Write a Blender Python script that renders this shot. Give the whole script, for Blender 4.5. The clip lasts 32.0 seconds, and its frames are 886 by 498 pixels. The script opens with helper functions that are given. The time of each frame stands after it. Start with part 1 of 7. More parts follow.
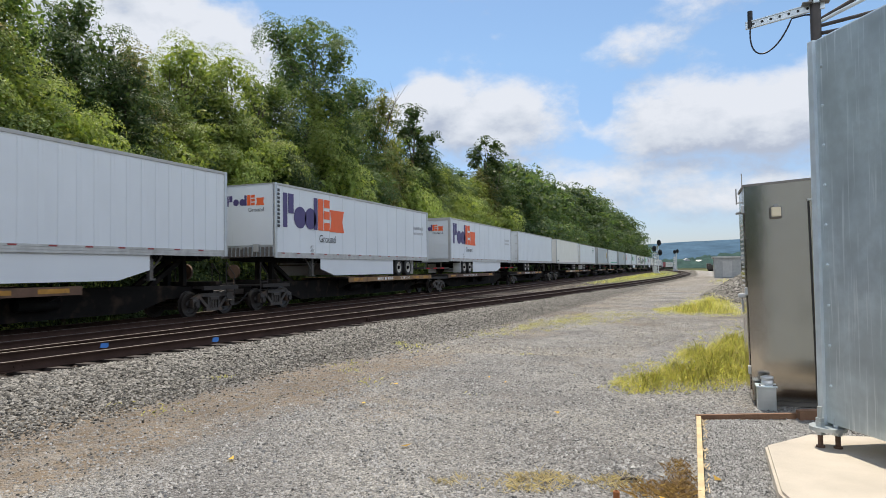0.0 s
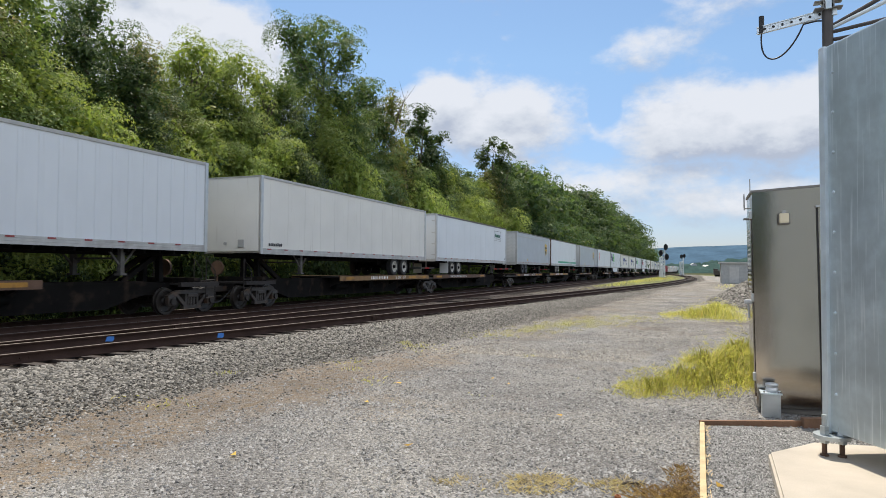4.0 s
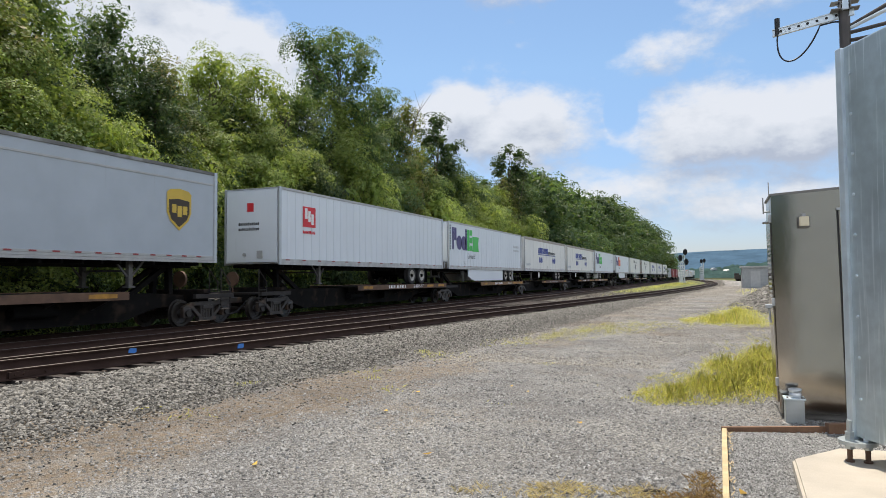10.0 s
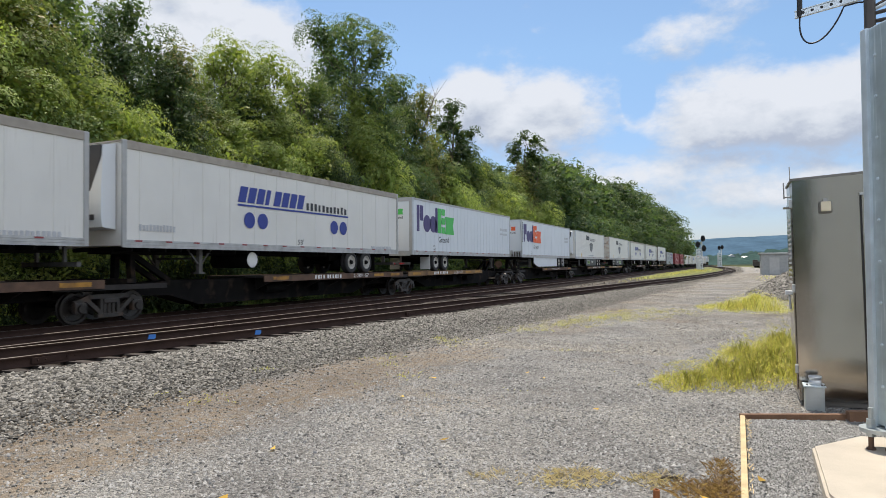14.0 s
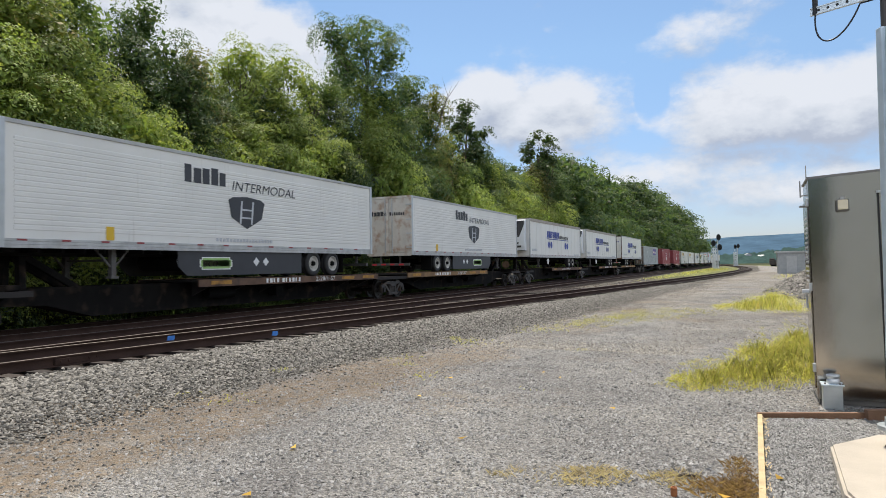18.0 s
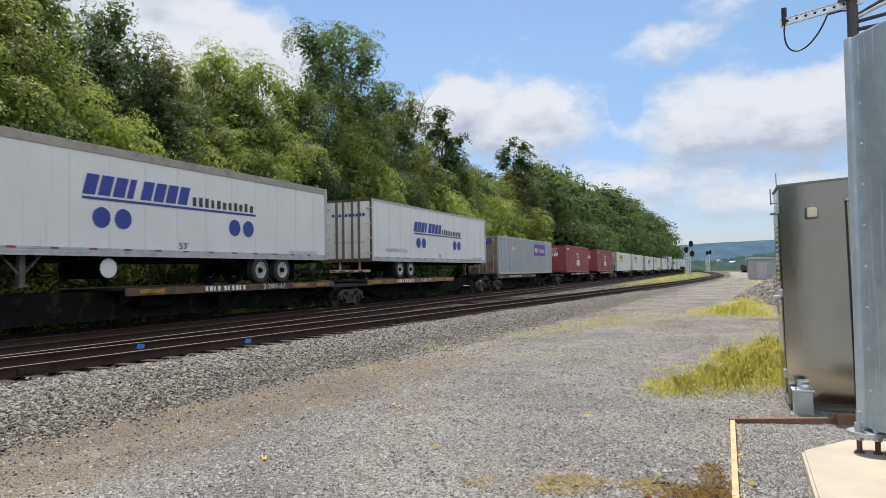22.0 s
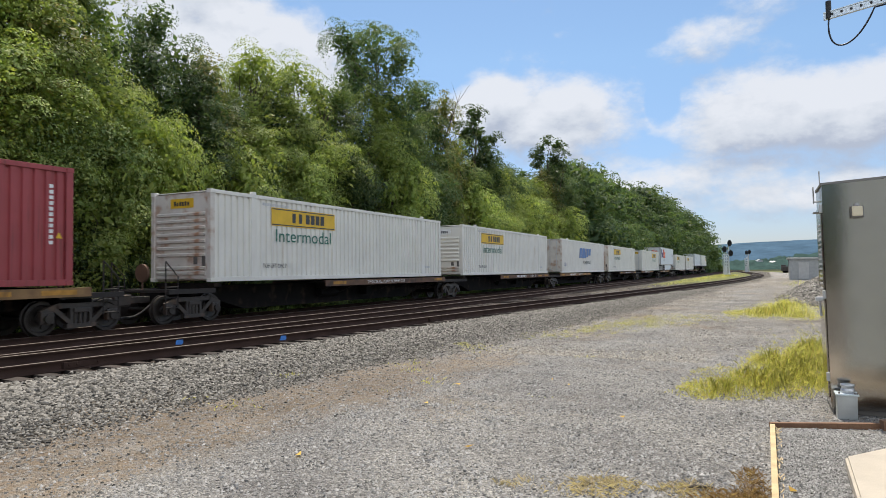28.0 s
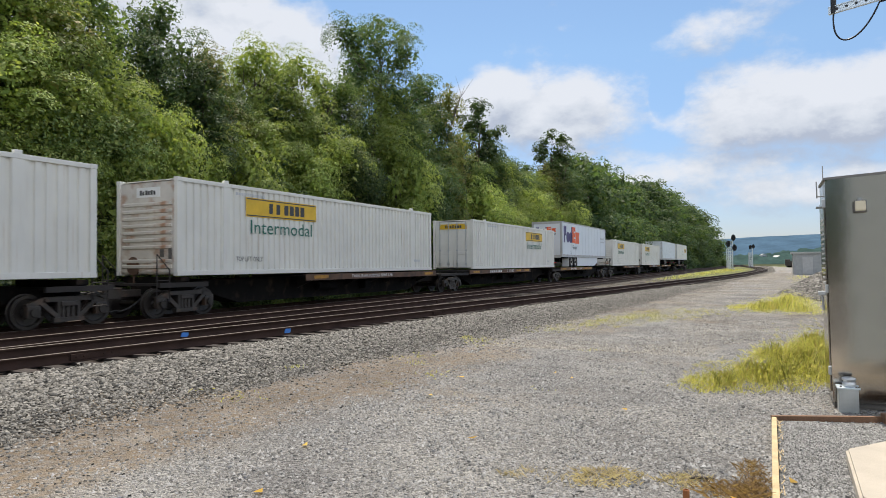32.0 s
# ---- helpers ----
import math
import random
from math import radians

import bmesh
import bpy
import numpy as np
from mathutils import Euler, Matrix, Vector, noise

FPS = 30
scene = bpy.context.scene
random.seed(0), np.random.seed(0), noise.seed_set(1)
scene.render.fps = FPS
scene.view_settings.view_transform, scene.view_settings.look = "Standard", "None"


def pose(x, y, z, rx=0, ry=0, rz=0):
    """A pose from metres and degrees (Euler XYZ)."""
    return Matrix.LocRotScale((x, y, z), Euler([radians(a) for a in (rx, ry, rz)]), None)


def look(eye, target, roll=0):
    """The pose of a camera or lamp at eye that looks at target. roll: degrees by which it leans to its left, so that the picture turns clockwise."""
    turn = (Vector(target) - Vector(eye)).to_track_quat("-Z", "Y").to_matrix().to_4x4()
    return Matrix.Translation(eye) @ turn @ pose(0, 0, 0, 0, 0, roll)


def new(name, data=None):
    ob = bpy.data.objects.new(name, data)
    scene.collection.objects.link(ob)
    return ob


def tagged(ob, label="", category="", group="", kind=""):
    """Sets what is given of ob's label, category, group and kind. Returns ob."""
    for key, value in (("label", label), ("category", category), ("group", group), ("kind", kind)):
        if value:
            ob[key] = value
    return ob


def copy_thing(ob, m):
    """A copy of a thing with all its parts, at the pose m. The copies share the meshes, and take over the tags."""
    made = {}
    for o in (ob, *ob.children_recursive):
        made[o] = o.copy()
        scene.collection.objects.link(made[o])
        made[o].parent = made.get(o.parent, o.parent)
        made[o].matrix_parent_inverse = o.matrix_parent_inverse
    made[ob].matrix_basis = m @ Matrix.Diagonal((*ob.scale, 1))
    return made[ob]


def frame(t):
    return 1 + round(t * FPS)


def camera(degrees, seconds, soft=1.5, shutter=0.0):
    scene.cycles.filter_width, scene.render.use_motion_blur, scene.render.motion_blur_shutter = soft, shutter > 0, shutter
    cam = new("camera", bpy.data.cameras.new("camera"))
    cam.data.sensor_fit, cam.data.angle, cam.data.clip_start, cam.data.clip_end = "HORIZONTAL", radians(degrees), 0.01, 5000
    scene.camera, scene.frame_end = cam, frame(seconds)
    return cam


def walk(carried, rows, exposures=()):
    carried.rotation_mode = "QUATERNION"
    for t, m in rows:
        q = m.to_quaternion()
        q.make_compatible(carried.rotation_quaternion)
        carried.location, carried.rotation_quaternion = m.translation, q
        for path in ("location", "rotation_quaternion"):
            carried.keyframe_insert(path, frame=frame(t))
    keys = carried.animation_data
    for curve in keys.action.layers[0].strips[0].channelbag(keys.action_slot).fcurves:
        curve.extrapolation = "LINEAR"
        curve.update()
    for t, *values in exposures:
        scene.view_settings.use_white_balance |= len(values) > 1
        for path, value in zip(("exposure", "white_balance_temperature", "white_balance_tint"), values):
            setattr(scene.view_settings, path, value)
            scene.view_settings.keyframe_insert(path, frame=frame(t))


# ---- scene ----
cam = camera(67.55, 32.0, soft=0.65, shutter=0.1)

# ---- the camera: held at eye height beside the line, turning a little ----
VIEW = [
    (0, 20.62, 1.77, 0.74, -0.000, 0.018, 1.594),
    (0.5, 20.57, 1.77, 0.40, 0.016, 0.014, 1.596),
    (1, 20.12, 1.77, -0.09, 0.013, 0.007, 1.596),
    (1.5, 20.23, 1.78, 0.22, 0.002, 0.021, 1.595),
    (2, 21.28, 1.78, -0.04, 0.000, 0.017, 1.591),
    (2.5, 22.18, 1.77, -0.36, -0.002, 0.017, 1.596),
    (3, 22.01, 1.83, -0.55, 0.001, 0.018, 1.595),
    (3.5, 21.05, 1.77, -0.44, 0.004, 0.024, 1.594),
    (5.5, 22.03, 2.03, 0.30, 0.004, 0.001, 1.594),
    (6, 22.27, 2.13, 0.35, 0.009, 0.017, 1.598),
    (6.5, 22.29, 2.21, 0.53, 0.010, 0.020, 1.600),
    (7, 22.30, 2.28, 0.91, 0.008, 0.013, 1.599),
    (7.5, 22.30, 2.31, 1.04, 0.016, 0.020, 1.600),
    (8, 22.28, 2.38, 0.84, 0.013, 0.014, 1.599),
    (8.5, 22.48, 2.44, 0.58, 0.009, 0.022, 1.598),
    (9, 22.63, 2.48, 0.39, 0.011, 0.009, 1.598),
    (9.5, 22.71, 2.49, 0.40, 0.015, 0.017, 1.598),
    (10, 22.65, 2.50, 0.42, 0.018, 0.001, 1.596),
    (10.5, 22.69, 2.48, 0.48, 0.017, 0.011, 1.596),
    (11, 22.96, 2.44, 0.45, 0.013, 0.019, 1.597),
    (11.5, 23.21, 2.42, 0.58, 0.013, 0.016, 1.597),
    (12, 23.33, 2.36, 0.59, 0.009, 0.006, 1.595),
    (12.5, 23.41, 2.26, 0.54, 0.005, 0.004, 1.594),
    (13, 23.66, 2.17, 0.78, -0.001, 0.010, 1.593),
    (13.5, 24.05, 2.07, 0.89, 0.012, 0.017, 1.602),
    (14, 23.99, 1.39, 0.48, 0.007, 0.013, 1.590),
    (14.5, 23.80, 1.22, 0.94, 0.006, 0.053, 1.592),
    (16.5, 25.16, 1.31, 0.76, -0.008, 0.077, 1.597),
    (17, 25.20, 1.38, 0.49, 0.013, -0.002, 1.599),
    (17.5, 25.09, 1.43, 0.32, 0.011, -0.026, 1.597),
    (18, 25.16, 1.45, 0.81, 0.009, -0.059, 1.591),
    (18.5, 24.88, 1.33, 0.82, -0.008, -0.090, 1.589),
    (19, 24.54, 1.35, 0.95, 0.002, -0.108, 1.590),
    (19.5, 24.05, 1.52, 0.76, 0.006, -0.072, 1.596),
    (20, 24.04, 1.77, 1.01, 0.005, -0.023, 1.597),
    (20.5, 23.54, 1.91, 1.05, 0.011, -0.025, 1.596),
    (21, 23.27, 1.93, 0.66, 0.012, -0.018, 1.594),
    (21.5, 23.04, 1.92, 0.81, 0.009, -0.016, 1.593),
    (22, 23.09, 1.96, 0.85, 0.002, -0.005, 1.598),
    (22.5, 23.16, 2.04, 0.91, 0.003, -0.002, 1.607),
    (23, 23.27, 2.15, 0.78, 0.004, -0.008, 1.594),
    (23.5, 23.30, 2.20, 0.79, 0.001, -0.012, 1.600),
    (24, 23.47, 2.27, 0.55, 0.001, -0.002, 1.601),
    (24.5, 23.64, 2.26, 0.81, -0.003, -0.004, 1.604),
    (25, 23.74, 2.21, 1.01, 0.004, -0.003, 1.598),
    (25.5, 23.95, 2.14, 1.08, -0.002, -0.005, 1.593),
    (27.5, 25.63, 1.95, 0.74, -0.012, -0.015, 1.598),
    (28, 25.96, 1.88, 0.57, 0.000, 0.000, 1.600),
    (28.5, 26.31, 1.81, 0.43, -0.016, -0.019, 1.600),
    (29, 26.51, 1.84, 0.62, -0.007, -0.029, 1.601),
    (29.5, 26.61, 1.84, 0.68, -0.006, -0.037, 1.601),
    (30, 26.80, 1.71, 0.61, -0.008, -0.023, 1.594),
    (30.5, 26.72, 1.42, 0.76, 0.000, -0.056, 1.597),
    (31, 26.57, 1.31, 0.49, -0.001, -0.059, 1.592),
    (31.5, 26.38, 1.28, 0.44, 0.004, -0.074, 1.597),
    (32, 26.24, 1.35, 0.43, 0.010, -0.055, 1.596),
]


def view(yaw, pitch, lean, x, y, z):
    return pose(x, y, z, 90 + pitch, 0, yaw) @ pose(0, 0, 0, 0, 0, -lean)


walk(cam, [(t, view(a, b, c, x, y, z)) for t, a, b, c, x, y, z in VIEW])

# ---- plan ----
TRACK_A = -16.75      # centre of the train's track
TRACK_B = -13.72      # centre of the middle track
RAIL_TOP = 0.10
SPEED = 14.875        # the train's speed, towards -y
SPAN = 32.0
SUN_AZ = Vector((-0.46, 0.89, 0)).normalized()
SUN_EL = radians(65)


def spur(y):
    """Centre of the near track, which leaves the middle track."""
    return float(np.interp(y, [-60, -10, 0, 8, 15, 25, 40, 60, 90, 130, 165, 200, 250, 330, 450],
                           [-13.72, -13.2, -12.6, -11.85, -11.15, -10.2, -8.5, -6.5, -3.9, -2.0, -1.7, -2.6, -6.0, -12.5, -13.7]))


# ---- world: sky with fair-weather clouds, one sun ----
def make_world():
    world = bpy.data.worlds.new("sky")
    scene.world = world
    world.use_nodes = True
    n, l = world.node_tree.nodes, world.node_tree.links
    n.clear()
    out = n.new("ShaderNodeOutputWorld")
    bg = n.new("ShaderNodeBackground")
    bg.inputs[1].default_value = 0.12
    l.new(bg.outputs[0], out.inputs[0])
    sky = n.new("ShaderNodeTexSky")
    sky.sky_type = 'NISHITA'
    sky.sun_disc = False
    sky.sun_elevation = SUN_EL
    sky.sun_rotation = math.atan2(SUN_AZ.x, SUN_AZ.y)
    sky.air_density, sky.dust_density, sky.ozone_density = 1.0, 0.5, 1.8
    co = n.new("ShaderNodeTexCoord")

    def m(op, a, b=None, c=None):
        nd = n.new("ShaderNodeMath")
        nd.operation = op
        for i, v in enumerate((a, b, c)):
            if v is None:
                continue
            if isinstance(v, (int, float)):
                nd.inputs[i].default_value = v
            else:
                l.new(v, nd.inputs[i])
        return nd.outputs[0]

    norm = n.new("ShaderNodeVectorMath")
    norm.operation = "NORMALIZE"
    l.new(co.outputs["Generated"], norm.inputs[0])
    sep = n.new("ShaderNodeSeparateXYZ")
    l.new(norm.outputs[0], sep.inputs[0])
    # the cloud banks of that day, then two added out of view: azimuth (degrees left of +y), elevation, half widths,
    # amount
    banks = [(51, 16, 18, 11, 0.60), (40, 14.5, 8.5, 8, 0.42), (27, 21, 7.5, 8, -0.40), (17, 12.8, 11, 4.2, 0.46), (25, 14.5, 7, 3.5, 0.26), (-1, 11.8, 10, 4.4, 0.46), (-11, 11.8, 9, 4.8, 0.48), (-7, 18.5, 7, 2.6, -0.22),
             (0, 5.8, 15, 3.0, 0.34), (11, 8.0, 8, 2.0, 0.22), (5, 18, 4.0, 2.2, 0.20), (-4.5, 21.5, 7.5, 3.4, 0.16), (18, 24.5, 8, 2.8, 0.40), (10, 20.5, 4.5, 3.2, -0.22), (7.4, 13.4, 1.5, 2.2, -0.34),
             # the last two banks are unseen, added to brighten the train's near side
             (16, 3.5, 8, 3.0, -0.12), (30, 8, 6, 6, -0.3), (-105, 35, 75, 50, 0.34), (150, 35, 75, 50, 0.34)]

    def v(op, a, b):
        nd = n.new("ShaderNodeVectorMath")
        nd.operation = op
        for i, q in enumerate((a, b)):
            if isinstance(q, tuple):
                nd.inputs[i].default_value = q
            else:
                l.new(q, nd.inputs[i])
        return nd

    def density(shift):
        way = v("NORMALIZE", v("ADD", norm.outputs[0], (0.0, 0.0, shift)).outputs[0], (0, 0, 0)).outputs[0]
        sp = n.new("ShaderNodeSeparateXYZ")
        l.new(way, sp.inputs[0])
        ang = n.new("ShaderNodeCombineXYZ")
        l.new(m("MULTIPLY", m("ARCTAN2", m("MULTIPLY", sp.outputs[0], -1.0), sp.outputs[1]), 57.2958), ang.inputs[0])
        l.new(m("MULTIPLY", m("ARCSINE", sp.outputs[2]), 57.2958), ang.inputs[1])
        flat = v("MULTIPLY", way, (1.0, 1.0, 1.7)).outputs[0]

        def fbm(scale, detail, rough, off):
            t = n.new("ShaderNodeTexNoise")
            t.inputs["Scale"].default_value, t.inputs["Detail"].default_value, t.inputs["Roughness"].default_value = scale, detail, rough
            l.new(v("ADD", flat, off).outputs[0], t.inputs[0])
            return m("SUBTRACT", t.outputs["Fac"], 0.5)
        total = m("ADD", m("MULTIPLY", fbm(6.0, 3, 0.5, (3.1, 1.7, 0.0)), 0.60), m("MULTIPLY", fbm(19.0, 8, 0.6, (7.7, 0.4, 2.0)), 0.62))
        total = m("SUBTRACT", total, 0.07)
        for az, el, wa, we, amount in banks:
            q = v("DIVIDE", v("SUBTRACT", ang.outputs[0], (float(az), float(el), 0.0)).outputs[0], (float(wa), float(we), 1.0)).outputs[0]
            near = m("MAXIMUM", m("SUBTRACT", 1.0, v("DOT_PRODUCT", q, q).outputs["Value"]), 0.0)
            total = m("ADD", total, m("MULTIPLY", near, amount))
        return total

    here, above = density(0.0), density(0.034)
    mask = n.new("ShaderNodeMapRange")
    mask.interpolation_type = "SMOOTHSTEP"
    l.new(here, mask.inputs[0])
    mask.inputs[1].default_value, mask.inputs[2].default_value = -0.06, 0.30
    mask.inputs[4].default_value = 0.93
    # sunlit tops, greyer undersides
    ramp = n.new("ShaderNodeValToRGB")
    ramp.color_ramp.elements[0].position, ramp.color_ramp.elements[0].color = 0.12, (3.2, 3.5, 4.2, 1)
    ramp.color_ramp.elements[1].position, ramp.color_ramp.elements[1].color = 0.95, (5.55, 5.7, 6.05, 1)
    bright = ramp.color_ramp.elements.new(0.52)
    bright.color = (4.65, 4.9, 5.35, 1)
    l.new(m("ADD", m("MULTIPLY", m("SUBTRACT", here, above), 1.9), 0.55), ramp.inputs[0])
    # clouds away from the sun are brightened, as fill for the train's shaded sides
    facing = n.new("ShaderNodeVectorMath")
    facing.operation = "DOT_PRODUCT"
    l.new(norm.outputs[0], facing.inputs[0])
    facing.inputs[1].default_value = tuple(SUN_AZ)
    fill_gain = n.new("ShaderNodeCombineXYZ")
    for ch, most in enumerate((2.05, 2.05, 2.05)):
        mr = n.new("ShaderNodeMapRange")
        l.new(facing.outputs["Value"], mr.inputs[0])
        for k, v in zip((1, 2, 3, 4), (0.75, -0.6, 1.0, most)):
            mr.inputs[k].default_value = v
        l.new(mr.outputs[0], fill_gain.inputs[ch])
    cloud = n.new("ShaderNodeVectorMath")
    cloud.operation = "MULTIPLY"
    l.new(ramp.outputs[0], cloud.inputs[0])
    l.new(fill_gain.outputs[0], cloud.inputs[1])
    gain = n.new("ShaderNodeMix")
    gain.data_type, gain.blend_type = "RGBA", "MULTIPLY"
    gain.inputs[0].default_value = 1.0
    l.new(sky.outputs[0], gain.inputs[6])
    low = n.new("ShaderNodeValToRGB")          # summer haze towards the horizon
    low.color_ramp.elements[0].position, low.color_ramp.elements[0].color = 0.0, (0.60, 0.62, 0.80, 1)
    low.color_ramp.elements[1].position, low.color_ramp.elements[1].color = 0.30, (0.86, 0.94, 0.96, 1)
    l.new(sep.outputs[2], low.inputs[0])
    l.new(low.outputs[0], gain.inputs[7])
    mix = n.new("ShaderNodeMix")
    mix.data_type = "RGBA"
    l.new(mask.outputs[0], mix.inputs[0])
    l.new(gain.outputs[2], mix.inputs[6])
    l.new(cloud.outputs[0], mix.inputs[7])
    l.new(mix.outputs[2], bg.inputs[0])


make_world()
scene.view_settings.exposure = 0.3
sun_data = bpy.data.lights.new("sun", "SUN")
sun_data.energy, sun_data.angle, sun_data.color = 4.7, radians(0.6), (1.0, 0.91, 0.765)
sun = new("sun", sun_data)
sun_way = (SUN_AZ * math.cos(SUN_EL) + Vector((0, 0, math.sin(SUN_EL))))
sun.matrix_world = look(sun_way * 100, (0, 0, 0))


# ---- materials ----
def mat(name, base, rough=0.6, metal=0.0, var=0.18, scale=3.0, fine=40.0, bump=0.0, bump_scale=60.0, tint=None, tint_amount=0.0,
        streak=0.0, rand=0.0, island=0.0, spec=0.5):
    """A procedural surface: base colour with two scales of variation, an optional second tint in patches or streaks, relief."""
    ma = bpy.data.materials.new(name)
    ma.use_nodes = True
    n, l = ma.node_tree.nodes, ma.node_tree.links
    b = n["Principled BSDF"]
    b.inputs["Roughness"].default_value, b.inputs["Metallic"].default_value = rough, metal
    b.inputs["Specular IOR Level"].default_value = spec
    co = n.new("ShaderNodeTexCoord")

    def noise_at(s, detail=5, stretch=None):
        src = co.outputs["Object"]
        if stretch:
            mp = n.new("ShaderNodeMapping")
            mp.inputs["Scale"].default_value = stretch
            l.new(src, mp.inputs[0])
            src = mp.outputs[0]
        t = n.new("ShaderNodeTexNoise")
        t.inputs["Scale"].default_value, t.inputs["Detail"].default_value = s, detail
        l.new(src, t.inputs[0])
        return t.outputs["Fac"]

    def mixc(fac, a, c, blend="MIX"):
        mx = n.new("ShaderNodeMix")
        mx.data_type, mx.blend_type = "RGBA", blend
        for k, v in ((0, fac), (6, a), (7, c)):
            if isinstance(v, (int, float)):
                mx.inputs[k].default_value = v
            elif isinstance(v, tuple):
                mx.inputs[k].default_value = (*v, 1)
            else:
                l.new(v, mx.inputs[k])
        return mx.outputs[2]

    def remap(src, a, c, lo=0.0, hi=1.0):
        mr = n.new("ShaderNodeMapRange")
        l.new(src, mr.inputs[0])
        for k, v in zip((1, 2, 3, 4), (a, c, lo, hi)):
            mr.inputs[k].default_value = v
        return mr.outputs[0]

    dark = tuple(c * (1 - var) for c in base)
    light = tuple(min(c * (1 + var * 0.8), 0.95) for c in base)
    col = mixc(remap(noise_at(scale), 0.3, 0.7), dark, light)
    col = mixc(remap(noise_at(fine, 3), 0.3, 0.7, 0, 0.5 * min(var * 3, 1)), col, dark)
    if tint:
        st = (14.0 * streak, 14.0 * streak, 0.5 * streak) if streak else None
        col = mixc(remap(noise_at(2.2 if not streak else 1.0, 6, st), 0.62 - tint_amount * 0.35, 0.78 - tint_amount * 0.2, 0, 0.85), col, tint)
    if rand or island:
        src = None
        if rand:
            src = n.new("ShaderNodeObjectInfo").outputs["Random"]
            amt = rand
        else:
            src = n.new("ShaderNodeNewGeometry").outputs["Random Per Island"]
            amt = island
        hs = n.new("ShaderNodeHueSaturation")
        l.new(remap(src, 0, 1, 1 - amt, 1 + amt), hs.inputs["Value"])
        l.new(col, hs.inputs["Color"])
        col = hs.outputs[0]
    l.new(col, b.inputs["Base Color"])
    if bump:
        bp = n.new("ShaderNodeBump")
        bp.inputs["Strength"].default_value, bp.inputs["Distance"].default_value = bump, 0.02
        l.new(noise_at(bump_scale, 4), bp.inputs["Height"])
        l.new(bp.outputs[0], b.inputs["Normal"])
    return ma


def leafy(name, base, spread=0.35, warm=(0.16, 0.13, 0.02)):
    ma = bpy.data.materials.new(name)
    ma.use_nodes = True
    n, l = ma.node_tree.nodes, ma.node_tree.links
    b = n["Principled BSDF"]
    b.inputs["Roughness"].default_value = 0.55
    b.inputs["Specular IOR Level"].default_value = 0.22
    geo, info = n.new("ShaderNodeNewGeometry"), n.new("ShaderNodeObjectInfo")
    ramp = n.new("ShaderNodeValToRGB")
    e = ramp.color_ramp.elements
    e[0].position, e[0].color = 0.0, (*(c * (1 - spread) for c in base), 1)
    e[1].position, e[1].color = 1.0, (*warm, 1)
    mid = e.new(0.55)
    mid.color = (*(c * (1 + spread * 0.7) for c in base), 1)
    l.new(geo.outputs["Random Per Island"], ramp.inputs[0])
    hs = n.new("ShaderNodeHueSaturation")
    mr = n.new("ShaderNodeMapRange")
    mr.inputs[3].default_value, mr.inputs[4].default_value = 0.75, 1.25
    l.new(info.outputs["Random"], mr.inputs[0])
    l.new(mr.outputs[0], hs.inputs["Value"])
    l.new(ramp.outputs[0], hs.inputs["Color"])
    l.new(hs.outputs[0], b.inputs["Base Color"])
    tr = n.new("ShaderNodeBsdfTranslucent")
    gl = n.new("ShaderNodeMix")
    gl.data_type, gl.blend_type = "RGBA", "MULTIPLY"
    gl.inputs[0].default_value = 1.0
    l.new(hs.outputs[0], gl.inputs[6])
    gl.inputs[7].default_value = (1.6, 1.65, 0.8, 1)
    l.new(gl.outputs[2], tr.inputs[0])
    mx = n.new("ShaderNodeMixShader")
    mx.inputs[0].default_value = 0.40
    l.new(b.outputs[0], mx.inputs[1])
    l.new(tr.outputs[0], mx.inputs[2])
    l.new(mx.outputs[0], n["Material Output"].inputs[0])
    return ma


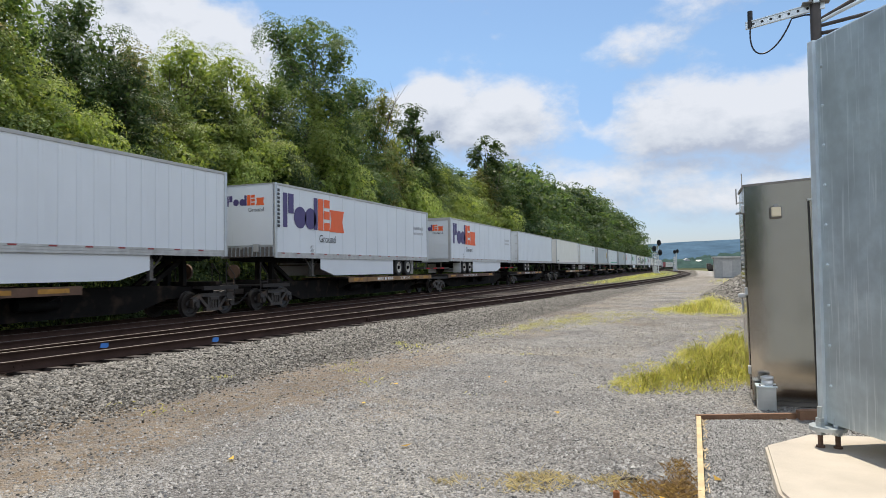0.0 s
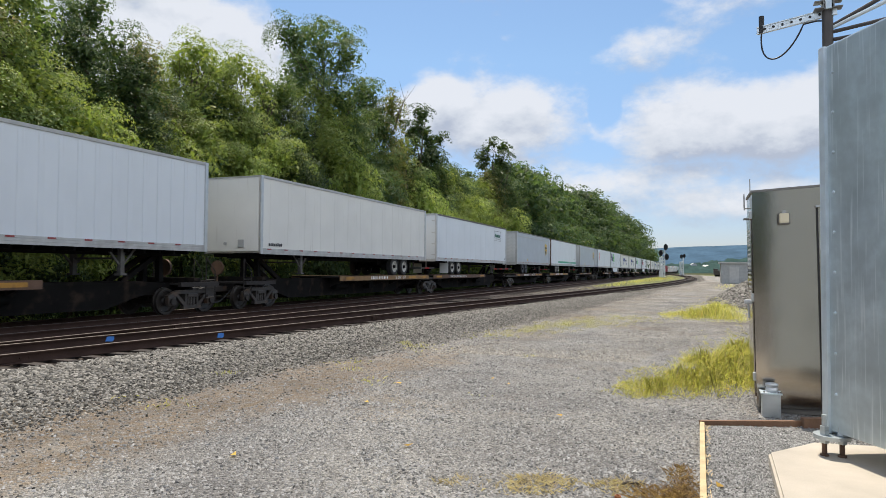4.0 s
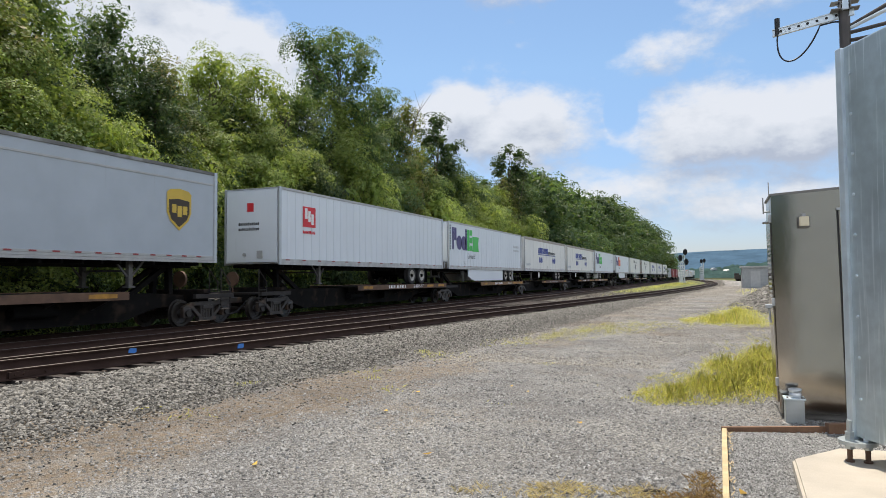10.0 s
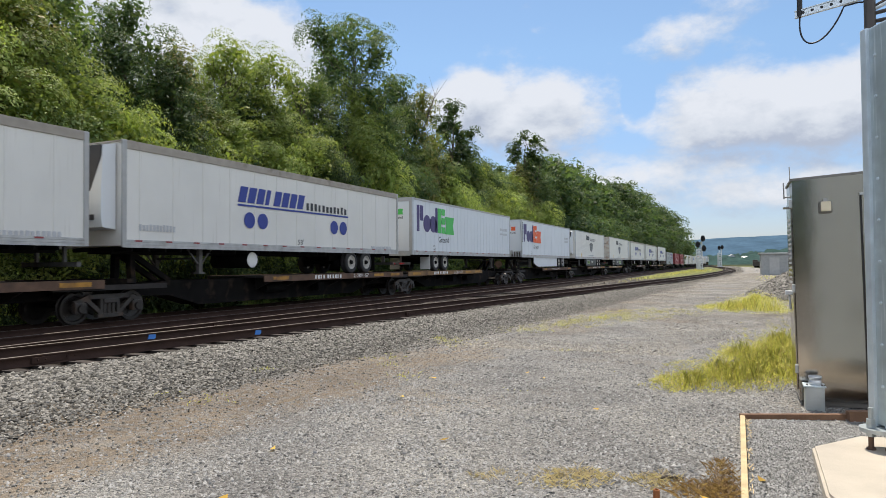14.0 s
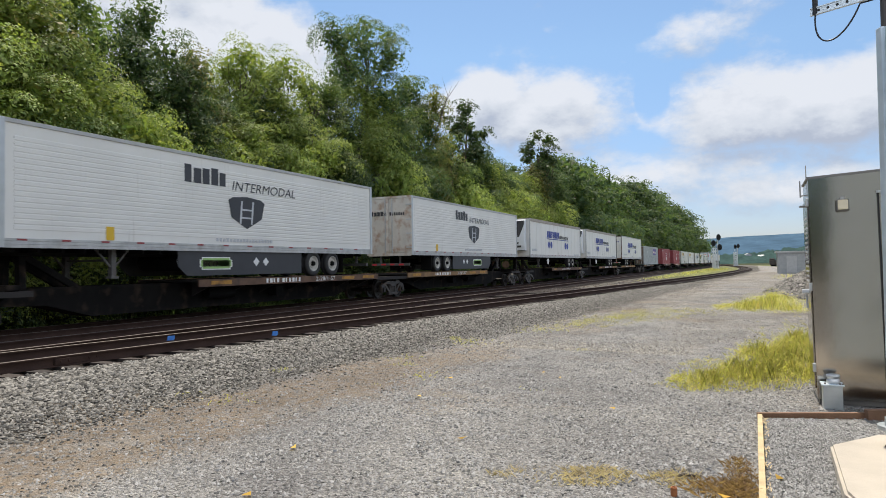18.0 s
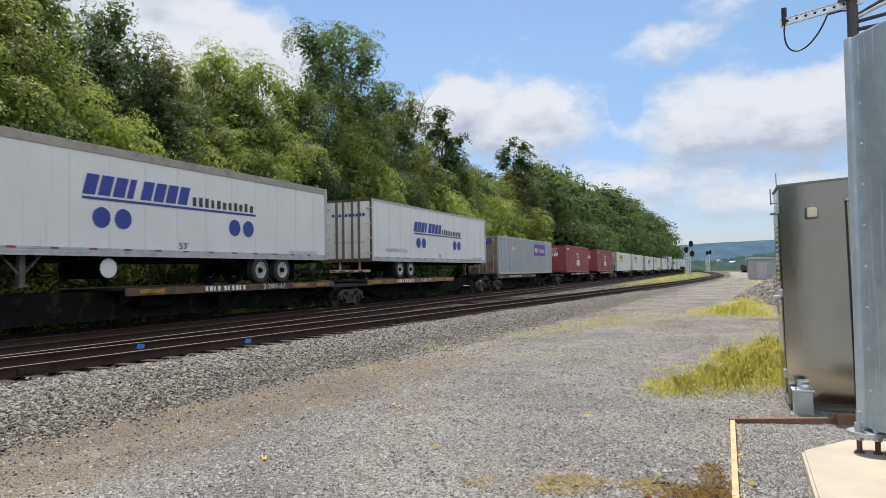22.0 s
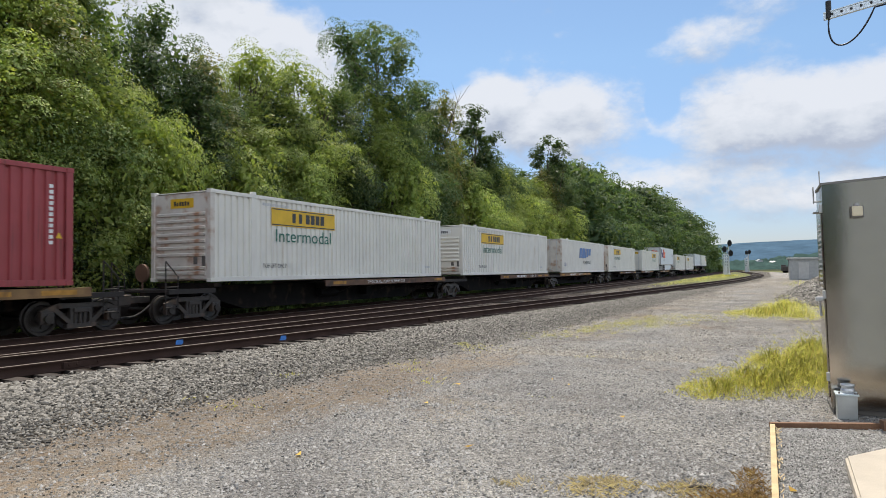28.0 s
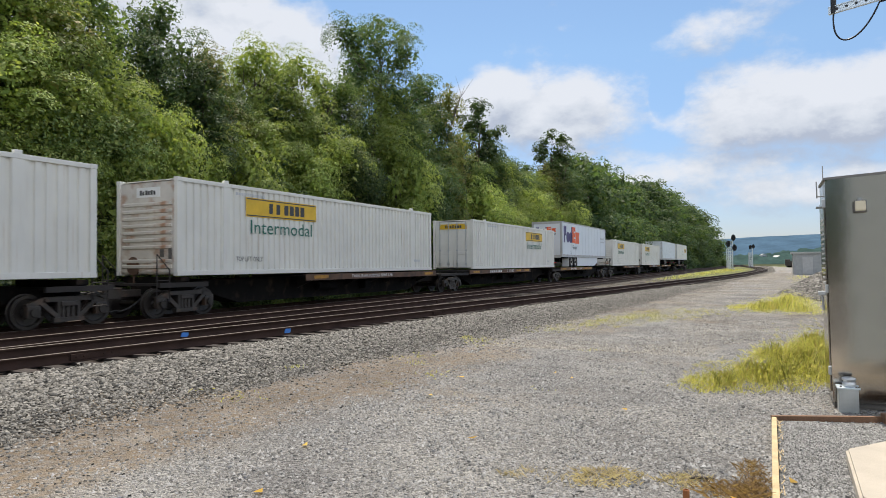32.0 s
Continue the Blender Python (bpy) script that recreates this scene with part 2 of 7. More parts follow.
def ground_material():
    """Gravel: grey stones by Voronoi cells at two sizes, dirt and worn wheel tracks in patches."""
    ma = bpy.data.materials.new("gravel_ground")
    ma.use_nodes = True
    n, l = ma.node_tree.nodes, ma.node_tree.links
    b = n["Principled BSDF"]
    b.inputs["Roughness"].default_value = 0.92
    b.inputs["Specular IOR Level"].default_value = 0.2
    co = n.new("ShaderNodeTexCoord")

    def vor(s, feature="F1"):
        t = n.new("ShaderNodeTexVoronoi")
        t.feature = feature
        t.inputs["Scale"].default_value = s
        l.new(co.outputs["Object"], t.inputs[0])
        return t

    def noi(s, d=5):
        t = n.new("ShaderNodeTexNoise")
        t.inputs["Scale"].default_value, t.inputs["Detail"].default_value = s, d
        l.new(co.outputs["Object"], t.inputs[0])
        return t.outputs["Fac"]

    def ramp(src, stops):
        r = n.new("ShaderNodeValToRGB")
        e = r.color_ramp.elements
        e[0].position, e[0].color = stops[0][0], (*stops[0][1], 1)
        e[1].position, e[1].color = stops[-1][0], (*stops[-1][1], 1)
        for p, c in stops[1:-1]:
            k = e.new(p)
            k.color = (*c, 1)
        l.new(src, r.inputs[0])
        return r.outputs[0]

    def mixc(fac, a, c):
        mx = n.new("ShaderNodeMix")
        mx.data_type = "RGBA"
        for k, v in ((0, fac), (6, a), (7, c)):
            if isinstance(v, tuple):
                mx.inputs[k].default_value = (*v, 1)
            elif isinstance(v, (int, float)):
                mx.inputs[k].default_value = v
            else:
                l.new(v, mx.inputs[k])
        return mx.outputs[2]

    def layer(name):
        t = n.new("ShaderNodeAttribute")
        t.attribute_name = name
        return t.outputs["Fac"]

    small, mid, big = vor(95.0), vor(44.0), vor(19.0)
    shades = []
    for t in (small, mid, big):
        bw = n.new("ShaderNodeSeparateColor")
        l.new(t.outputs["Color"], bw.inputs[0])
        shades.append(bw.outputs[0])
    stones = ramp(shades[0], [(0.0, (0.072, 0.068, 0.064)), (0.35, (0.235, 0.224, 0.213)), (0.75, (0.405, 0.388, 0.368)), (1.0, (0.60, 0.575, 0.54))])
    stones2 = ramp(shades[1], [(0.0, (0.082, 0.078, 0.074)), (0.4, (0.27, 0.258, 0.246)), (0.8, (0.41, 0.393, 0.372)), (1.0, (0.58, 0.555, 0.52))])
    # ramp darkened beyond the stone's own tone, as painted shade between loose stones
    rocks = ramp(shades[2], [(0.0, (0.04, 0.037, 0.033)), (0.45, (0.11, 0.10, 0.088)), (0.85, (0.22, 0.205, 0.18)), (1.0, (0.36, 0.34, 0.30))])
    col = mixc(0.5, stones, stones2)
    # single dark stones among the rest
    odd = vor(13.0)
    ob_w = n.new("ShaderNodeRGBToBW")
    l.new(odd.outputs["Color"], ob_w.inputs[0])
    near_mid = ramp(odd.outputs["Distance"], [(0.16, (1, 1, 1)), (0.24, (0, 0, 0))])
    few = ramp(ob_w.outputs[0], [(0.30, (0.9, 0.9, 0.9)), (0.34, (0, 0, 0))])
    both = n.new("ShaderNodeMix")
    both.data_type, both.blend_type = "RGBA", "MULTIPLY"
    both.inputs[0].default_value = 1
    l.new(near_mid, both.inputs[6])
    l.new(few, both.inputs[7])
    col = mixc(both.outputs[2], col, (0.05, 0.048, 0.048))
    sepn = n.new("ShaderNodeSeparateXYZ")
    l.new(co.outputs["Object"], sepn.inputs[0])

    def m(op, a, b=None):
        nd = n.new("ShaderNodeMath")
        nd.operation = op
        for i, v in enumerate((a, b)):
            if isinstance(v, (int, float)):
                nd.inputs[i].default_value = v
            elif v is not None:
                l.new(v, nd.inputs[i])
        return nd.outputs[0]

    # coarse ballast towards the rails, a trodden strip of earth beside it, broken patches of earth elsewhere
    broad = noi(0.35, 6)
    edge_noise = m("MULTIPLY", m("SUBTRACT", noi(1.6, 5), 0.5), 1.1)
    coarse = ramp(m("ADD", layer("coarse"), edge_noise), [(0.42, (0, 0, 0)), (0.60, (1, 1, 1))])
    col = mixc(coarse, col, rocks)
    dirt = ramp(m("ADD", m("ADD", broad, m("MULTIPLY", edge_noise, 0.25)), m("MULTIPLY", layer("trodden"), 0.42)), [(0.54, (0, 0, 0)), (0.74, (1, 1, 1))])
    dirt_fine = ramp(noi(9.0, 4), [(0.36, (0.25, 0.25, 0.25)), (0.60, (0.95, 0.95, 0.95))])
    dm = n.new("ShaderNodeMix")
    dm.data_type, dm.blend_type = "RGBA", "MULTIPLY"
    dm.inputs[0].default_value = 1
    l.new(dirt, dm.inputs[6])
    l.new(dirt_fine, dm.inputs[7])
    earth = mixc(noi(30.0, 4), (0.19, 0.14, 0.095), (0.38, 0.30, 0.215))
    col = mixc(dm.outputs[2], col, earth)
    # wheels have worn the lot in broad darker and lighter lanes
    lanes = ramp(noi(0.55, 3), [(0.36, (0.70, 0.70, 0.71)), (0.64, (1.12, 1.12, 1.10))])
    worn = n.new("ShaderNodeMix")
    worn.data_type, worn.blend_type = "RGBA", "MULTIPLY"
    worn.inputs[0].default_value = 1
    l.new(col, worn.inputs[6])
    l.new(lanes, worn.inputs[7])
    col = worn.outputs[2]
    pale = ramp(noi(0.8, 4), [(0.62, (0, 0, 0)), (0.78, (0.55, 0.55, 0.55))])
    col = mixc(pale, col, (0.50, 0.47, 0.42))
    l.new(col, b.inputs["Base Color"])
    bp = n.new("ShaderNodeBump")
    bp.inputs["Strength"].default_value, bp.inputs["Distance"].default_value = 1.0, 0.045
    bp.invert = True
    fine_relief = m("ADD", m("MULTIPLY", small.outputs["Distance"], 0.45), m("MULTIPLY", mid.outputs["Distance"], 0.8))
    rough_relief = m("MULTIPLY", big.outputs["Distance"], 1.9)
    grade = n.new("ShaderNodeMix")
    l.new(coarse, grade.inputs[0])
    l.new(fine_relief, grade.inputs[2])
    l.new(rough_relief, grade.inputs[3])
    l.new(grade.outputs[0], bp.inputs["Height"])
    bp2 = n.new("ShaderNodeBump")
    bp2.inputs["Strength"].default_value, bp2.inputs["Distance"].default_value = 0.8, 0.05
    l.new(noi(7.0, 6), bp2.inputs["Height"])
    l.new(bp2.outputs[0], bp.inputs["Normal"])
    l.new(bp.outputs[0], b.inputs["Normal"])
    return ma


GRAVEL = ground_material()
BED = mat("oily_track_bed", (0.028, 0.021, 0.017), 0.95, var=0.4, scale=1.5, fine=30, bump=1.0, bump_scale=22, tint=(0.09, 0.072, 0.058), tint_amount=0.1, spec=0.15)
STONE_BLUE = mat("blue_grey_chips", (0.225, 0.223, 0.220), 0.9, var=0.2, scale=9, fine=60, island=0.6, spec=0.25)
STONE = mat("ballast_stone", (0.175, 0.166, 0.151), 0.9, var=0.25, scale=14, fine=70, island=0.8, spec=0.25)
STONE_PALE = mat("pale_brown_gravel", (0.26, 0.24, 0.21), 0.9, var=0.25, scale=14, fine=70, island=0.6, spec=0.25)
STONE_BROWN = mat("oily_ballast", (0.055, 0.041, 0.033), 0.9, var=0.3, scale=9, fine=60, island=0.5, spec=0.25)
RUST_RAIL = mat("rusty_rail_steel", (0.052, 0.031, 0.024), 0.9, var=0.3, scale=2, fine=50, bump=0.2, spec=0.15)
RAIL_HEAD = mat("polished_rail_head", (0.13, 0.11, 0.094), 0.66, 0.7, var=0.1)
TIE = mat("creosoted_tie", (0.042, 0.031, 0.025), 0.9, var=0.35, scale=5, fine=70, bump=0.5, rand=0.35)
BLUE_PAINT = mat("blue_marking_paint", (0.07, 0.24, 0.66), 0.6, var=0.15)
BLACK_STEEL = mat("black_car_steel", (0.010, 0.009, 0.0085), 0.85, var=0.35, scale=2, fine=30, tint=(0.05, 0.034, 0.024), tint_amount=0.25, spec=0.12)
DECK_RUST = mat("weathered_deck_edge", (0.14, 0.08, 0.05), 0.8, var=0.35, scale=2.5, fine=40, tint=(0.05, 0.035, 0.03), tint_amount=0.3)
DECK_YELLOW = mat("yellow_deck_edge", (0.25, 0.145, 0.06), 0.7, var=0.25, scale=3, fine=40, tint=(0.12, 0.06, 0.03), tint_amount=0.3)
AMBER = mat("amber_reflective_strip", (0.46, 0.23, 0.035), 0.6, var=0.3, scale=5, fine=30, tint=(0.12, 0.06, 0.03), tint_amount=0.25)
DECK_GREY = mat("grimy_deck_steel", (0.032, 0.027, 0.024), 0.85, var=0.3, scale=2, fine=40, bump=0.3)
BOGIE = mat("grimy_bogie_casting", (0.048, 0.039, 0.033), 0.48, var=0.35, scale=4, fine=40, tint=(0.12, 0.07, 0.04), tint_amount=0.2)
WHEEL_STEEL = mat("wheel_steel", (0.058, 0.05, 0.045), 0.42, 0.6, var=0.3, scale=5)
WHITE = mat("white_trailer_paint", (0.70, 0.735, 0.77), 0.45, var=0.04, scale=0.6, fine=5, tint=(0.62, 0.64, 0.66), tint_amount=-0.1, streak=1)
CREAM = mat("off_white_paint", (0.75, 0.735, 0.69), 0.5, var=0.05, scale=0.7, fine=6, tint=(0.58, 0.55, 0.50), tint_amount=-0.02, streak=1)
BOXWHITE = mat("container_white_paint", (0.74, 0.72, 0.66), 0.5, var=0.07, scale=0.9, fine=9, tint=(0.55, 0.45, 0.34), tint_amount=0.0, streak=1)
GREYPAINT = mat("grey_trailer_paint", (0.42, 0.46, 0.50), 0.5, var=0.06, scale=1.2, fine=12, tint=(0.34, 0.36, 0.38), tint_amount=-0.12, streak=1)
BOXGREY = mat("grey_container_paint", (0.42, 0.44, 0.44), 0.5, var=0.07, scale=1.2, fine=12, tint=(0.30, 0.24, 0.18), tint_amount=0.1, streak=1)
MAROON = mat("maroon_container_paint", (0.33, 0.06, 0.065), 0.5, var=0.12, scale=1.5, fine=12, tint=(0.15, 0.04, 0.035), tint_amount=0.15, streak=1)
RUSTYWHITE = mat("rust_stained_white", (0.62, 0.58, 0.52), 0.6, var=0.12, scale=2, fine=14, tint=(0.32, 0.14, 0.05), tint_amount=0.34)
RUSTYGREY = mat("rust_stained_doors", (0.25, 0.205, 0.165), 0.45, var=0.25, scale=2, fine=14, tint=(0.15, 0.075, 0.04), tint_amount=0.5)
ALU = mat("brushed_aluminium", (0.55, 0.56, 0.57), 0.42, 0.7, var=0.1, scale=3)
RAILALU = mat("weathered_bottom_rail", (0.50, 0.50, 0.49), 0.5, 0.1, var=0.2, scale=3, fine=20, tint=(0.30, 0.28, 0.26), tint_amount=0.2)
DARKTRIM = mat("dark_roof_rail", (0.12, 0.11, 0.10), 0.6, var=0.2)
TANTRIM = mat("tan_roof_rail", (0.36, 0.32, 0.27), 0.6, var=0.15, tint=(0.2, 0.17, 0.13), tint_amount=0.2)
GRIMETRIM = mat("grimy_roof_edge", (0.17, 0.165, 0.155), 0.6, var=0.3, scale=1.4, fine=14, tint=(0.33, 0.33, 0.32), tint_amount=0.3)
DARKRIM = mat("dark_wheel_rim", (0.09, 0.095, 0.11), 0.45, 0.3, var=0.2, scale=9)
GREYTRIM = mat("grey_rail", (0.42, 0.42, 0.41), 0.5, var=0.12)
RUBBER = mat("tyre_rubber", (0.032, 0.031, 0.031), 0.85, var=0.3, scale=6, bump=0.2)
RIM = mat("pale_wheel_rim", (0.45, 0.43, 0.39), 0.5, 0.0, var=0.2, scale=9, fine=30)
LEGSTEEL = mat("dull_landing_gear_steel", (0.13, 0.126, 0.12), 0.7, var=0.3, scale=6, fine=30, tint=(0.10, 0.07, 0.05), tint_amount=0.2, spec=0.2)
UNDER = mat("underbody_steel", (0.010, 0.0095, 0.009), 0.85, var=0.3, spec=0.12)
PURPLE = mat("purple_vinyl", (0.075, 0.055, 0.17), 0.5, var=0.06)
ORANGE = mat("orange_vinyl", (0.82, 0.13, 0.03), 0.5, var=0.06)
GREENV = mat("green_vinyl", (0.08, 0.50, 0.10), 0.5, var=0.06)
GREENPALE = mat("pale_green_vinyl", (0.30, 0.48, 0.16), 0.5, var=0.1)
TEAL = mat("dark_green_lettering", (0.022, 0.14, 0.10), 0.5, var=0.08)
GREENBAND = mat("green_stripe", (0.04, 0.36, 0.22), 0.5, var=0.08)
BLUEV = mat("blue_vinyl", (0.035, 0.055, 0.28), 0.5, var=0.06)
FADEDBLUE = mat("faded_blue_vinyl", (0.08, 0.18, 0.42), 0.5, var=0.12)
DARKV = mat("charcoal_vinyl", (0.045, 0.045, 0.05), 0.5, var=0.1)
GREYV = mat("faint_grey_lettering", (0.52, 0.53, 0.55), 0.5, var=0.1)
YELLOWV = mat("yellow_vinyl", (0.72, 0.45, 0.03), 0.5, var=0.1)
REDV = mat("red_vinyl", (0.62, 0.03, 0.04), 0.5, var=0.08)
WHITEV = mat("white_vinyl", (0.78, 0.78, 0.76), 0.5, var=0.06)
BROWNV = mat("brown_shield_vinyl", (0.05, 0.032, 0.018), 0.5, var=0.1)
GOLDV = mat("gold_vinyl", (0.62, 0.42, 0.06), 0.5, var=0.08)
VIOLET = mat("violet_sign", (0.09, 0.05, 0.26), 0.5, var=0.08)
REFLECT = mat("red_reflector_tape", (0.26, 0.04, 0.04), 0.4, var=0.1)
ROOFSTEEL = mat("dull_roof_steel", (0.23, 0.22, 0.205), 0.5, 0.6, var=0.15, scale=3, fine=20)
CREAMV = mat("cream_lamp_enamel", (0.72, 0.64, 0.47), 0.5, var=0.08)
STAINLESS = mat("brushed_stainless", (0.41, 0.385, 0.35), 0.15, 1.0, var=0.06, scale=1.5, fine=8, bump=0.22, bump_scale=1.3)
GALV = mat("galvanised_steel", (0.56, 0.61, 0.63), 0.42, 0.7, var=0.28, scale=2.0, fine=9, tint=(0.68, 0.73, 0.75), tint_amount=0.36, bump=0.05, bump_scale=14)
GALV_CASE = mat("weathered_galvanised_sheet", (0.58, 0.66, 0.69), 0.40, 0.62, var=0.26, scale=2.2, fine=16, tint=(0.90, 0.95, 0.97), tint_amount=0.16, streak=2.6, bump=0.05, bump_scale=14)
GALV_PALE = mat("pale_galvanised_edge", (0.70, 0.78, 0.83), 0.38, 0.5, var=0.14, scale=5, fine=25)
CONCRETE = mat("pale_concrete", (0.45, 0.40, 0.335), 0.85, var=0.12, scale=2.5, fine=50, bump=0.15)
TIMBER = mat("weathered_timber", (0.20, 0.11, 0.065), 0.85, var=0.3, scale=4, fine=50, bump=0.4)
TIMBER_PALE = mat("raw_timber_edge", (0.55, 0.42, 0.24), 0.85, var=0.25, scale=6, fine=50, bump=0.3)
DARKPOLE = mat("dark_metal_pole", (0.09, 0.08, 0.075), 0.5, 0.4, var=0.2)
ORANGE_RUST = mat("rusted_orange_pipe", (0.36, 0.13, 0.045), 0.85, var=0.3, scale=20, fine=90, bump=0.3)
CABLE = mat("black_cable", (0.012, 0.013, 0.02), 0.5, var=0.2)
SIGNAL_BLACK = mat("black_signal_enamel", (0.012, 0.012, 0.013), 0.5, var=0.2)
SIGNAL_GREY = mat("silver_mast_paint", (0.68, 0.69, 0.70), 0.5, 0.3, var=0.12)
LENS_RED = mat("unlit_signal_lens", (0.06, 0.02, 0.02), 0.2, var=0.1)
SHED = mat("grey_shed_metal", (0.34, 0.35, 0.345), 0.5, 0.2, var=0.12)
BARK = mat("tree_bark", (0.10, 0.08, 0.06), 0.9, var=0.35, scale=4, fine=30, bump=0.5)
LEAF_A = leafy("leaf_mid_green", (0.105, 0.155, 0.056), 0.35, warm=(0.19, 0.22, 0.075))
LEAF_B = leafy("leaf_light_green", (0.205, 0.265, 0.080), 0.35, warm=(0.32, 0.345, 0.11))
LEAF_C = leafy("leaf_dark_green", (0.062, 0.102, 0.048), 0.35, warm=(0.12, 0.15, 0.06))
LEAF_D = leafy("leaf_olive", (0.125, 0.145, 0.055), 0.5, warm=(0.24, 0.19, 0.08))
GRASS = leafy("grass_blades", (0.52, 0.51, 0.175), 0.4, warm=(0.68, 0.57, 0.30))
LEAF_FALLEN = leafy("fallen_leaf", (0.55, 0.34, 0.06), warm=(0.70, 0.50, 0.12))
DRYGRASS = leafy("dry_grass_blades", (0.21, 0.135, 0.09), warm=(0.38, 0.27, 0.18))
STRAW = leafy("bleached_straw", (0.33, 0.275, 0.23), 0.4, warm=(0.44, 0.375, 0.32))
VERGE = mat("grassy_verge", (0.15, 0.16, 0.075), 1.0, var=0.35, scale=0.2, fine=3.0, tint=(0.28, 0.24, 0.12), tint_amount=0.2, spec=0.05)
LITTER = mat("woodland_floor", (0.06, 0.065, 0.03), 1.0, var=0.4, scale=0.5, fine=6.0, spec=0.05)
# the hill's distance haze is painted into this blue base colour
HILL = mat("haze_tinted_distant_woods", (0.070, 0.120, 0.175), 1.0, var=0.3, scale=0.012, fine=0.06, spec=0.0)
# teal instead of leaf green: valley haze is mixed into the colour
FARWOOD = mat("haze_tinted_valley_woods", (0.050, 0.085, 0.078), 1.0, var=0.45, scale=0.05, fine=0.3, spec=0.0)
PALEWALL = mat("pale_house_wall", (0.42, 0.44, 0.45), 0.8, var=0.05)


# ---- mesh helpers ----
def finish(bm, name="mesh", smooth=False):
    me = bpy.data.meshes.new(name)
    bm.normal_update()
    bm.to_mesh(me)
    bm.free()
    if smooth:
        me.polygons.foreach_set("use_smooth", [True] * len(me.polygons))
    return me


def part(name, bm, material, parent=None, label="", smooth=False):
    me = finish(bm, name, smooth)
    me.materials.append(material)
    ob = new(name, me)
    if parent:
        ob.parent = parent
    return tagged(ob, label)


STORE = {}


def shared(name, key, build, material, parent, place=None, label="", smooth=False):
    """A part whose mesh is built once for a key and material and used again for alike parts."""
    k = (key, material.name)
    if k not in STORE:
        bm = bmesh.new()
        build(bm)
        STORE[k] = finish(bm, name, smooth)
        STORE[k].materials.append(material)
    ob = new(name, STORE[k])
    if parent:
        ob.parent = parent
    if place is not None:
        ob.location = place
    return tagged(ob, label)


def root(name, m, label, category, group=""):
    ob = new(name)
    ob.empty_display_size = 0.3
    ob.matrix_basis = m
    return tagged(ob, label, category, group)


def box(bm, x0, x1, y0, y1, z0, z1, bevel=0.0):
    r = bmesh.ops.create_cube(bm, size=1.0)
    vs = r["verts"]
    for v in vs:
        v.co = Vector(((x0 + x1) / 2 + v.co.x * (x1 - x0), (y0 + y1) / 2 + v.co.y * (y1 - y0), (z0 + z1) / 2 + v.co.z * (z1 - z0)))
    if bevel:
        es = list({e for v in vs for e in v.link_edges})
        bmesh.ops.bevel(bm, geom=es, offset=bevel, segments=2, affect="EDGES", profile=0.6)
    return vs


AXIS = {"x": Matrix.Rotation(radians(90), 4, "Y"), "y": Matrix.Rotation(radians(-90), 4, "X"), "z": Matrix.Identity(4)}


def tube(bm, centre, radius, length, axis="z", seg=20, radius2=None):
    m = Matrix.Translation(centre) @ AXIS[axis]
    bmesh.ops.create_cone(bm, cap_ends=True, segments=seg, radius1=radius, radius2=radius if radius2 is None else radius2, depth=length, matrix=m)


def rod(bm, a, b, radius, seg=8):
    a, b = Vector(a), Vector(b)
    d = b - a
    m = Matrix.Translation((a + b) / 2) @ d.to_track_quat("Z", "Y").to_matrix().to_4x4()
    bmesh.ops.create_cone(bm, cap_ends=True, segments=seg, radius1=radius, radius2=radius, depth=d.length, matrix=m)


def beam(bm, a, b, w, h):
    """A square bar from a to b."""
    a, b = Vector(a), Vector(b)
    d = b - a
    m = Matrix.Translation((a + b) / 2) @ d.to_track_quat("Z", "Y").to_matrix().to_4x4() @ Matrix.Diagonal((w, h, d.length, 1))
    bmesh.ops.create_cube(bm, size=1.0, matrix=m)


def prism(bm, outline, axis, lo, hi):
    """An outline of (a, b) points drawn out along an axis: x -> (y, z), y -> (x, z), z -> (x, y)."""
    def at(p, d):
        return {"x": (d, p[0], p[1]), "y": (p[0], d, p[1]), "z": (p[0], p[1], d)}[axis]
    v0 = [bm.verts.new(at(p, lo)) for p in outline]
    v1 = [bm.verts.new(at(p, hi)) for p in outline]
    k = len(outline)
    fs = [bm.faces.new(v0), bm.faces.new(v1)]
    for i in range(k):
        fs.append(bm.faces.new((v0[i], v0[(i + 1) % k], v1[(i + 1) % k], v1[i])))
    bmesh.ops.recalc_face_normals(bm, faces=fs)


def lathe(bm, profile, axis="x", seg=28, centre=(0, 0, 0), capped=True):
    """profile: (along, radius) points, turned about an axis."""
    rings = []
    for a, r in profile:
        ring = []
        for i in range(seg):
            t = 2 * math.pi * i / seg
            c, s = r * math.cos(t), r * math.sin(t)
            p = {"x": (a, c, s), "y": (c, a, s), "z": (c, s, a)}[axis]
            ring.append(bm.verts.new(Vector(p) + Vector(centre)))
        rings.append(ring)
    fs = []
    for r0, r1 in zip(rings, rings[1:]):
        for i in range(seg):
            fs.append(bm.faces.new((r0[i], r0[(i + 1) % seg], r1[(i + 1) % seg], r1[i])))
    if capped:
        fs.append(bm.faces.new(rings[0]))
        fs.append(bm.faces.new(rings[-1]))
    bmesh.ops.recalc_face_normals(bm, faces=fs)


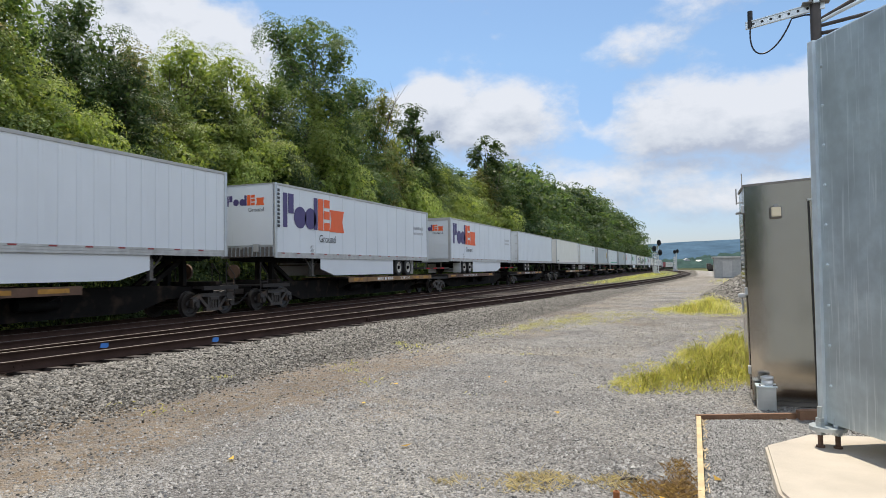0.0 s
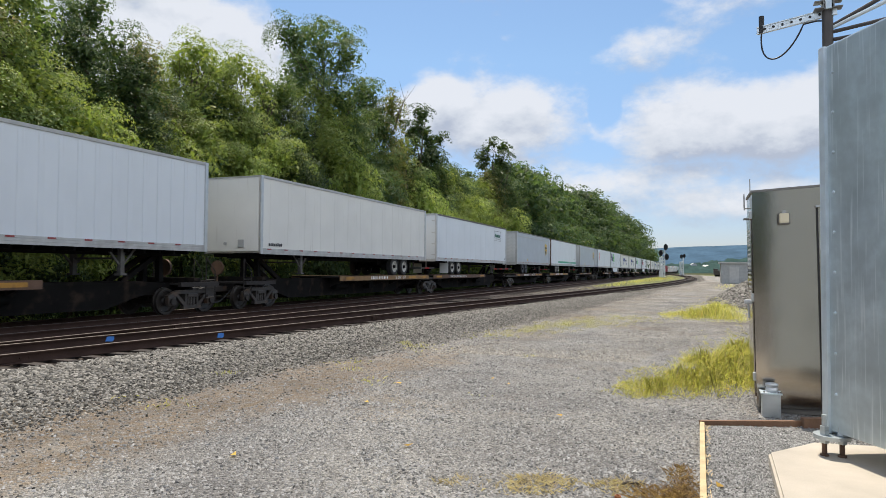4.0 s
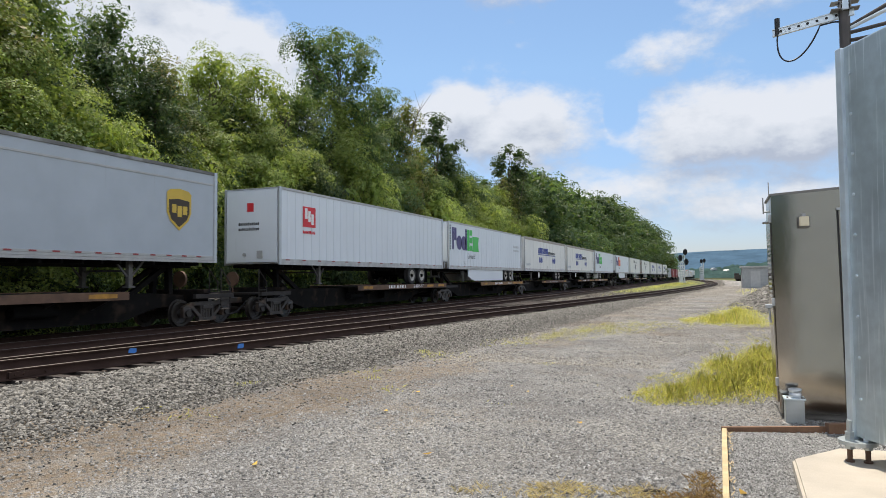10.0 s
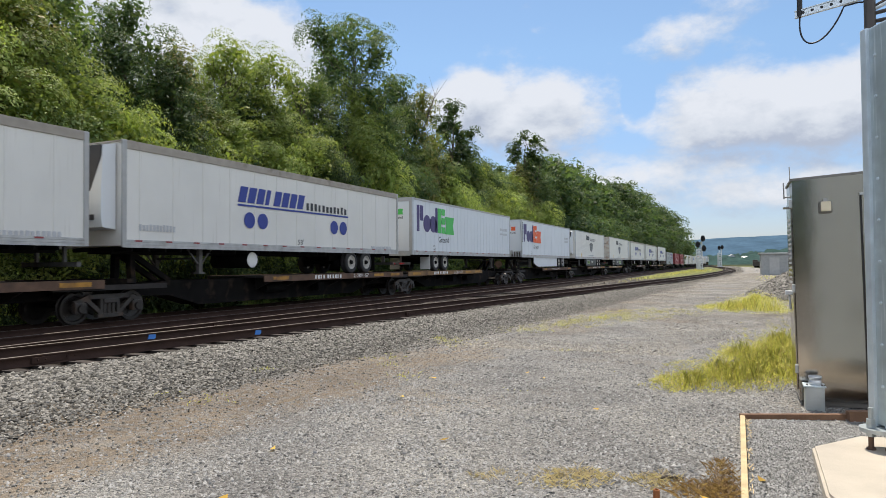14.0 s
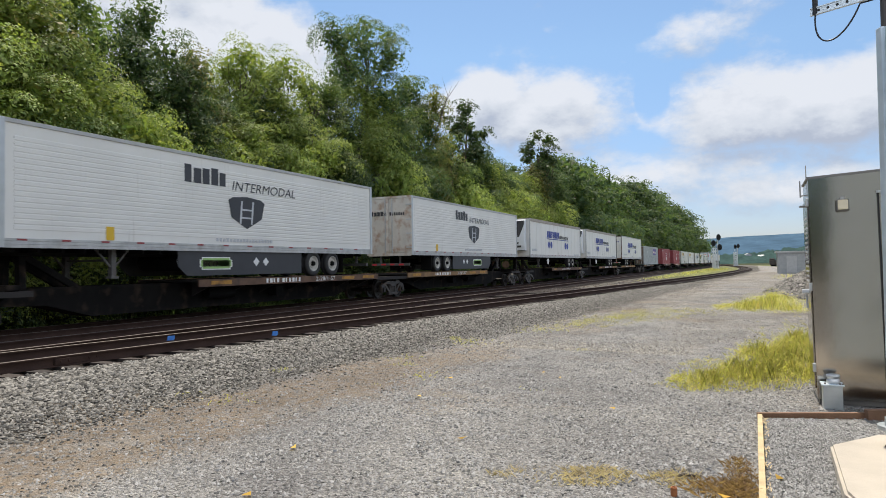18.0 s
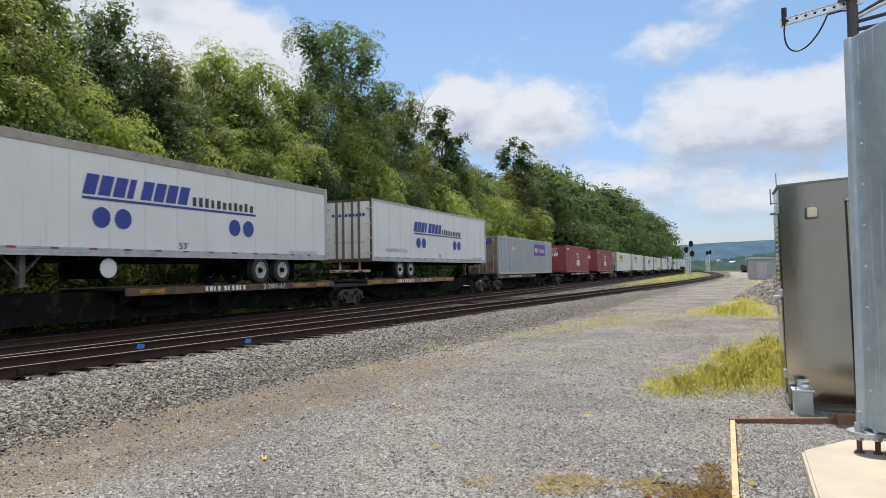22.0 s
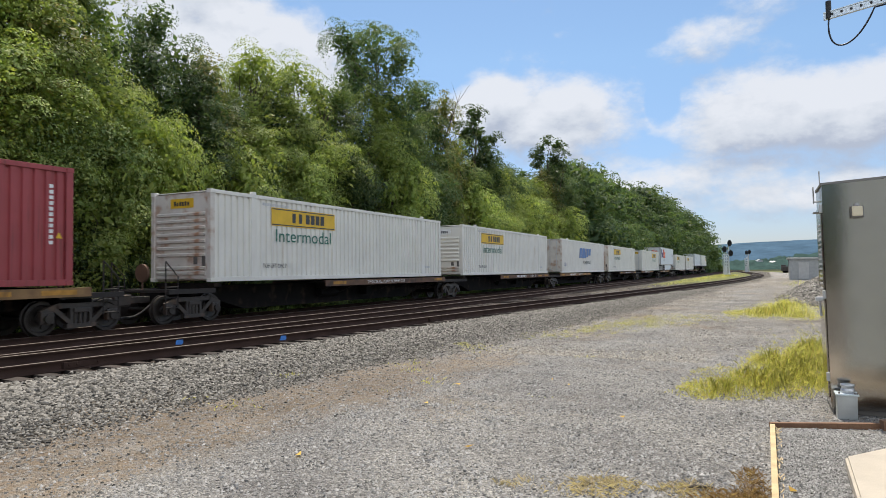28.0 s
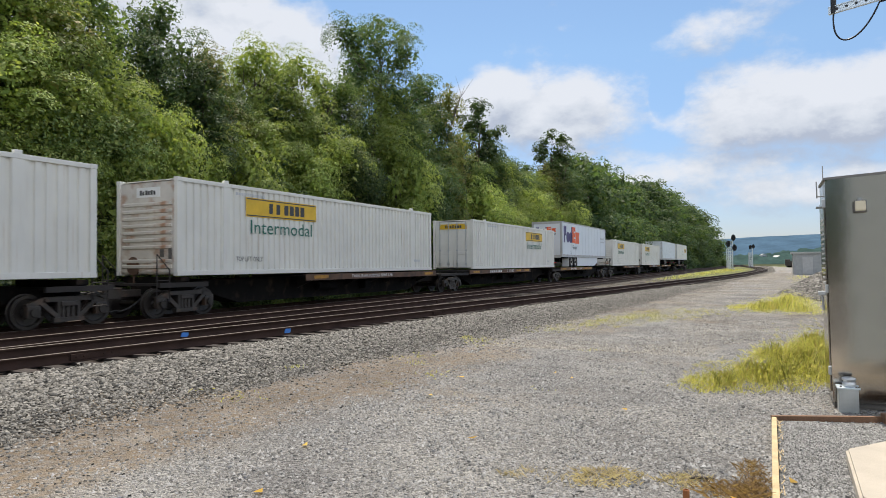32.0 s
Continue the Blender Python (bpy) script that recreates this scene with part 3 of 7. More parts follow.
def fast_mesh(name, verts, faces, material, smooth=False):
    """A mesh from numpy arrays: verts (n, 3), faces (m, k)."""
    me = bpy.data.meshes.new(name)
    m, k = faces.shape
    me.vertices.add(len(verts))
    me.vertices.foreach_set("co", np.asarray(verts, np.float32).ravel())
    me.loops.add(m * k)
    me.loops.foreach_set("vertex_index", faces.astype(np.int32).ravel())
    me.polygons.add(m)
    me.polygons.foreach_set("loop_start", np.arange(0, m * k, k, dtype=np.int32))
    me.polygons.foreach_set("loop_total", np.full(m, k, np.int32))
    me.update(calc_edges=True)
    if smooth:
        me.polygons.foreach_set("use_smooth", [True] * m)
    me.materials.append(material)
    return me


def lettering(text, height, width, material, parent, place, turn, name="lettering", label="", slant=0.0):
    """Words in the built-in font, fitted to a width and a capital height; place is the lower left corner, turn its rotation."""
    key = ("text", text, round(height, 3), round(width, 3), material.name, slant)
    if key not in STORE:
        cu = bpy.data.curves.new("text", "FONT")
        cu.body, cu.shear = text, slant
        cu.extrude = 0.0
        cu.resolution_u = 3
        ob = new("text", cu)
        bpy.context.view_layer.update()
        me = bpy.data.meshes.new_from_object(ob.evaluated_get(bpy.context.evaluated_depsgraph_get()))
        bpy.data.objects.remove(ob)
        bpy.data.curves.remove(cu)
        co = np.empty(len(me.vertices) * 3, np.float32)
        me.vertices.foreach_get("co", co)
        co = co.reshape(-1, 3)
        lo, hi = co.min(0), co.max(0)
        co[:, 0] = (co[:, 0] - lo[0]) * width / max(hi[0] - lo[0], 1e-6)
        co[:, 1] = (co[:, 1] - lo[1]) * height / max(hi[1] - lo[1], 1e-6)
        me.vertices.foreach_set("co", co.ravel())
        me.materials.append(material)
        me.update()
        STORE[key] = me
    ob = new(name, STORE[key])
    ob.parent = parent
    ob.matrix_basis = Matrix.Translation(place) @ turn
    return tagged(ob, label)


SIDE = Matrix.Rotation(radians(90), 4, "Z") @ Matrix.Rotation(radians(90), 4, "X")   # reads along +y, seen from +x
NEAR = Matrix.Rotation(radians(90), 4, "X")                                          # reads along +x, seen from -y


# ---- ground ----
def land(x, y):
    """Height of the ground."""
    lip = spur(y) + 1.3
    z = 0.0
    if x < lip + 3.0:
        z -= 0.14 * min(1.0, (lip + 3.0 - x) / 3.0)
    if x < -19.0:
        z -= 0.25 * min(1.0, (-19.0 - x) / 2.0)
        z += min(4.5, max(0.0, -(x + 23.0)) * 0.16)
    if lip < x < 6 and -5 < y < 60:
        k = min(1.0, (x - lip) / 1.5)
        z += k * (0.025 * noise.noise(Vector((x * 0.5, y * 0.5, 0))) + 0.012 * noise.noise(Vector((x * 2.1, y * 2.1, 3))))
    return z


def ballast_edge(y):
    """Where the coarse ballast ends and the trodden earth begins."""
    return np.interp(y, [0, 9, 13, 25, 40, 60, 90, 130], [-6.35, -6.1, -5.3, -4.6, -4.0, -2.6, -0.4, 1.0])


def make_ground():
    xs = np.concatenate([[-3000, -1200, -500, -200, -100, -60, -45], np.arange(-36, 6.01, 0.4), [8, 12, 20, 40, 80, 160, 400, 1200, 3000]])
    ys = np.concatenate([[-3000, -1000, -300, -100, -50, -30], np.arange(-20, 40, 0.4), np.arange(40, 120, 3), np.arange(120, 400, 12), [450, 600, 900, 1500, 2500, 4000]])
    vs = []
    for y in ys:
        for x in xs:
            z = land(x, y)
            vs.append((x, y, z))
    w = len(xs)
    i = np.arange(len(ys) - 1)[:, None] * w + np.arange(w - 1)[None, :]
    f = np.stack([i, i + 1, i + w + 1, i + w], -1).reshape(-1, 4)
    me = fast_mesh("ground", np.array(vs), f, GRAVEL, True)
    for extra in (BED, VERGE, LITTER):
        me.materials.append(extra)
    mid = np.array(vs)[f].mean(1)
    sp = np.array([spur(y) for y in mid[:, 1]])
    x, y = mid[:, 0], mid[:, 1]
    main = (x > -19.6) & (x < -12.0) & (y > -60) & (y < 400)
    side = (np.abs(x - sp) < 1.35) & (y > -60) & (y < 300)
    wedge = (x > -19.6) & (x < sp + 1.2) & (y < 30) & (y > -60)
    wood = (x < -19.6) | (y > 330)
    verge = ((y > 75) & (x > -11.5) & (x < sp - 1.6)) | ((y > 110) & (x > sp + 9.0)) | (x > 14) | (y < -40)
    slot = np.where(main | side | wedge, 1, np.where(wood, 3, np.where(verge, 2, 0)))
    me.polygons.foreach_set("material_index", slot.astype(np.int32))
    at = np.array(vs)
    past = at[:, 0] - ballast_edge(at[:, 1])
    coarse = me.attributes.new("coarse", "FLOAT", "POINT")
    coarse.data.foreach_set("value", np.clip(0.5 - past / 1.1, 0, 1).astype(np.float32))
    trodden = me.attributes.new("trodden", "FLOAT", "POINT")
    trodden.data.foreach_set("value", (np.clip(1.15 - np.abs(past - 0.85) / 1.15, 0, 1) * np.interp(at[:, 1], [0, 7.5, 14, 30], [1, 1, 0.45, 0.2])).astype(np.float32))
    ob = new("ground", me)
    tagged(ob, "grey crushed gravel lot with worn dirt patches beside the railway", "ground", kind="structure")


make_ground()


def stones(name, count, region, size, material, label, rng, chips=False):
    """Loose angular stones, open below: region(rng, count) gives x, y, z. Chips are plain four-sided points."""
    if chips:
        base = np.array([(-1, -.7, -.5), (.9, -.9, -.5), (1, .8, -.5), (-.9, .9, -.5), (-.1, .1, 1.3)], np.float32)
        faces = np.array([(0, 1, 4), (1, 2, 4), (2, 3, 4), (3, 0, 4)])
    else:
        base = np.array([(-1, -.6, -.5), (.9, -.8, -.5), (1, .7, -.4), (-.8, .9, -.5), (-.6, -.5, .6), (.5, -.6, .7), (.7, .5, .5), (-.5, .6, .7)], np.float32)
        faces = np.array([(4, 5, 6, 7), (0, 1, 5, 4), (1, 2, 6, 5), (2, 3, 7, 6), (3, 0, 4, 7)])
    k = len(base)
    p = region(rng, count)
    n = len(p)
    s = size * (0.55 + rng.random((n, 1)) ** 1.6 * 0.9)
    if p.shape[1] == 4:         # a fourth column grades the size
        p, s = p[:, :3], s * p[:, 3:]
    a = rng.random(n) * 6.283
    b = rng.normal(0, 0.5, n)
    v = base[None] * (1 + rng.normal(0, 0.28, (n, k, 3)))
    v = v * s[:, :, None] * np.array([0.5, 0.42, 0.36])
    ca, sa, cb, sb = np.cos(a)[:, None], np.sin(a)[:, None], np.cos(b)[:, None], np.sin(b)[:, None]
    y1, z1 = v[..., 1] * cb - v[..., 2] * sb, v[..., 1] * sb + v[..., 2] * cb
    x2, y2 = v[..., 0] * ca - y1 * sa, v[..., 0] * sa + y1 * ca
    w = np.stack([x2, y2, z1], -1) + p[:, None]
    f = faces[None] + (np.arange(n) * k)[:, None, None]
    ob = new(name, fast_mesh(name, w.reshape(-1, 3), f.reshape(-1, faces.shape[1]), material))
    return tagged(ob, label, "ballast", kind="stuff")


def shoulder(rng, n):
    y = 2.0 + 50 * rng.random(n) ** 1.9
    near = np.array([spur(v) for v in y]) + 1.36
    far = ballast_edge(y) + 0.3
    k = rng.random(n)
    k = np.where(rng.random(n) < 0.14, k * 1.3, 0.95 * k ** 1.25)
    x = near + k * (far - near) + rng.normal(0, 0.12, n)
    heap = np.array([noise.noise(Vector((a * 1.3, b * 1.3, 5.0))) for a, b in zip(x, y)])
    z = np.array([land(a, b) for a, b in zip(x, y)]) + 0.004 + (0.040 * rng.random(n) + 0.02 * np.clip(heap, 0, 1)) * np.clip(1.2 - k, 0, 1)
    return np.stack([x, y, z, np.clip(1.3 - 0.75 * k, 0.4, 1.3)], -1)


def between(rng, n):
    y = -2 + 90 * rng.random(n) ** 1.4
    k = rng.random(n)
    x = -19.2 + k * (np.array([spur(v) for v in y]) + 1.25 + 19.2)
    z = np.array([land(a, b) for a, b in zip(x, y)]) + 0.0
    return np.stack([x, y, z], -1)


RNG = np.random.default_rng(7)
stones("ballast_shoulder", 120000, shoulder, 0.050, STONE, "coarse pale grey ballast stones heaped beside the near rail", RNG)
stones("track_ballast", 9000, between, 0.085, STONE_BROWN, "oil-stained brown ballast between the rails", RNG)


def lot(rng, n):
    y = 2.2 + 19 * rng.random(n) ** 1.6
    x = -6.2 + 8.1 * rng.random(n)
    past = x - ballast_edge(y)
    keep = rng.random(n) < np.where(y < 11, np.interp(past, [0.0, 1.1, 2.2], [0.16, 0.16, 1.0]), 0.8)
    keep &= rng.random(n) < np.clip((y - 2.2) / 3.0, 0, 1) * np.clip((1.9 - x) / 1.2, 0, 1) * np.clip((21.5 - y) / 7.0, 0, 1)
    x, y = x[keep], y[keep]
    z = np.array([land(a, b) for a, b in zip(x, y)])
    return np.stack([x, y, z], -1)


stones("loose_gravel", 150000, lot, 0.024, STONE_BLUE, "loose grey gravel chips on the lot", RNG, chips=True)


def far_lot(rng, n):
    y = 12 + 98 * rng.random(n) ** 1.9
    near, k = ballast_edge(y) - 0.6, rng.random(n)
    x = near + k * (2.2 + 0.04 * y - near)
    keep = ~((x > -0.9) & (y < 14)) & (np.array([noise.noise(Vector((a * 0.5, b * 0.3, 9.0))) for a, b in zip(x, y)]) > rng.normal(-0.12, 0.12, n))
    x, y = x[keep], y[keep]
    z = np.array([land(a, b) for a, b in zip(x, y)])
    return np.stack([x, y, z, 0.7 + y / 60.0], -1)


stones("scattered_gravel", 72000, far_lot, 0.036, STONE_PALE, "loose pale gravel along the lot", RNG, chips=True)

# ---- tracks ----
def rail_mesh(name, line, material_foot, material_head):
    """A flat-bottomed rail along a list of (x, y): foot, web and head in one mesh, polished on top."""
    prof = [(-0.07, -0.185), (0.07, -0.185), (0.07, -0.172), (0.012, -0.155), (0.012, -0.045), (0.036, -0.03), (0.036, -0.004), (0.028, 0.0),
            (-0.028, 0.0), (-0.036, -0.004), (-0.036, -0.03), (-0.012, -0.045), (-0.012, -0.155), (-0.07, -0.172)]
    pts = np.array(line)
    d = np.gradient(pts, axis=0)
    d /= np.linalg.norm(d, axis=1)[:, None]
    nrm = np.stack([d[:, 1], -d[:, 0]], -1)
    vs = np.zeros((len(pts), len(prof), 3))
    for j, (a, z) in enumerate(prof):
        vs[:, j, :2] = pts + nrm * a
        vs[:, j, 2] = RAIL_TOP + z
    k = len(prof)
    i = np.arange(len(pts) - 1)[:, None] * k
    j = np.arange(k)[None]
    f = np.stack([i + j, i + (j + 1) % k, i + k + (j + 1) % k, i + k + j], -1).reshape(-1, 4)
    me = fast_mesh(name, vs.reshape(-1, 3), f[:, ::-1], material_foot)
    me.materials.append(material_head)
    top = np.tile(np.isin(np.arange(k), (6, 7, 8)), len(pts) - 1).astype(np.int32)
    me.polygons.foreach_set("material_index", top)
    return me


YS = np.concatenate([np.arange(-60, 60, 2.0), np.arange(60, 240, 5.0), np.arange(240, 460, 10.0)])
tracks = {}
for nm, centre, what in (("track_main", lambda y: TRACK_A, "train's main track of worn steel rails on dark wooden ties"),
                         ("track_middle", lambda y: TRACK_B, "empty middle track of rusty rails with bright running tops"),
                         ("track_spur", spur, "diverging side track of rusty rails in stained ballast")):
    tr = root(nm, Matrix.Identity(4), what, "railway track")
    tagged(tr, kind="structure")
    tracks[nm] = tr
    for sgn in (-1, 1):
        r = new("rail", rail_mesh("rail", [(centre(y) + sgn * 0.7525, y) for y in YS if nm != "track_spur" or y > -12], RUST_RAIL, RAIL_HEAD))
        r.parent = tr

# joint bars, blue paint marks and tie plates on the near rails
def spur_side(y, sgn):
    return spur(y) + sgn * 0.7525


for y, sgn in ((12.85, 1), (11.2, -1)):
    bm = bmesh.new()
    prism(bm, [(-0.13, -0.14), (0.04, -0.155), (0.12, -0.11), (0.13, -0.04), (0.02, -0.025), (-0.10, -0.04)], "x", -0.016, 0.016)
    ob = part("paint_mark", bm, BLUE_PAINT, tracks["track_spur"], "bright blue paint mark on the rail web")
    ob.location = (spur_side(y, sgn) + 0.005, y, RAIL_TOP)

def plate(bm):
    box(bm, -0.19, 0.19, -0.095, 0.095, -0.195, -0.183)
    for sx in (-0.11, 0.11):
        for sy in (-0.05, 0.05):
            box(bm, sx - 0.016, sx + 0.016, sy - 0.016, sy + 0.016, -0.185, -0.16)


def bar(bm):
    for sx in (-1, 1):
        box(bm, sx * 0.024 - 0.01, sx * 0.024 + 0.01, -0.45, 0.45, -0.15, -0.045)
        for y in (-0.35, -0.2, 0.2, 0.35):
            tube(bm, (sx * 0.04, y, -0.095), 0.02, 0.03, "x", 6)


for y in (8.0, 19.8, 31.5, 43.2):
    shared("joint_bar", "bar", bar, RUST_RAIL, tracks["track_spur"], (spur_side(y, 1), y, RAIL_TOP))
for y in (14.3, 26.0, 37.8):
    shared("joint_bar", "bar", bar, RUST_RAIL, tracks["track_middle"], (TRACK_B + 0.7525, y, RAIL_TOP))


# ---- the train ----
def car_wheelset(bm):
    for sx in (-1, 1):
        lathe(bm, [(sx * 0.66, 0.10), (sx * 0.68, 0.30), (sx * 0.70, 0.33), (sx * 0.685, 0.455), (sx * 0.715, 0.455), (sx * 0.72, 0.425), (sx * 0.82, 0.418),
                   (sx * 0.82, 0.34), (sx * 0.775, 0.31), (sx * 0.76, 0.14), (sx * 0.82, 0.11), (sx * 0.82, 0.06)], "x", 28)
        for k in range(4):
            t = k * math.pi / 2
            tube(bm, (sx * 0.775, 0.22 * math.cos(t), 0.22 * math.sin(t)), 0.03, 0.02, "x", 8)
    tube(bm, (0, 0, 0), 0.08, 2.1, "x", 12)
    for sx in (-1, 1):
        tube(bm, (sx * 1.08, 0, 0), 0.11, 0.12, "x", 12)


def side_frame(bm):
    """Three-piece bogie side frame with its truss openings."""
    z = 0.42
    beam(bm, (0, -1.05, z + 0.14), (0, -0.62, z + 0.30), 0.13, 0.13)
    beam(bm, (0, 1.05, z + 0.14), (0, 0.62, z + 0.30), 0.13, 0.13)
    beam(bm, (0, -0.66, z + 0.30), (0, 0.66, z + 0.30), 0.13, 0.12)
    beam(bm, (0, -0.74, z + 0.26), (0, -0.22, z - 0.20), 0.12, 0.11)
    beam(bm, (0, 0.74, z + 0.26), (0, 0.22, z - 0.20), 0.12, 0.11)
    beam(bm, (0, -0.40, z - 0.21), (0, 0.40, z - 0.21), 0.16, 0.10)
    for s in (-1, 1):
        box(bm, -0.075, 0.075, s * 0.89 - 0.17, s * 0.89 + 0.17, z - 0.13, z + 0.16, 0.02)
        box(bm, -0.09, 0.09, s * 0.89 - 0.10, s * 0.89 + 0.10, z - 0.10, z + 0.08, 0.03)
        box(bm, -0.06, 0.06, s * 0.26 - 0.04, s * 0.26 + 0.04, z - 0.18, z + 0.27)
    for s in (-0.13, 0.0, 0.13):
        tube(bm, (0.0, s, z - 0.02), 0.055, 0.30, "z", 10)
    box(bm, -0.10, 0.10, -0.22, 0.22, z + 0.12, z + 0.24, 0.02)


def bolster(bm):
    box(bm, -0.95, 0.95, -0.2, 0.2, 0.52, 0.68, 0.03)
    tube(bm, (0, 0, 0.74), 0.22, 0.14, "z", 16)
    beam(bm, (-0.8, -0.35, 0.42), (-0.8, 0.35, 0.42), 0.06, 0.06)
    beam(bm, (0.8, -0.35, 0.42), (0.8, 0.35, 0.42), 0.06, 0.06)


MOVES = []      # (thing, y at the clip's start)
SPINS = []      # (wheelset, y of the wheelset at the clip's start, local place)


def bogie(parent, y_local, y_world):
    for sx in (-1, 1):
        shared("side_frame", "side_frame", side_frame, BOGIE, parent, (sx * 1.0, y_local, RAIL_TOP))
    shared("bolster", "bolster", bolster, BOGIE, parent, (0, y_local, RAIL_TOP))
    for dy in (-0.89, 0.89):
        w = shared("wheelset", "wheelset", car_wheelset, WHEEL_STEEL, parent, (0, y_local + dy, RAIL_TOP + 0.42), smooth=False)
        SPINS.append((w, y_world + dy, (0, y_local + dy, RAIL_TOP + 0.42)))


def platform(ya, yb, first, last, load_lo, load_hi, deck_near, grey, rng, text):
    """One platform of an articulated spine car, from joint to joint."""
    mid, half = (ya + yb) / 2, (yb - ya) / 2
    ob = root("spine_car", pose(TRACK_A, mid, 0), "grimy black steel spine car platform with weathered deck edge", "rail car", "spine cars of the train")
    MOVES.append((ob, mid))
    lo, hi = load_lo - mid, load_hi - mid
    d = 1 if deck_near else -1
    # centre sill, deep in the middle
    bm = bmesh.new()
    e = half - 0.35
    prism(bm, [(-e, 1.02), (-e, 0.78), (-e + 2.3, 0.72), (-e + 3.6, 0.36), (e - 3.6, 0.36), (e - 2.3, 0.72), (e, 0.78), (e, 1.02), (e - 2.4, 1.18), (-e + 2.4, 1.18)], "x", -0.42, 0.42)
    part("centre_sill", bm, BLACK_STEEL, ob)
    # wheel deck with its side edge
    y0, y1 = (lo - 0.5, lo + 10.2) if deck_near else (hi - 10.2, hi + 0.5)
    bm = bmesh.new()
    box(bm, -1.28, 1.28, y0, y1, 1.19, 1.25)
    for y in np.arange(y0 + 0.6, y1, 1.6):
        prism(bm, [(-1.25, 1.19), (1.25, 1.19), (1.25, 1.08), (0.45, 0.75), (-0.45, 0.75), (-1.25, 1.08)], "y", y - 0.03, y + 0.03)
    part("wheel_deck", bm, DECK_GREY, ob)
    for sx in (-1, 1):
        edge = DECK_YELLOW if text == 1 else DECK_RUST
        bm = bmesh.new()
        prism(bm, [(sx * 1.28, 1.04), (sx * 1.32, 1.04), (sx * 1.32, 1.27), (sx * 1.20, 1.27), (sx * 1.20, 1.25), (sx * 1.28, 1.25)], "y", y0, y1)
        part("deck_edge", bm, edge, ob)
    for y in (y0 + 0.5, y1 - 1.3) if text == 2 else (y0 + 0.5, y1 - 2.9, y1 - 1.3):
        bm = bmesh.new()
        box(bm, 1.321, 1.328, y, y + 0.9, 1.10, 1.22)
        part("reflective_strip", bm, AMBER, ob, "amber strip on the deck edge")
    if text == 2:
        lettering("TWIN 28-ALL PURPOSE SPINE CAR", 0.13, 3.3, WHITEV, ob, (1.324, y0 + 3.0, 1.09), SIDE)
    else:
        lettering("2-28/1-57", 0.16, 1.3, WHITEV, ob, (1.324, y1 - 4.7, 1.08), SIDE)
        for k in range(10):
            shared("reporting_mark", ("mark_bar", k % 3), lambda bm: box(bm, 1.321, 1.326, 0, (0.10, 0.13, 0.07)[k % 3], 1.085, 1.235), WHITEV, ob, (0, y1 - 7.6 + k * 0.19 + (0.1 if k > 3 else 0), 0))
    # far-end hitch stand and its struts
    yh = (hi - 1.1) if deck_near else (lo + 1.1)
    if not grey:
        bm = bmesh.new()
        beam(bm, (-0.35, yh, 1.15), (-0.3, yh, 2.15), 0.16, 0.2)
        beam(bm, (0.35, yh, 1.15), (0.3, yh, 2.15), 0.16, 0.2)
        beam(bm, (-0.3, yh - d * 1.5, 1.15), (-0.25, yh, 2.05), 0.14, 0.16)
        beam(bm, (0.3, yh - d * 1.5, 1.15), (0.25, yh, 2.05), 0.14, 0.16)
        box(bm, -0.55, 0.55, yh - 0.4, yh + 0.35, 2.08, 2.2, 0.03)
        part("hitch_stand", bm, BLACK_STEEL, ob, "black trailer hitch stand")
    for y in (lo + 0.35, hi - 0.35):
        shared("cross_bearer", "bearer", lambda bm: prism(bm, [(-1.25, 1.28), (1.25, 1.28), (1.25, 1.16), (0.45, 0.86), (-0.45, 0.86), (-1.25, 1.16)], "y", -0.16, 0.16), BLACK_STEEL, ob, (0, y, 0))
    # end platforms over the bogies
    for s, is_end in ((-1, first), (1, last)):
        bm = bmesh.new()
        y = s * (half - 0.9)
        box(bm, -1.2, 1.2, y - 0.55, y + 0.55, 1.03, 1.10)
        box(bm, 1.12, 1.24, y - 0.9, y + 0.9, 0.99, 1.13)
        box(bm, -1.24, -1.12, y - 0.9, y + 0.9, 0.99, 1.13)
        part("end_platform", bm, DECK_GREY, ob)
        if is_end:
            yy = s * (half - 0.25)
            for sx in (-1.15, 1.15):
                bm = bmesh.new()
                rod(bm, (sx, yy - 0.3, 0.55), (sx, yy - 0.3, 1.95), 0.018)
                rod(bm, (sx, yy + 0.15, 0.55), (sx, yy + 0.15, 1.5), 0.018)
                rod(bm, (sx, yy - 0.3, 1.95), (sx, yy + 0.15, 1.5), 0.018)
                for z in (0.6, 0.9, 1.2):
                    rod(bm, (sx, yy - 0.3, z), (sx, yy + 0.15, z), 0.016)
                part("hand_rail", bm, DECK_GREY, ob, "steel ladder handrail at the car end")
            bm = bmesh.new()
            box(bm, -0.12, 0.12, yy, yy + s * 1.05, 0.75, 0.92, 0.02)
            box(bm, -0.2, 0.2, yy + s * 0.75, yy + s * 1.2, 0.7, 0.98, 0.04)
            part("coupler", bm, BOGIE, ob, "rusty knuckle coupler")
            bm = bmesh.new()
            prev = None
            for k in range(9):
                t = k / 8
                p = (0.35, yy + s * 1.1 * t, 0.8 - 0.45 * math.sin(math.pi * t * 0.6))
                if prev:
                    rod(bm, prev, p, 0.025, 6)
                prev = p
            part("air_hose", bm, RUBBER, ob)
            bm = bmesh.new()
            tube(bm, (-0.6, s * (half - 0.6), 1.62), 0.28, 0.08, "y", 20)
            rod(bm, (-0.6, s * (half - 0.6), 1.05), (-0.6, s * (half - 0.6), 1.6), 0.03)
            part("brake_wheel", bm, DECK_RUST, ob, "rusty hand-brake wheel")
    bogie(ob, -half + (1.1 if first else 0.0), ya + (1.1 if first else 0.0))
    if last:
        bogie(ob, half - 1.1, yb - 1.1)
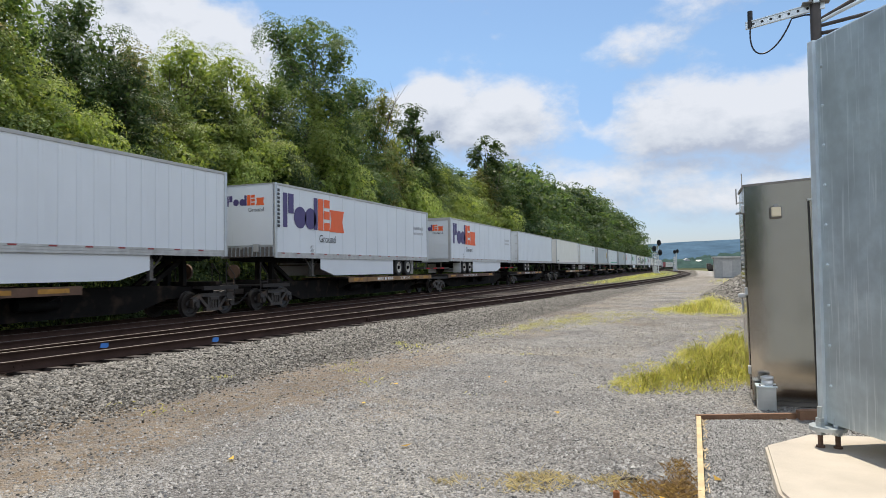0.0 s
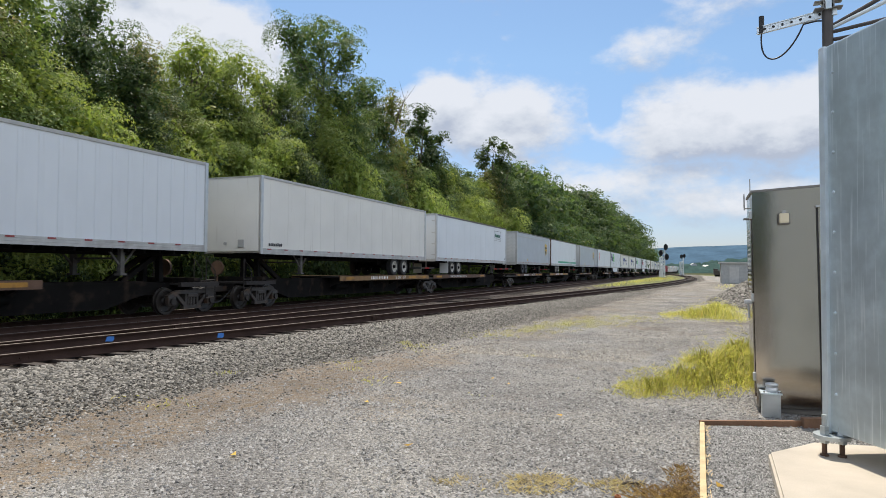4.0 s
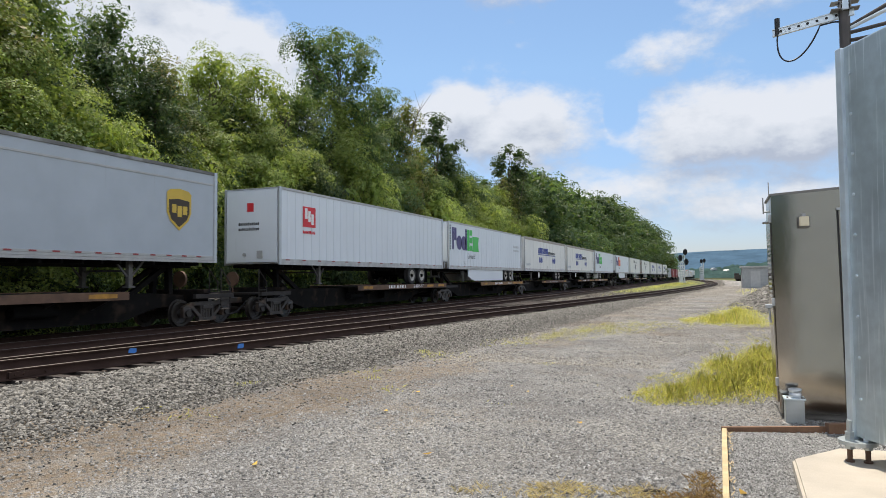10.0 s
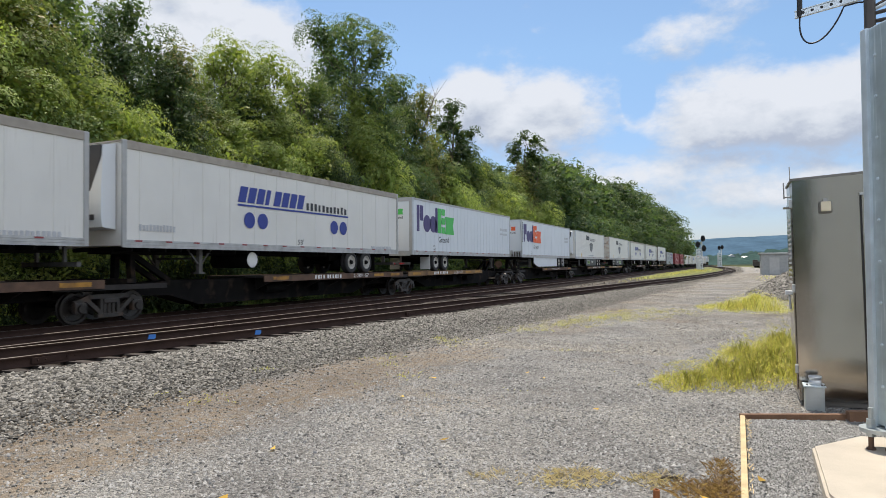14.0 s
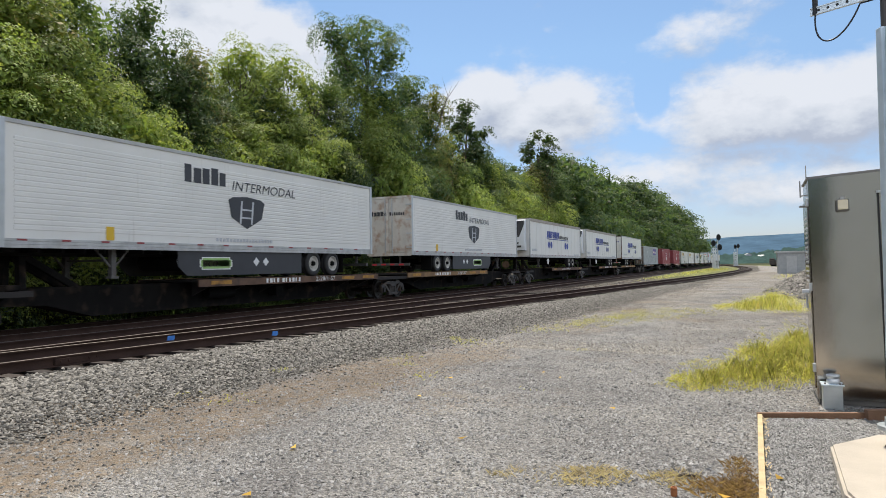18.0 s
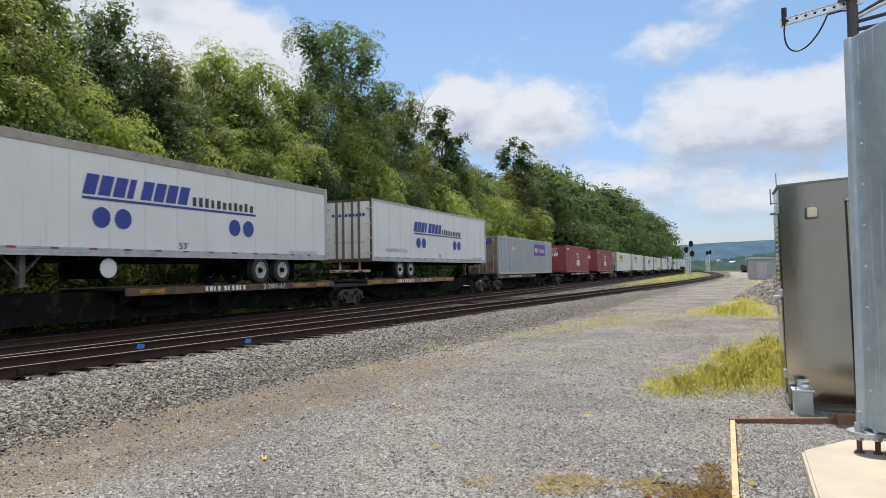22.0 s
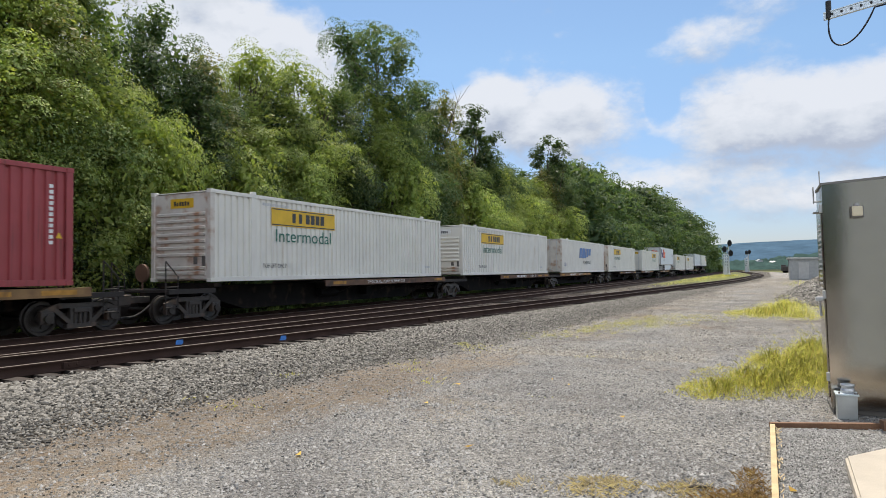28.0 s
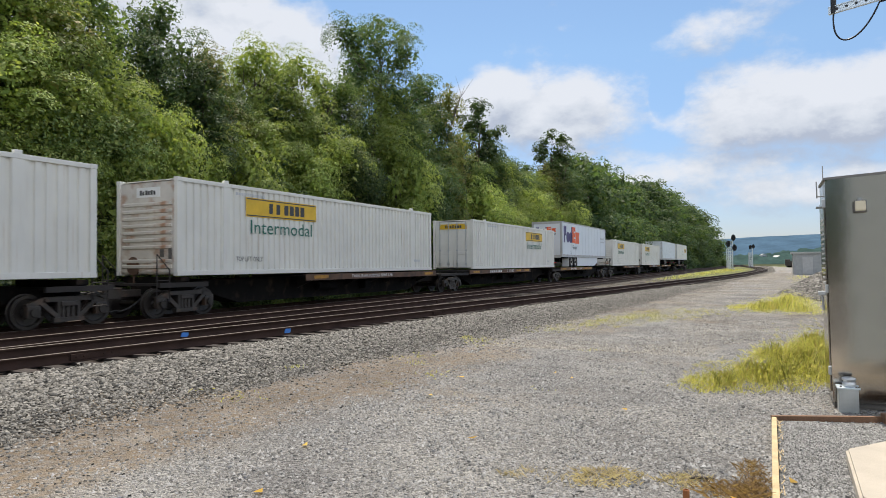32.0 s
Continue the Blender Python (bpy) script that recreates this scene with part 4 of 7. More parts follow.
    shared("air_reservoir", "reservoir", lambda bm: tube(bm, (0.62, 0, 0.8), 0.17, 1.2, "y", 14), UNDER, ob, (0, 1.2 * d, 0))
    shared("brake_valve", "valve", lambda bm: box(bm, 0.5, 0.85, -0.2, 0.2, 0.6, 0.95, 0.03), UNDER, ob, (0, -1.6 * d, 0))
    return ob


def tyre_mesh(bm):
    lathe(bm, [(-0.30, 0.29), (-0.31, 0.43), (-0.27, 0.475), (-0.17, 0.48), (-0.15, 0.44), (-0.13, 0.48), (-0.03, 0.475), (0.0, 0.43), (-0.01, 0.29), (-0.30, 0.29)], "x", 28, capped=False)


def rim_mesh(bm):
    lathe(bm, [(-0.06, 0.01), (-0.06, 0.16), (-0.075, 0.18), (-0.075, 0.22), (-0.05, 0.245), (-0.02, 0.262), (0.0, 0.285), (-0.005, 0.30), (-0.03, 0.30), (-0.16, 0.295)], "x", 28)
    for k in range(10):
        t = 2 * math.pi * k / 10
        tube(bm, (-0.05, 0.135 * math.cos(t), 0.135 * math.sin(t)), 0.014, 0.05, "x", 6)


def hub_mesh(bm):
    lathe(bm, [(-0.062, 0.105), (-0.045, 0.10), (-0.02, 0.085), (0.025, 0.078), (0.03, 0.06), (0.03, 0.0)], "x", 16)


def blocks(parent, items, material, x, y, z, w, h, name="logo", label="", axis="side", lean=0.0):
    """Plain shapes of a mark, as rectangles (u0, u1, v0, v1) of a unit field w by h, set 4 mm proud of a face."""
    key = ("blocks", tuple(items), round(w, 3), round(h, 3), axis, lean)

    def build(bm):
        for it in items:
            if it[0] == "disc":
                o = [(it[1] * w + it[3] * h * math.cos(6.283 * k / 24), it[2] * h + it[3] * h * math.sin(6.283 * k / 24)) for k in range(24)]
            elif it[0] == "diamond":
                q = it[3] * h
                o = [(it[1] * w - q * 1.3, it[2] * h - q), (it[1] * w + q * 1.3, it[2] * h - q), (it[1] * w + q * 1.0, it[2] * h), (it[1] * w + q * 1.3, it[2] * h + q), (it[1] * w - q * 1.3, it[2] * h + q), (it[1] * w - q * 1.0, it[2] * h)]
            elif len(it) == 4:
                u0, u1, v0, v1 = it
                o = [(u0 * w + lean * v0 * h, v0 * h), (u1 * w + lean * v0 * h, v0 * h), (u1 * w + lean * v1 * h, v1 * h), (u0 * w + lean * v1 * h, v1 * h)]
            else:
                cu, cv, r, sides, star = it
                o = []
                for k in range(sides):
                    t = 2 * math.pi * k / sides + math.pi / 2
                    q = r * (1 if not star or k % 2 == 0 else star)
                    o.append((cu * w + q * math.cos(t), cv * h + q * math.sin(t)))
            if axis == "side":
                prism(bm, o, "x", 0.0, 0.006)
            else:
                prism(bm, o, "y", -0.006, 0.0)
    return shared(name, key, build, material, parent, (x, y, z), label)


def word_bars(n, rng_seed, gap=0.25):
    """n letter-like bars for writing that stays unread."""
    r = random.Random(rng_seed)
    out, u = [], 0.0
    for k in range(n):
        wd = (1.0 / n) * (1 - gap)
        out.append((u, u + wd * r.uniform(0.8, 1.0), 0.0, r.uniform(0.75, 1.0)))
        u += 1.0 / n
    return out


# the carrier's mark as plain bars and discs: (u0, u1, v0, v1) bars, (u, v, radius share of height) discs
P_MARK = [(0.0, 0.06, 0.0, 1.0), (0.075, 0.155, 0.42, 1.0), ("disc", 0.255, 0.33, 0.33), ("disc", 0.42, 0.33, 0.33), (0.475, 0.535, 0.0, 1.0)]
O_MARK = [(0.545, 0.635, 0.0, 1.0), (0.65, 0.75, 0.0, 0.26), (0.65, 0.75, 0.37, 0.63), (0.65, 0.75, 0.74, 1.0)]
X_MARK = [("diamond", 0.885, 0.34, 0.36)]


def parcel_mark(parent, x, y, z, w, h, second, axis="side"):
    a = blocks(parent, P_MARK, PURPLE, x, y, z, w, h, "logo_half", "purple half of the carrier's mark", axis)
    b = blocks(parent, O_MARK + X_MARK, second, x, y, z, w, h, "logo_half", "bright half of the carrier's mark", axis)
    return a, b


def shipper_mark(parent, x, y, z, w):
    """Blue capitals as plain slanted shapes over a rule, grey small letters beside them, two pairs of discs below."""
    h = w * 0.078
    caps = [(k * 0.067, k * 0.067 + (0.03 if k == 3 else 0.054), 0.0, 1.0) for k in range(8)]
    blocks(parent, caps, BLUEV, x, y, z, w, h, "logo", "blue block mark of the shipper", lean=0.28)
    blocks(parent, [(0, 1, 0, 1)], BLUEV, x, y, z - h * 0.24, w * 0.995, h * 0.12, "rule")
    blocks(parent, word_bars(11, 5, 0.42), DARKV, x, y + w * 0.56, z - h * 0.02, w * 0.43, h * 0.55, "name_bars")
    r = w * 0.040
    for k, u in enumerate((0.085, 0.185, 0.838, 0.938)):
        blocks(parent, [(0, 0, r, 24, 0)], BLUEV, x, y + w * u, z - h * 1.1, w, h, "disc", "solid blue disc")


def trailer(s, length, kind, look_of, rear_near, skirt, group_no):
    """A semi-trailer standing on a spine car: box body with posts, rails, doors or nose, running gear."""
    paint, trim, words = {
        "parcel_o": (WHITE, GREYTRIM, "white dry-van trailer with a purple and orange carrier mark"),
        "parcel_g": (WHITE, GREYTRIM, "white dry-van trailer with a purple and green carrier mark"),
        "plain": (WHITE, GREYTRIM, "plain white ribbed dry-van trailer with red reflector tape"),
        "plain_cream": (CREAM, GREYTRIM, "plain off-white dry-van trailer"),
        "plain_boxed": (WHITE, DARKTRIM, "white dry-van trailer with a small framed green mark"),
        "grey": (GREYPAINT, GRIMETRIM, "grey parcel trailer with a brown and gold shield"),
        "green": (WHITE, DARKTRIM, "white trailer with a green stripe along its foot"),
        "arrow": (WHITE, GREYTRIM, "white trailer with a small red square mark"),
        "ship": (CREAM, TANTRIM, "off-white refrigerated trailer with a blue shipper mark and blue discs"),
        "shipw": (CREAM, GREYTRIM, "off-white trailer with a blue shipper mark and blue discs"),
        "shield_mark": (CREAM, GREYTRIM, "off-white refrigerated trailer with a charcoal shield mark"),
        "yellow": (BOXWHITE, GREYTRIM, "white trailer with a small yellow sign"),
    }[look_of]
    mid = s + length / 2
    ob = root("semi_trailer", pose(TRACK_A, mid, 1.27), words, "trailer", "trailers on the train")
    MOVES.append((ob, mid))
    h = length / 2
    d = 1 if rear_near else -1           # the nose lies towards d * y
    lo, top = 0.88, 3.88                 # floor edge and roof, above the deck
    reefer = kind == "reefer"
    ribbed = look_of in ("plain", "parcel_o", "parcel_g", "arrow", "ship", "shipw", "green")

    def body(bm):
        box(bm, -1.28, 1.28, -h + 0.05, h - 0.05, lo + 0.05, top - 0.04, 0.02)
        if look_of == "shield_mark":
            zs = [(lo + 0.42, 0.0)]
            while zs[-1][0] < top - 0.4:
                z = zs[-1][0]
                zs += [(z + 0.02, 0.007), (z + 0.10, 0.007), (z + 0.12, 0.0), (z + 0.13, 0.0)]
            prism(bm, [(1.281 + o, z) for z, o in zs] + [(1.27, zs[-1][0]), (1.27, zs[0][0])], "y", -h + 0.35, h - 0.35)
    shared("box_body", ("tbody", length, look_of), body, paint, ob)
    if ribbed:
        wide_rib = look_of in ("plain", "parcel_g", "arrow")
        for y in np.arange(-h + 0.6, h - 0.4, 0.56 if wide_rib else 1.22):
            shared("side_rib", ("side_rib", wide_rib), lambda bm: box(bm, 1.276, 1.294, -0.09 if wide_rib else -0.035, 0.09 if wide_rib else 0.035, lo + 0.2, top - 0.14, 0.006), paint, ob, (0, y, 0))
    elif look_of in ("plain_cream", "plain_boxed", "yellow"):
        for y in np.arange(-h + 0.6, h - 0.4, 1.22):
            shared("panel_seam", "panel_seam", lambda bm: box(bm, 1.276, 1.285, -0.02, 0.02, lo + 0.2, top - 0.14), paint, ob, (0, y, 0))
    elif look_of == "grey":
        shared("side_moulding", ("mould", length), lambda bm: box(bm, 1.276, 1.297, -h + 0.1, h - 0.1, top - 0.45, top - 0.39, 0.006), GREYTRIM, ob)
    shared("roof_rail", ("roofrail", length, look_of in ("ship", "shield_mark")), lambda bm: [box(bm, sx * 1.29 - 0.02, sx * 1.29 + 0.02, -h, h, top - (0.24 if look_of in ("ship",) else 0.1), top, 0.008) for sx in (-1, 1)]
           + [box(bm, -1.28, 1.28, -h, h, top - 0.045, top - 0.01)], trim, ob)
    for sx in (-1, 1):
        steps = [(1.276, 0.0), (1.315, 0.0), (1.315, 0.066), (1.303, 0.07), (1.303, 0.078), (1.315, 0.082), (1.315, 0.144), (1.303, 0.148), (1.303, 0.156), (1.315, 0.16), (1.315, 0.22), (1.276, 0.225)]
        shared("bottom_rail", ("botrail", length, sx), lambda bm: prism(bm, [(sx * x, lo + z) for x, z in steps], "y", -h, h), RAILALU if look_of != "grey" else GREYTRIM, ob)
    for sy in (-1, 1):
        for sx in (-1, 1):
            rusty = look_of == "green" and sy == -1
            shared("corner_post", ("post", sx, sy), lambda bm: box(bm, sx * 1.29 - 0.035, sx * 1.29 + 0.03, -0.07, 0.07, lo, top, 0.012), DECK_RUST if rusty else (ALU if look_of != "ship" else GREYTRIM), ob, (0, sy * (h - 0.05), 0))
    # reflector tape along the bottom rail, camera side
    dense = look_of == "grey"
    for y in np.arange(-h + 0.4, h - 0.5, 0.62 if dense else 1.1):
        shared("reflector_tape", ("tape", dense), lambda bm: box(bm, 1.276, 1.319, 0.0, 0.2 if dense else 0.24, lo + 0.168, lo + 0.212), REFLECT, ob, (0, y, 0))
    # rear end
    yr = -d * h
    if look_of in ("parcel_o", "parcel_g", "grey") and rear_near:
        rd = shared("roll_door", ("roll", d), lambda bm: box(bm, -1.14, 1.14, -0.012, 0.012, lo + 0.2, top - 0.18), ALU if look_of == "grey" else paint, ob, (0, yr - d * 0.005, 0))
        for z in np.arange(lo + 0.22, top - 0.40, 0.31):
            shared("door_panel", "door_panel", lambda bm: box(bm, -1.12, 1.12, -0.015, 0.015, 0.0, 0.302, 0.006), ALU if look_of == "grey" else paint, rd, (0, -d * 0.012, z))
        shared("door_frame", ("rframe", d), lambda bm: [box(bm, -1.30, -1.14, -0.05, 0.05, lo, top), box(bm, 1.14, 1.30, -0.05, 0.05, lo, top), box(bm, -1.14, 1.14, -0.05, 0.05, top - 0.2, top),
                                                        box(bm, -1.14, 1.14, -0.07, 0.07, lo - 0.05, lo + 0.18)], GREYTRIM, ob, (0, yr, 0))
    elif rear_near:
        rustdoor = look_of == "shield_mark"
        for sx in (-1, 1):
            dr = shared("swing_door", ("swing", sx, d), lambda bm: [box(bm, *(sorted((sx * 0.012, sx * 1.2))), -0.025, 0.025, lo + 0.14, top - 0.12, 0.01)], RUSTYWHITE if rustdoor else paint, ob, (0, yr - d * 0.012, 0))
            for xx in ((0.25, 0.62) if look_of == "shipw" else (0.2,)):
                shared("lock_rod", ("rod", sx, xx), lambda bm: [rod(bm, (sx * xx, -d * 0.055, lo + 0.05), (sx * xx, -d * 0.055, top - 0.1), 0.024 if look_of != "shipw" else 0.06)]
                       + [box(bm, sx * xx - 0.05, sx * xx + 0.05, -d * 0.055 - 0.03, -d * 0.055 + 0.03, z - 0.03, z + 0.03) for z in (lo + 0.2, lo + 1.0, top - 0.8)], DARKTRIM if look_of == "shipw" else ALU, dr)
            for z in (lo + 0.4, lo + 1.1, lo + 1.8, top - 0.45):
                shared("hinge", ("hinge", sx, d), lambda bm: box(bm, *(sorted((sx * 1.0, sx * 1.30))), -d * 0.05 - 0.02, -d * 0.05 + 0.02, -0.03, 0.03), ALU, dr, (0, 0, z))
        shared("door_frame", ("sframe", d), lambda bm: [box(bm, -1.30, -1.21, -0.05, 0.05, lo, top), box(bm, 1.21, 1.30, -0.05, 0.05, lo, top), box(bm, -1.21, 1.21, -0.05, 0.05, top - 0.11, top),
                                                        box(bm, -1.21, 1.21, -0.06, 0.06, lo - 0.03, lo + 0.13)], DECK_RUST if look_of in ("green", "shipw") else (ALU if look_of != "shield_mark" else RUSTYWHITE), ob, (0, yr, 0))
    shared("rear_bumper", ("bumper", d), lambda bm: [box(bm, -1.1, 1.1, yr + d * 0.05, yr + d * 0.15, 0.36, 0.48, 0.01)]
           + [box(bm, x - 0.04, x + 0.04, yr + d * 0.06, yr + d * 0.14, 0.45, lo + 0.02) for x in (-0.55, 0.55)], LEGSTEEL if look_of != "shipw" else RUSTYWHITE, ob)
    for x in np.arange(-1.05, 1.0, 0.52):
        shared("bumper_stripe", ("stripe", d), lambda bm: box(bm, 0, 0.27, *sorted((yr + d * 0.05, yr + d * 0.044)), 0.38, 0.46), REDV, ob, (x, 0, 0))
    # nose
    yn = d * h
    if reefer:
        shared("cooling_unit", ("reefer_body", d), lambda bm: prism(bm, [(yn, lo + 0.5), (yn + d * 0.42, lo + 0.55), (yn + d * 0.46, lo + 0.9), (yn + d * 0.46, lo + 1.6), (yn + d * 0.40, top - 0.2), (yn, top - 0.1)], "x", -1.02, 1.02), WHITE, ob,
               label="white nose-mounted cooling unit")
        shared("cooling_grille", ("reefer_grille", d), lambda bm: [box(bm, -0.95, 0.55, yn + d * 0.47 - 0.02, yn + d * 0.47 + 0.02, z, z + 0.07) for z in np.arange(lo + 1.65, top - 0.35, 0.12)]
               + [prism(bm, [(-1.04, lo + 1.55), (0.6, lo + 1.55), (0.98, top - 0.5), (0.98, top - 0.2), (-1.04, top - 0.2)], "y", *sorted((yn + d * 0.38, yn + d * 0.462)))], DARKV, ob, label="black louvred grille")
        shared("control_panel", ("reefer_panel", d), lambda bm: [box(bm, 0.35, 0.55, yn + d * 0.47 - 0.01, yn + d * 0.47 + 0.01, lo + 1.0, lo + 1.15), box(bm, 0.35, 0.75, yn + d * 0.47 - 0.01, yn + d * 0.47 + 0.01, lo + 0.75, lo + 0.9)], DARKV, ob)
        tank = shared("fuel_tank", ("fuel", d), lambda bm: tube(bm, (0.24, yn - d * 5.6, 0.56), 0.29, 1.66, "x", 24), UNDER, ob, label="dark fuel tank slung crosswise")
        shared("tank_end", ("fuel_end", d), lambda bm: lathe(bm, [(1.05, 0.0), (1.05, 0.285), (1.085, 0.265), (1.10, 0.12), (1.11, 0.0)], "x", 24, (0, yn - d * 5.6, 0.56)), WHITEV, tank, label="round white tank end")
    else:
        shared("nose_panel", ("nose", d, look_of), lambda bm: [box(bm, -1.2, 1.2, *sorted((yn - d * 0.02, yn + d * 0.03)), lo + (0.5 if look_of.startswith("parcel") else 0.1), top - 0.1, 0.015)], paint, ob)
        if look_of.startswith("parcel"):
            shared("nose_grille", ("ngrille", d), lambda bm: [box(bm, x, x + 0.12, *sorted((yn, yn + d * 0.03)), lo + 0.05, lo + 0.44) for x in np.arange(-1.15, 1.1, 0.2)], DARKTRIM, ob)
        shared("connector_box", ("glad", d, h), lambda bm: box(bm, 0.3, 0.55, *sorted((yn, yn + d * 0.08)), lo + 0.25, lo + 0.55, 0.01), GREYTRIM, ob)
        shared("air_connector", ("gladhand", d, h), lambda bm: tube(bm, (-0.3, yn + d * 0.06, lo + 0.4), 0.06, 0.08, "y", 12), GREYTRIM, ob)
    # running gear
    gap = 3.0 if kind != "short" else 2.2
    ax = [-d * (h - gap), -d * (h - gap - 1.27)]
    shared("suspension", ("susp", length, d, gap), lambda bm: [box(bm, -0.62, -0.46, min(ax) - 0.8, max(ax) + 0.8, 0.55, lo, 0.01), box(bm, 0.46, 0.62, min(ax) - 0.8, max(ax) + 0.8, 0.55, lo, 0.01)]
           + [tube(bm, (0, y, 0.48), 0.07, 2.1, "x", 12) for y in ax] + [box(bm, sx * 0.8 - 0.12, sx * 0.8 + 0.12, y - 0.5, y - 0.3, 0.3, 0.6) for y in ax for sx in (-1, 1)], UNDER, ob)
    shared("underframe", ("under", length), lambda bm: [box(bm, -1.2, 1.2, y - 0.03, y + 0.03, lo - 0.1, lo + 0.02) for y in np.arange(-h + 0.4, h - 0.3, 0.6)] + [box(bm, -0.5, -0.4, -h + 0.3, h - 0.3, lo - 0.16, lo), box(bm, 0.4, 0.5, -h + 0.3, h - 0.3, lo - 0.16, lo)], UNDER, ob)
    for y in ax:
        for sx in (-1, 1):
            w = shared("road_wheel", ("rim", sx), lambda bm: rim_mesh(bm), DARKRIM if look_of == "grey" else RIM, ob, (sx * 1.27, y, 0.48), smooth=False)
            if sx < 0:
                w.rotation_euler = (0, 0, math.pi)
            shared("tyre", "tyre", tyre_mesh, RUBBER, w, smooth=True)
            shared("hub", "hub", hub_mesh, UNDER, w, label="dark greasy hub")
    for sx in (-1, 1):
        shared("mud_flap", ("flap", d, gap, h), lambda bm: box(bm, -0.3, 0.3, *sorted((ax[0] - d * 0.75, ax[0] - d * 0.77)), 0.1, lo), WHITEV if look_of.startswith("parcel") or look_of == "plain_boxed" else UNDER, ob, (sx * 0.95, 0, 0))
    yl = d * (h - 3.2)
    for sx in (-1, 1):
        leg = shared("landing_leg", ("landing", sx), lambda bm: [box(bm, sx * 0.95 - 0.07, sx * 0.95 + 0.07, -0.07, 0.07, 0.15, lo), box(bm, sx * 0.95 - 0.12, sx * 0.95 + 0.12, -0.12, 0.12, 0.10, 0.16)], LEGSTEEL, ob, (0, yl, 0))
        for sy in (-1, 1):
            shared("leg_brace", ("brace", sx, sy), lambda bm: beam(bm, (sx * 0.95, 0, 0.35), (sx * 0.95, sy * 0.5, lo), 0.05, 0.05), LEGSTEEL, leg)
    shared("leg_crossbar", "legbar", lambda bm: beam(bm, (-0.95, 0, 0.6), (0.95, 0, 0.6), 0.06, 0.06), LEGSTEEL, ob, (0, yl, 0))
    if skirt:
        y0, y1 = ax[1] + d * 0.75, yl - d * (0.3 if skirt == 1 else 2.0)
        cut = 1.2 if skirt == 1 else 0.35
        m = WHITE if skirt == 1 else DARKV
        for sx in (-1, 1):
            shared("side_skirt", ("skirt", length, d, skirt, sx), lambda bm: prism(bm, [(y0, lo), (y0, 0.12), (y1 - d * cut, 0.12), (y1, 0.42), (y1, lo)], "x", sx * 1.235 - 0.012, sx * 1.235 + 0.012), m, ob,
                   label="white aerodynamic side skirt" if skirt == 1 else "charcoal side skirt")
    # marks on the side that faces the lot
    X = 1.297
    if look_of in ("parcel_o", "parcel_g"):
        c = ORANGE if look_of == "parcel_o" else GREENV
        ym = -h + 0.55
        parcel_mark(ob, X, ym, 2.13, 4.9, 1.4, c)
        lettering("Ground", 0.34, 1.42, DARKV, ob, (X + 0.002, ym + 2.78, 1.6), SIDE)
        if rear_near:
            parcel_mark(ob, -0.95, -h - 0.045, 3.0, 1.75, 0.42, c, "end")
            lettering("Ground", 0.17, 0.75, DARKV, ob, (0.02, -h - 0.05, 2.76), NEAR)
        else:
            parcel_mark(ob, -1.02, -h - 0.035, 3.0, 1.85, 0.42, c, "end")
            lettering("Ground", 0.17, 0.75, DARKV, ob, (0.05, -h - 0.04, 2.74), NEAR)
            blocks(ob, [(0, 1, k / 10, k / 10 + 0.07) for k in range(10)], DARKV, X, -h + 0.16, 2.1, 0.16, 1.6, "number_bars")
        blocks(ob, word_bars(10, 3), GREYV, X, h - 2.2, 2.72, 1.5, 0.2, "address_bars")
        blocks(ob, word_bars(13, 4), GREYV, X, h - 2.2, 2.42, 1.5, 0.16, "address_bars")
        lettering("LIFT\nHERE", 0.28, 0.3, DARKV, ob, (X + 0.002, -h + 2.6, 1.15), SIDE)
    elif look_of == "plain_boxed":
        blocks(ob, [(0, 1, 0, 0.03), (0, 1, 0.97, 1), (0, 0.012, 0, 1), (0.988, 1, 0, 1)], DARKV, X, h - 3.39, 2.7, 1.76, 0.8, "mark_frame")
        blocks(ob, word_bars(7, 2, 0.15), TEAL, X, h - 3.2, 3.0, 1.35, 0.26, "name_bars", "green name bars")
        blocks(ob, word_bars(12, 9, 0.2), GREYV, X, h - 2.95, 2.82, 1.1, 0.1, "name_bars")
        lettering("53'", 0.22, 0.36, DARKV, ob, (X + 0.002, h - 0.62, 1.12), SIDE)
    elif look_of == "grey":
        yq, w = h - 2.15, 1.05
        shared("shield", "shield", lambda bm: prism(bm, [(0, 1.15), (0.12, 1.25), (0.5, 1.3), (0.88, 1.25), (1.0, 1.15), (1.0, 0.55), (0.88, 0.3), (0.5, 0.0), (0.12, 0.3), (0, 0.55)], "x", 0, 0.006), GOLDV, ob, (X, yq, 1.86))
        shared("shield_field", "shield2", lambda bm: prism(bm, [(0.08, 0.93), (0.5, 0.98), (0.92, 0.93), (0.92, 0.56), (0.82, 0.34), (0.5, 0.1), (0.18, 0.34), (0.08, 0.56)], "x", 0, 0.006), BROWNV, ob, (X + 0.005, yq, 1.86))
        blocks(ob, [(0, .28, .3, 1), (.36, .64, 0, .9), (.72, 1, .2, .9)], GOLDV, X + 0.010, yq + 0.2, 2.28, 0.62, 0.38, "letter_shapes")
        blocks(ob, [(0, 0, 0.1, 16, 0)], YELLOWV, X, -h + 3.9, 1.28, 1, 1, "sticker", "yellow round sticker")
    elif look_of == "green":
        blocks(ob, [(0, 1, 0, 1)], GREENBAND, X, -h + 4.2, 1.22, 11.7, 0.2, "stripe", "green stripe")
        lettering("CORRUGATED PRODUCTS - TIMBER", 0.11, 4.2, WHITEV, ob, (X + 0.008, h - 6.6, 1.265), SIDE)
        blocks(ob, word_bars(11, 8), GREYV, X, h - 1.7, 1.75, 1.1, 0.13, "number_bars")
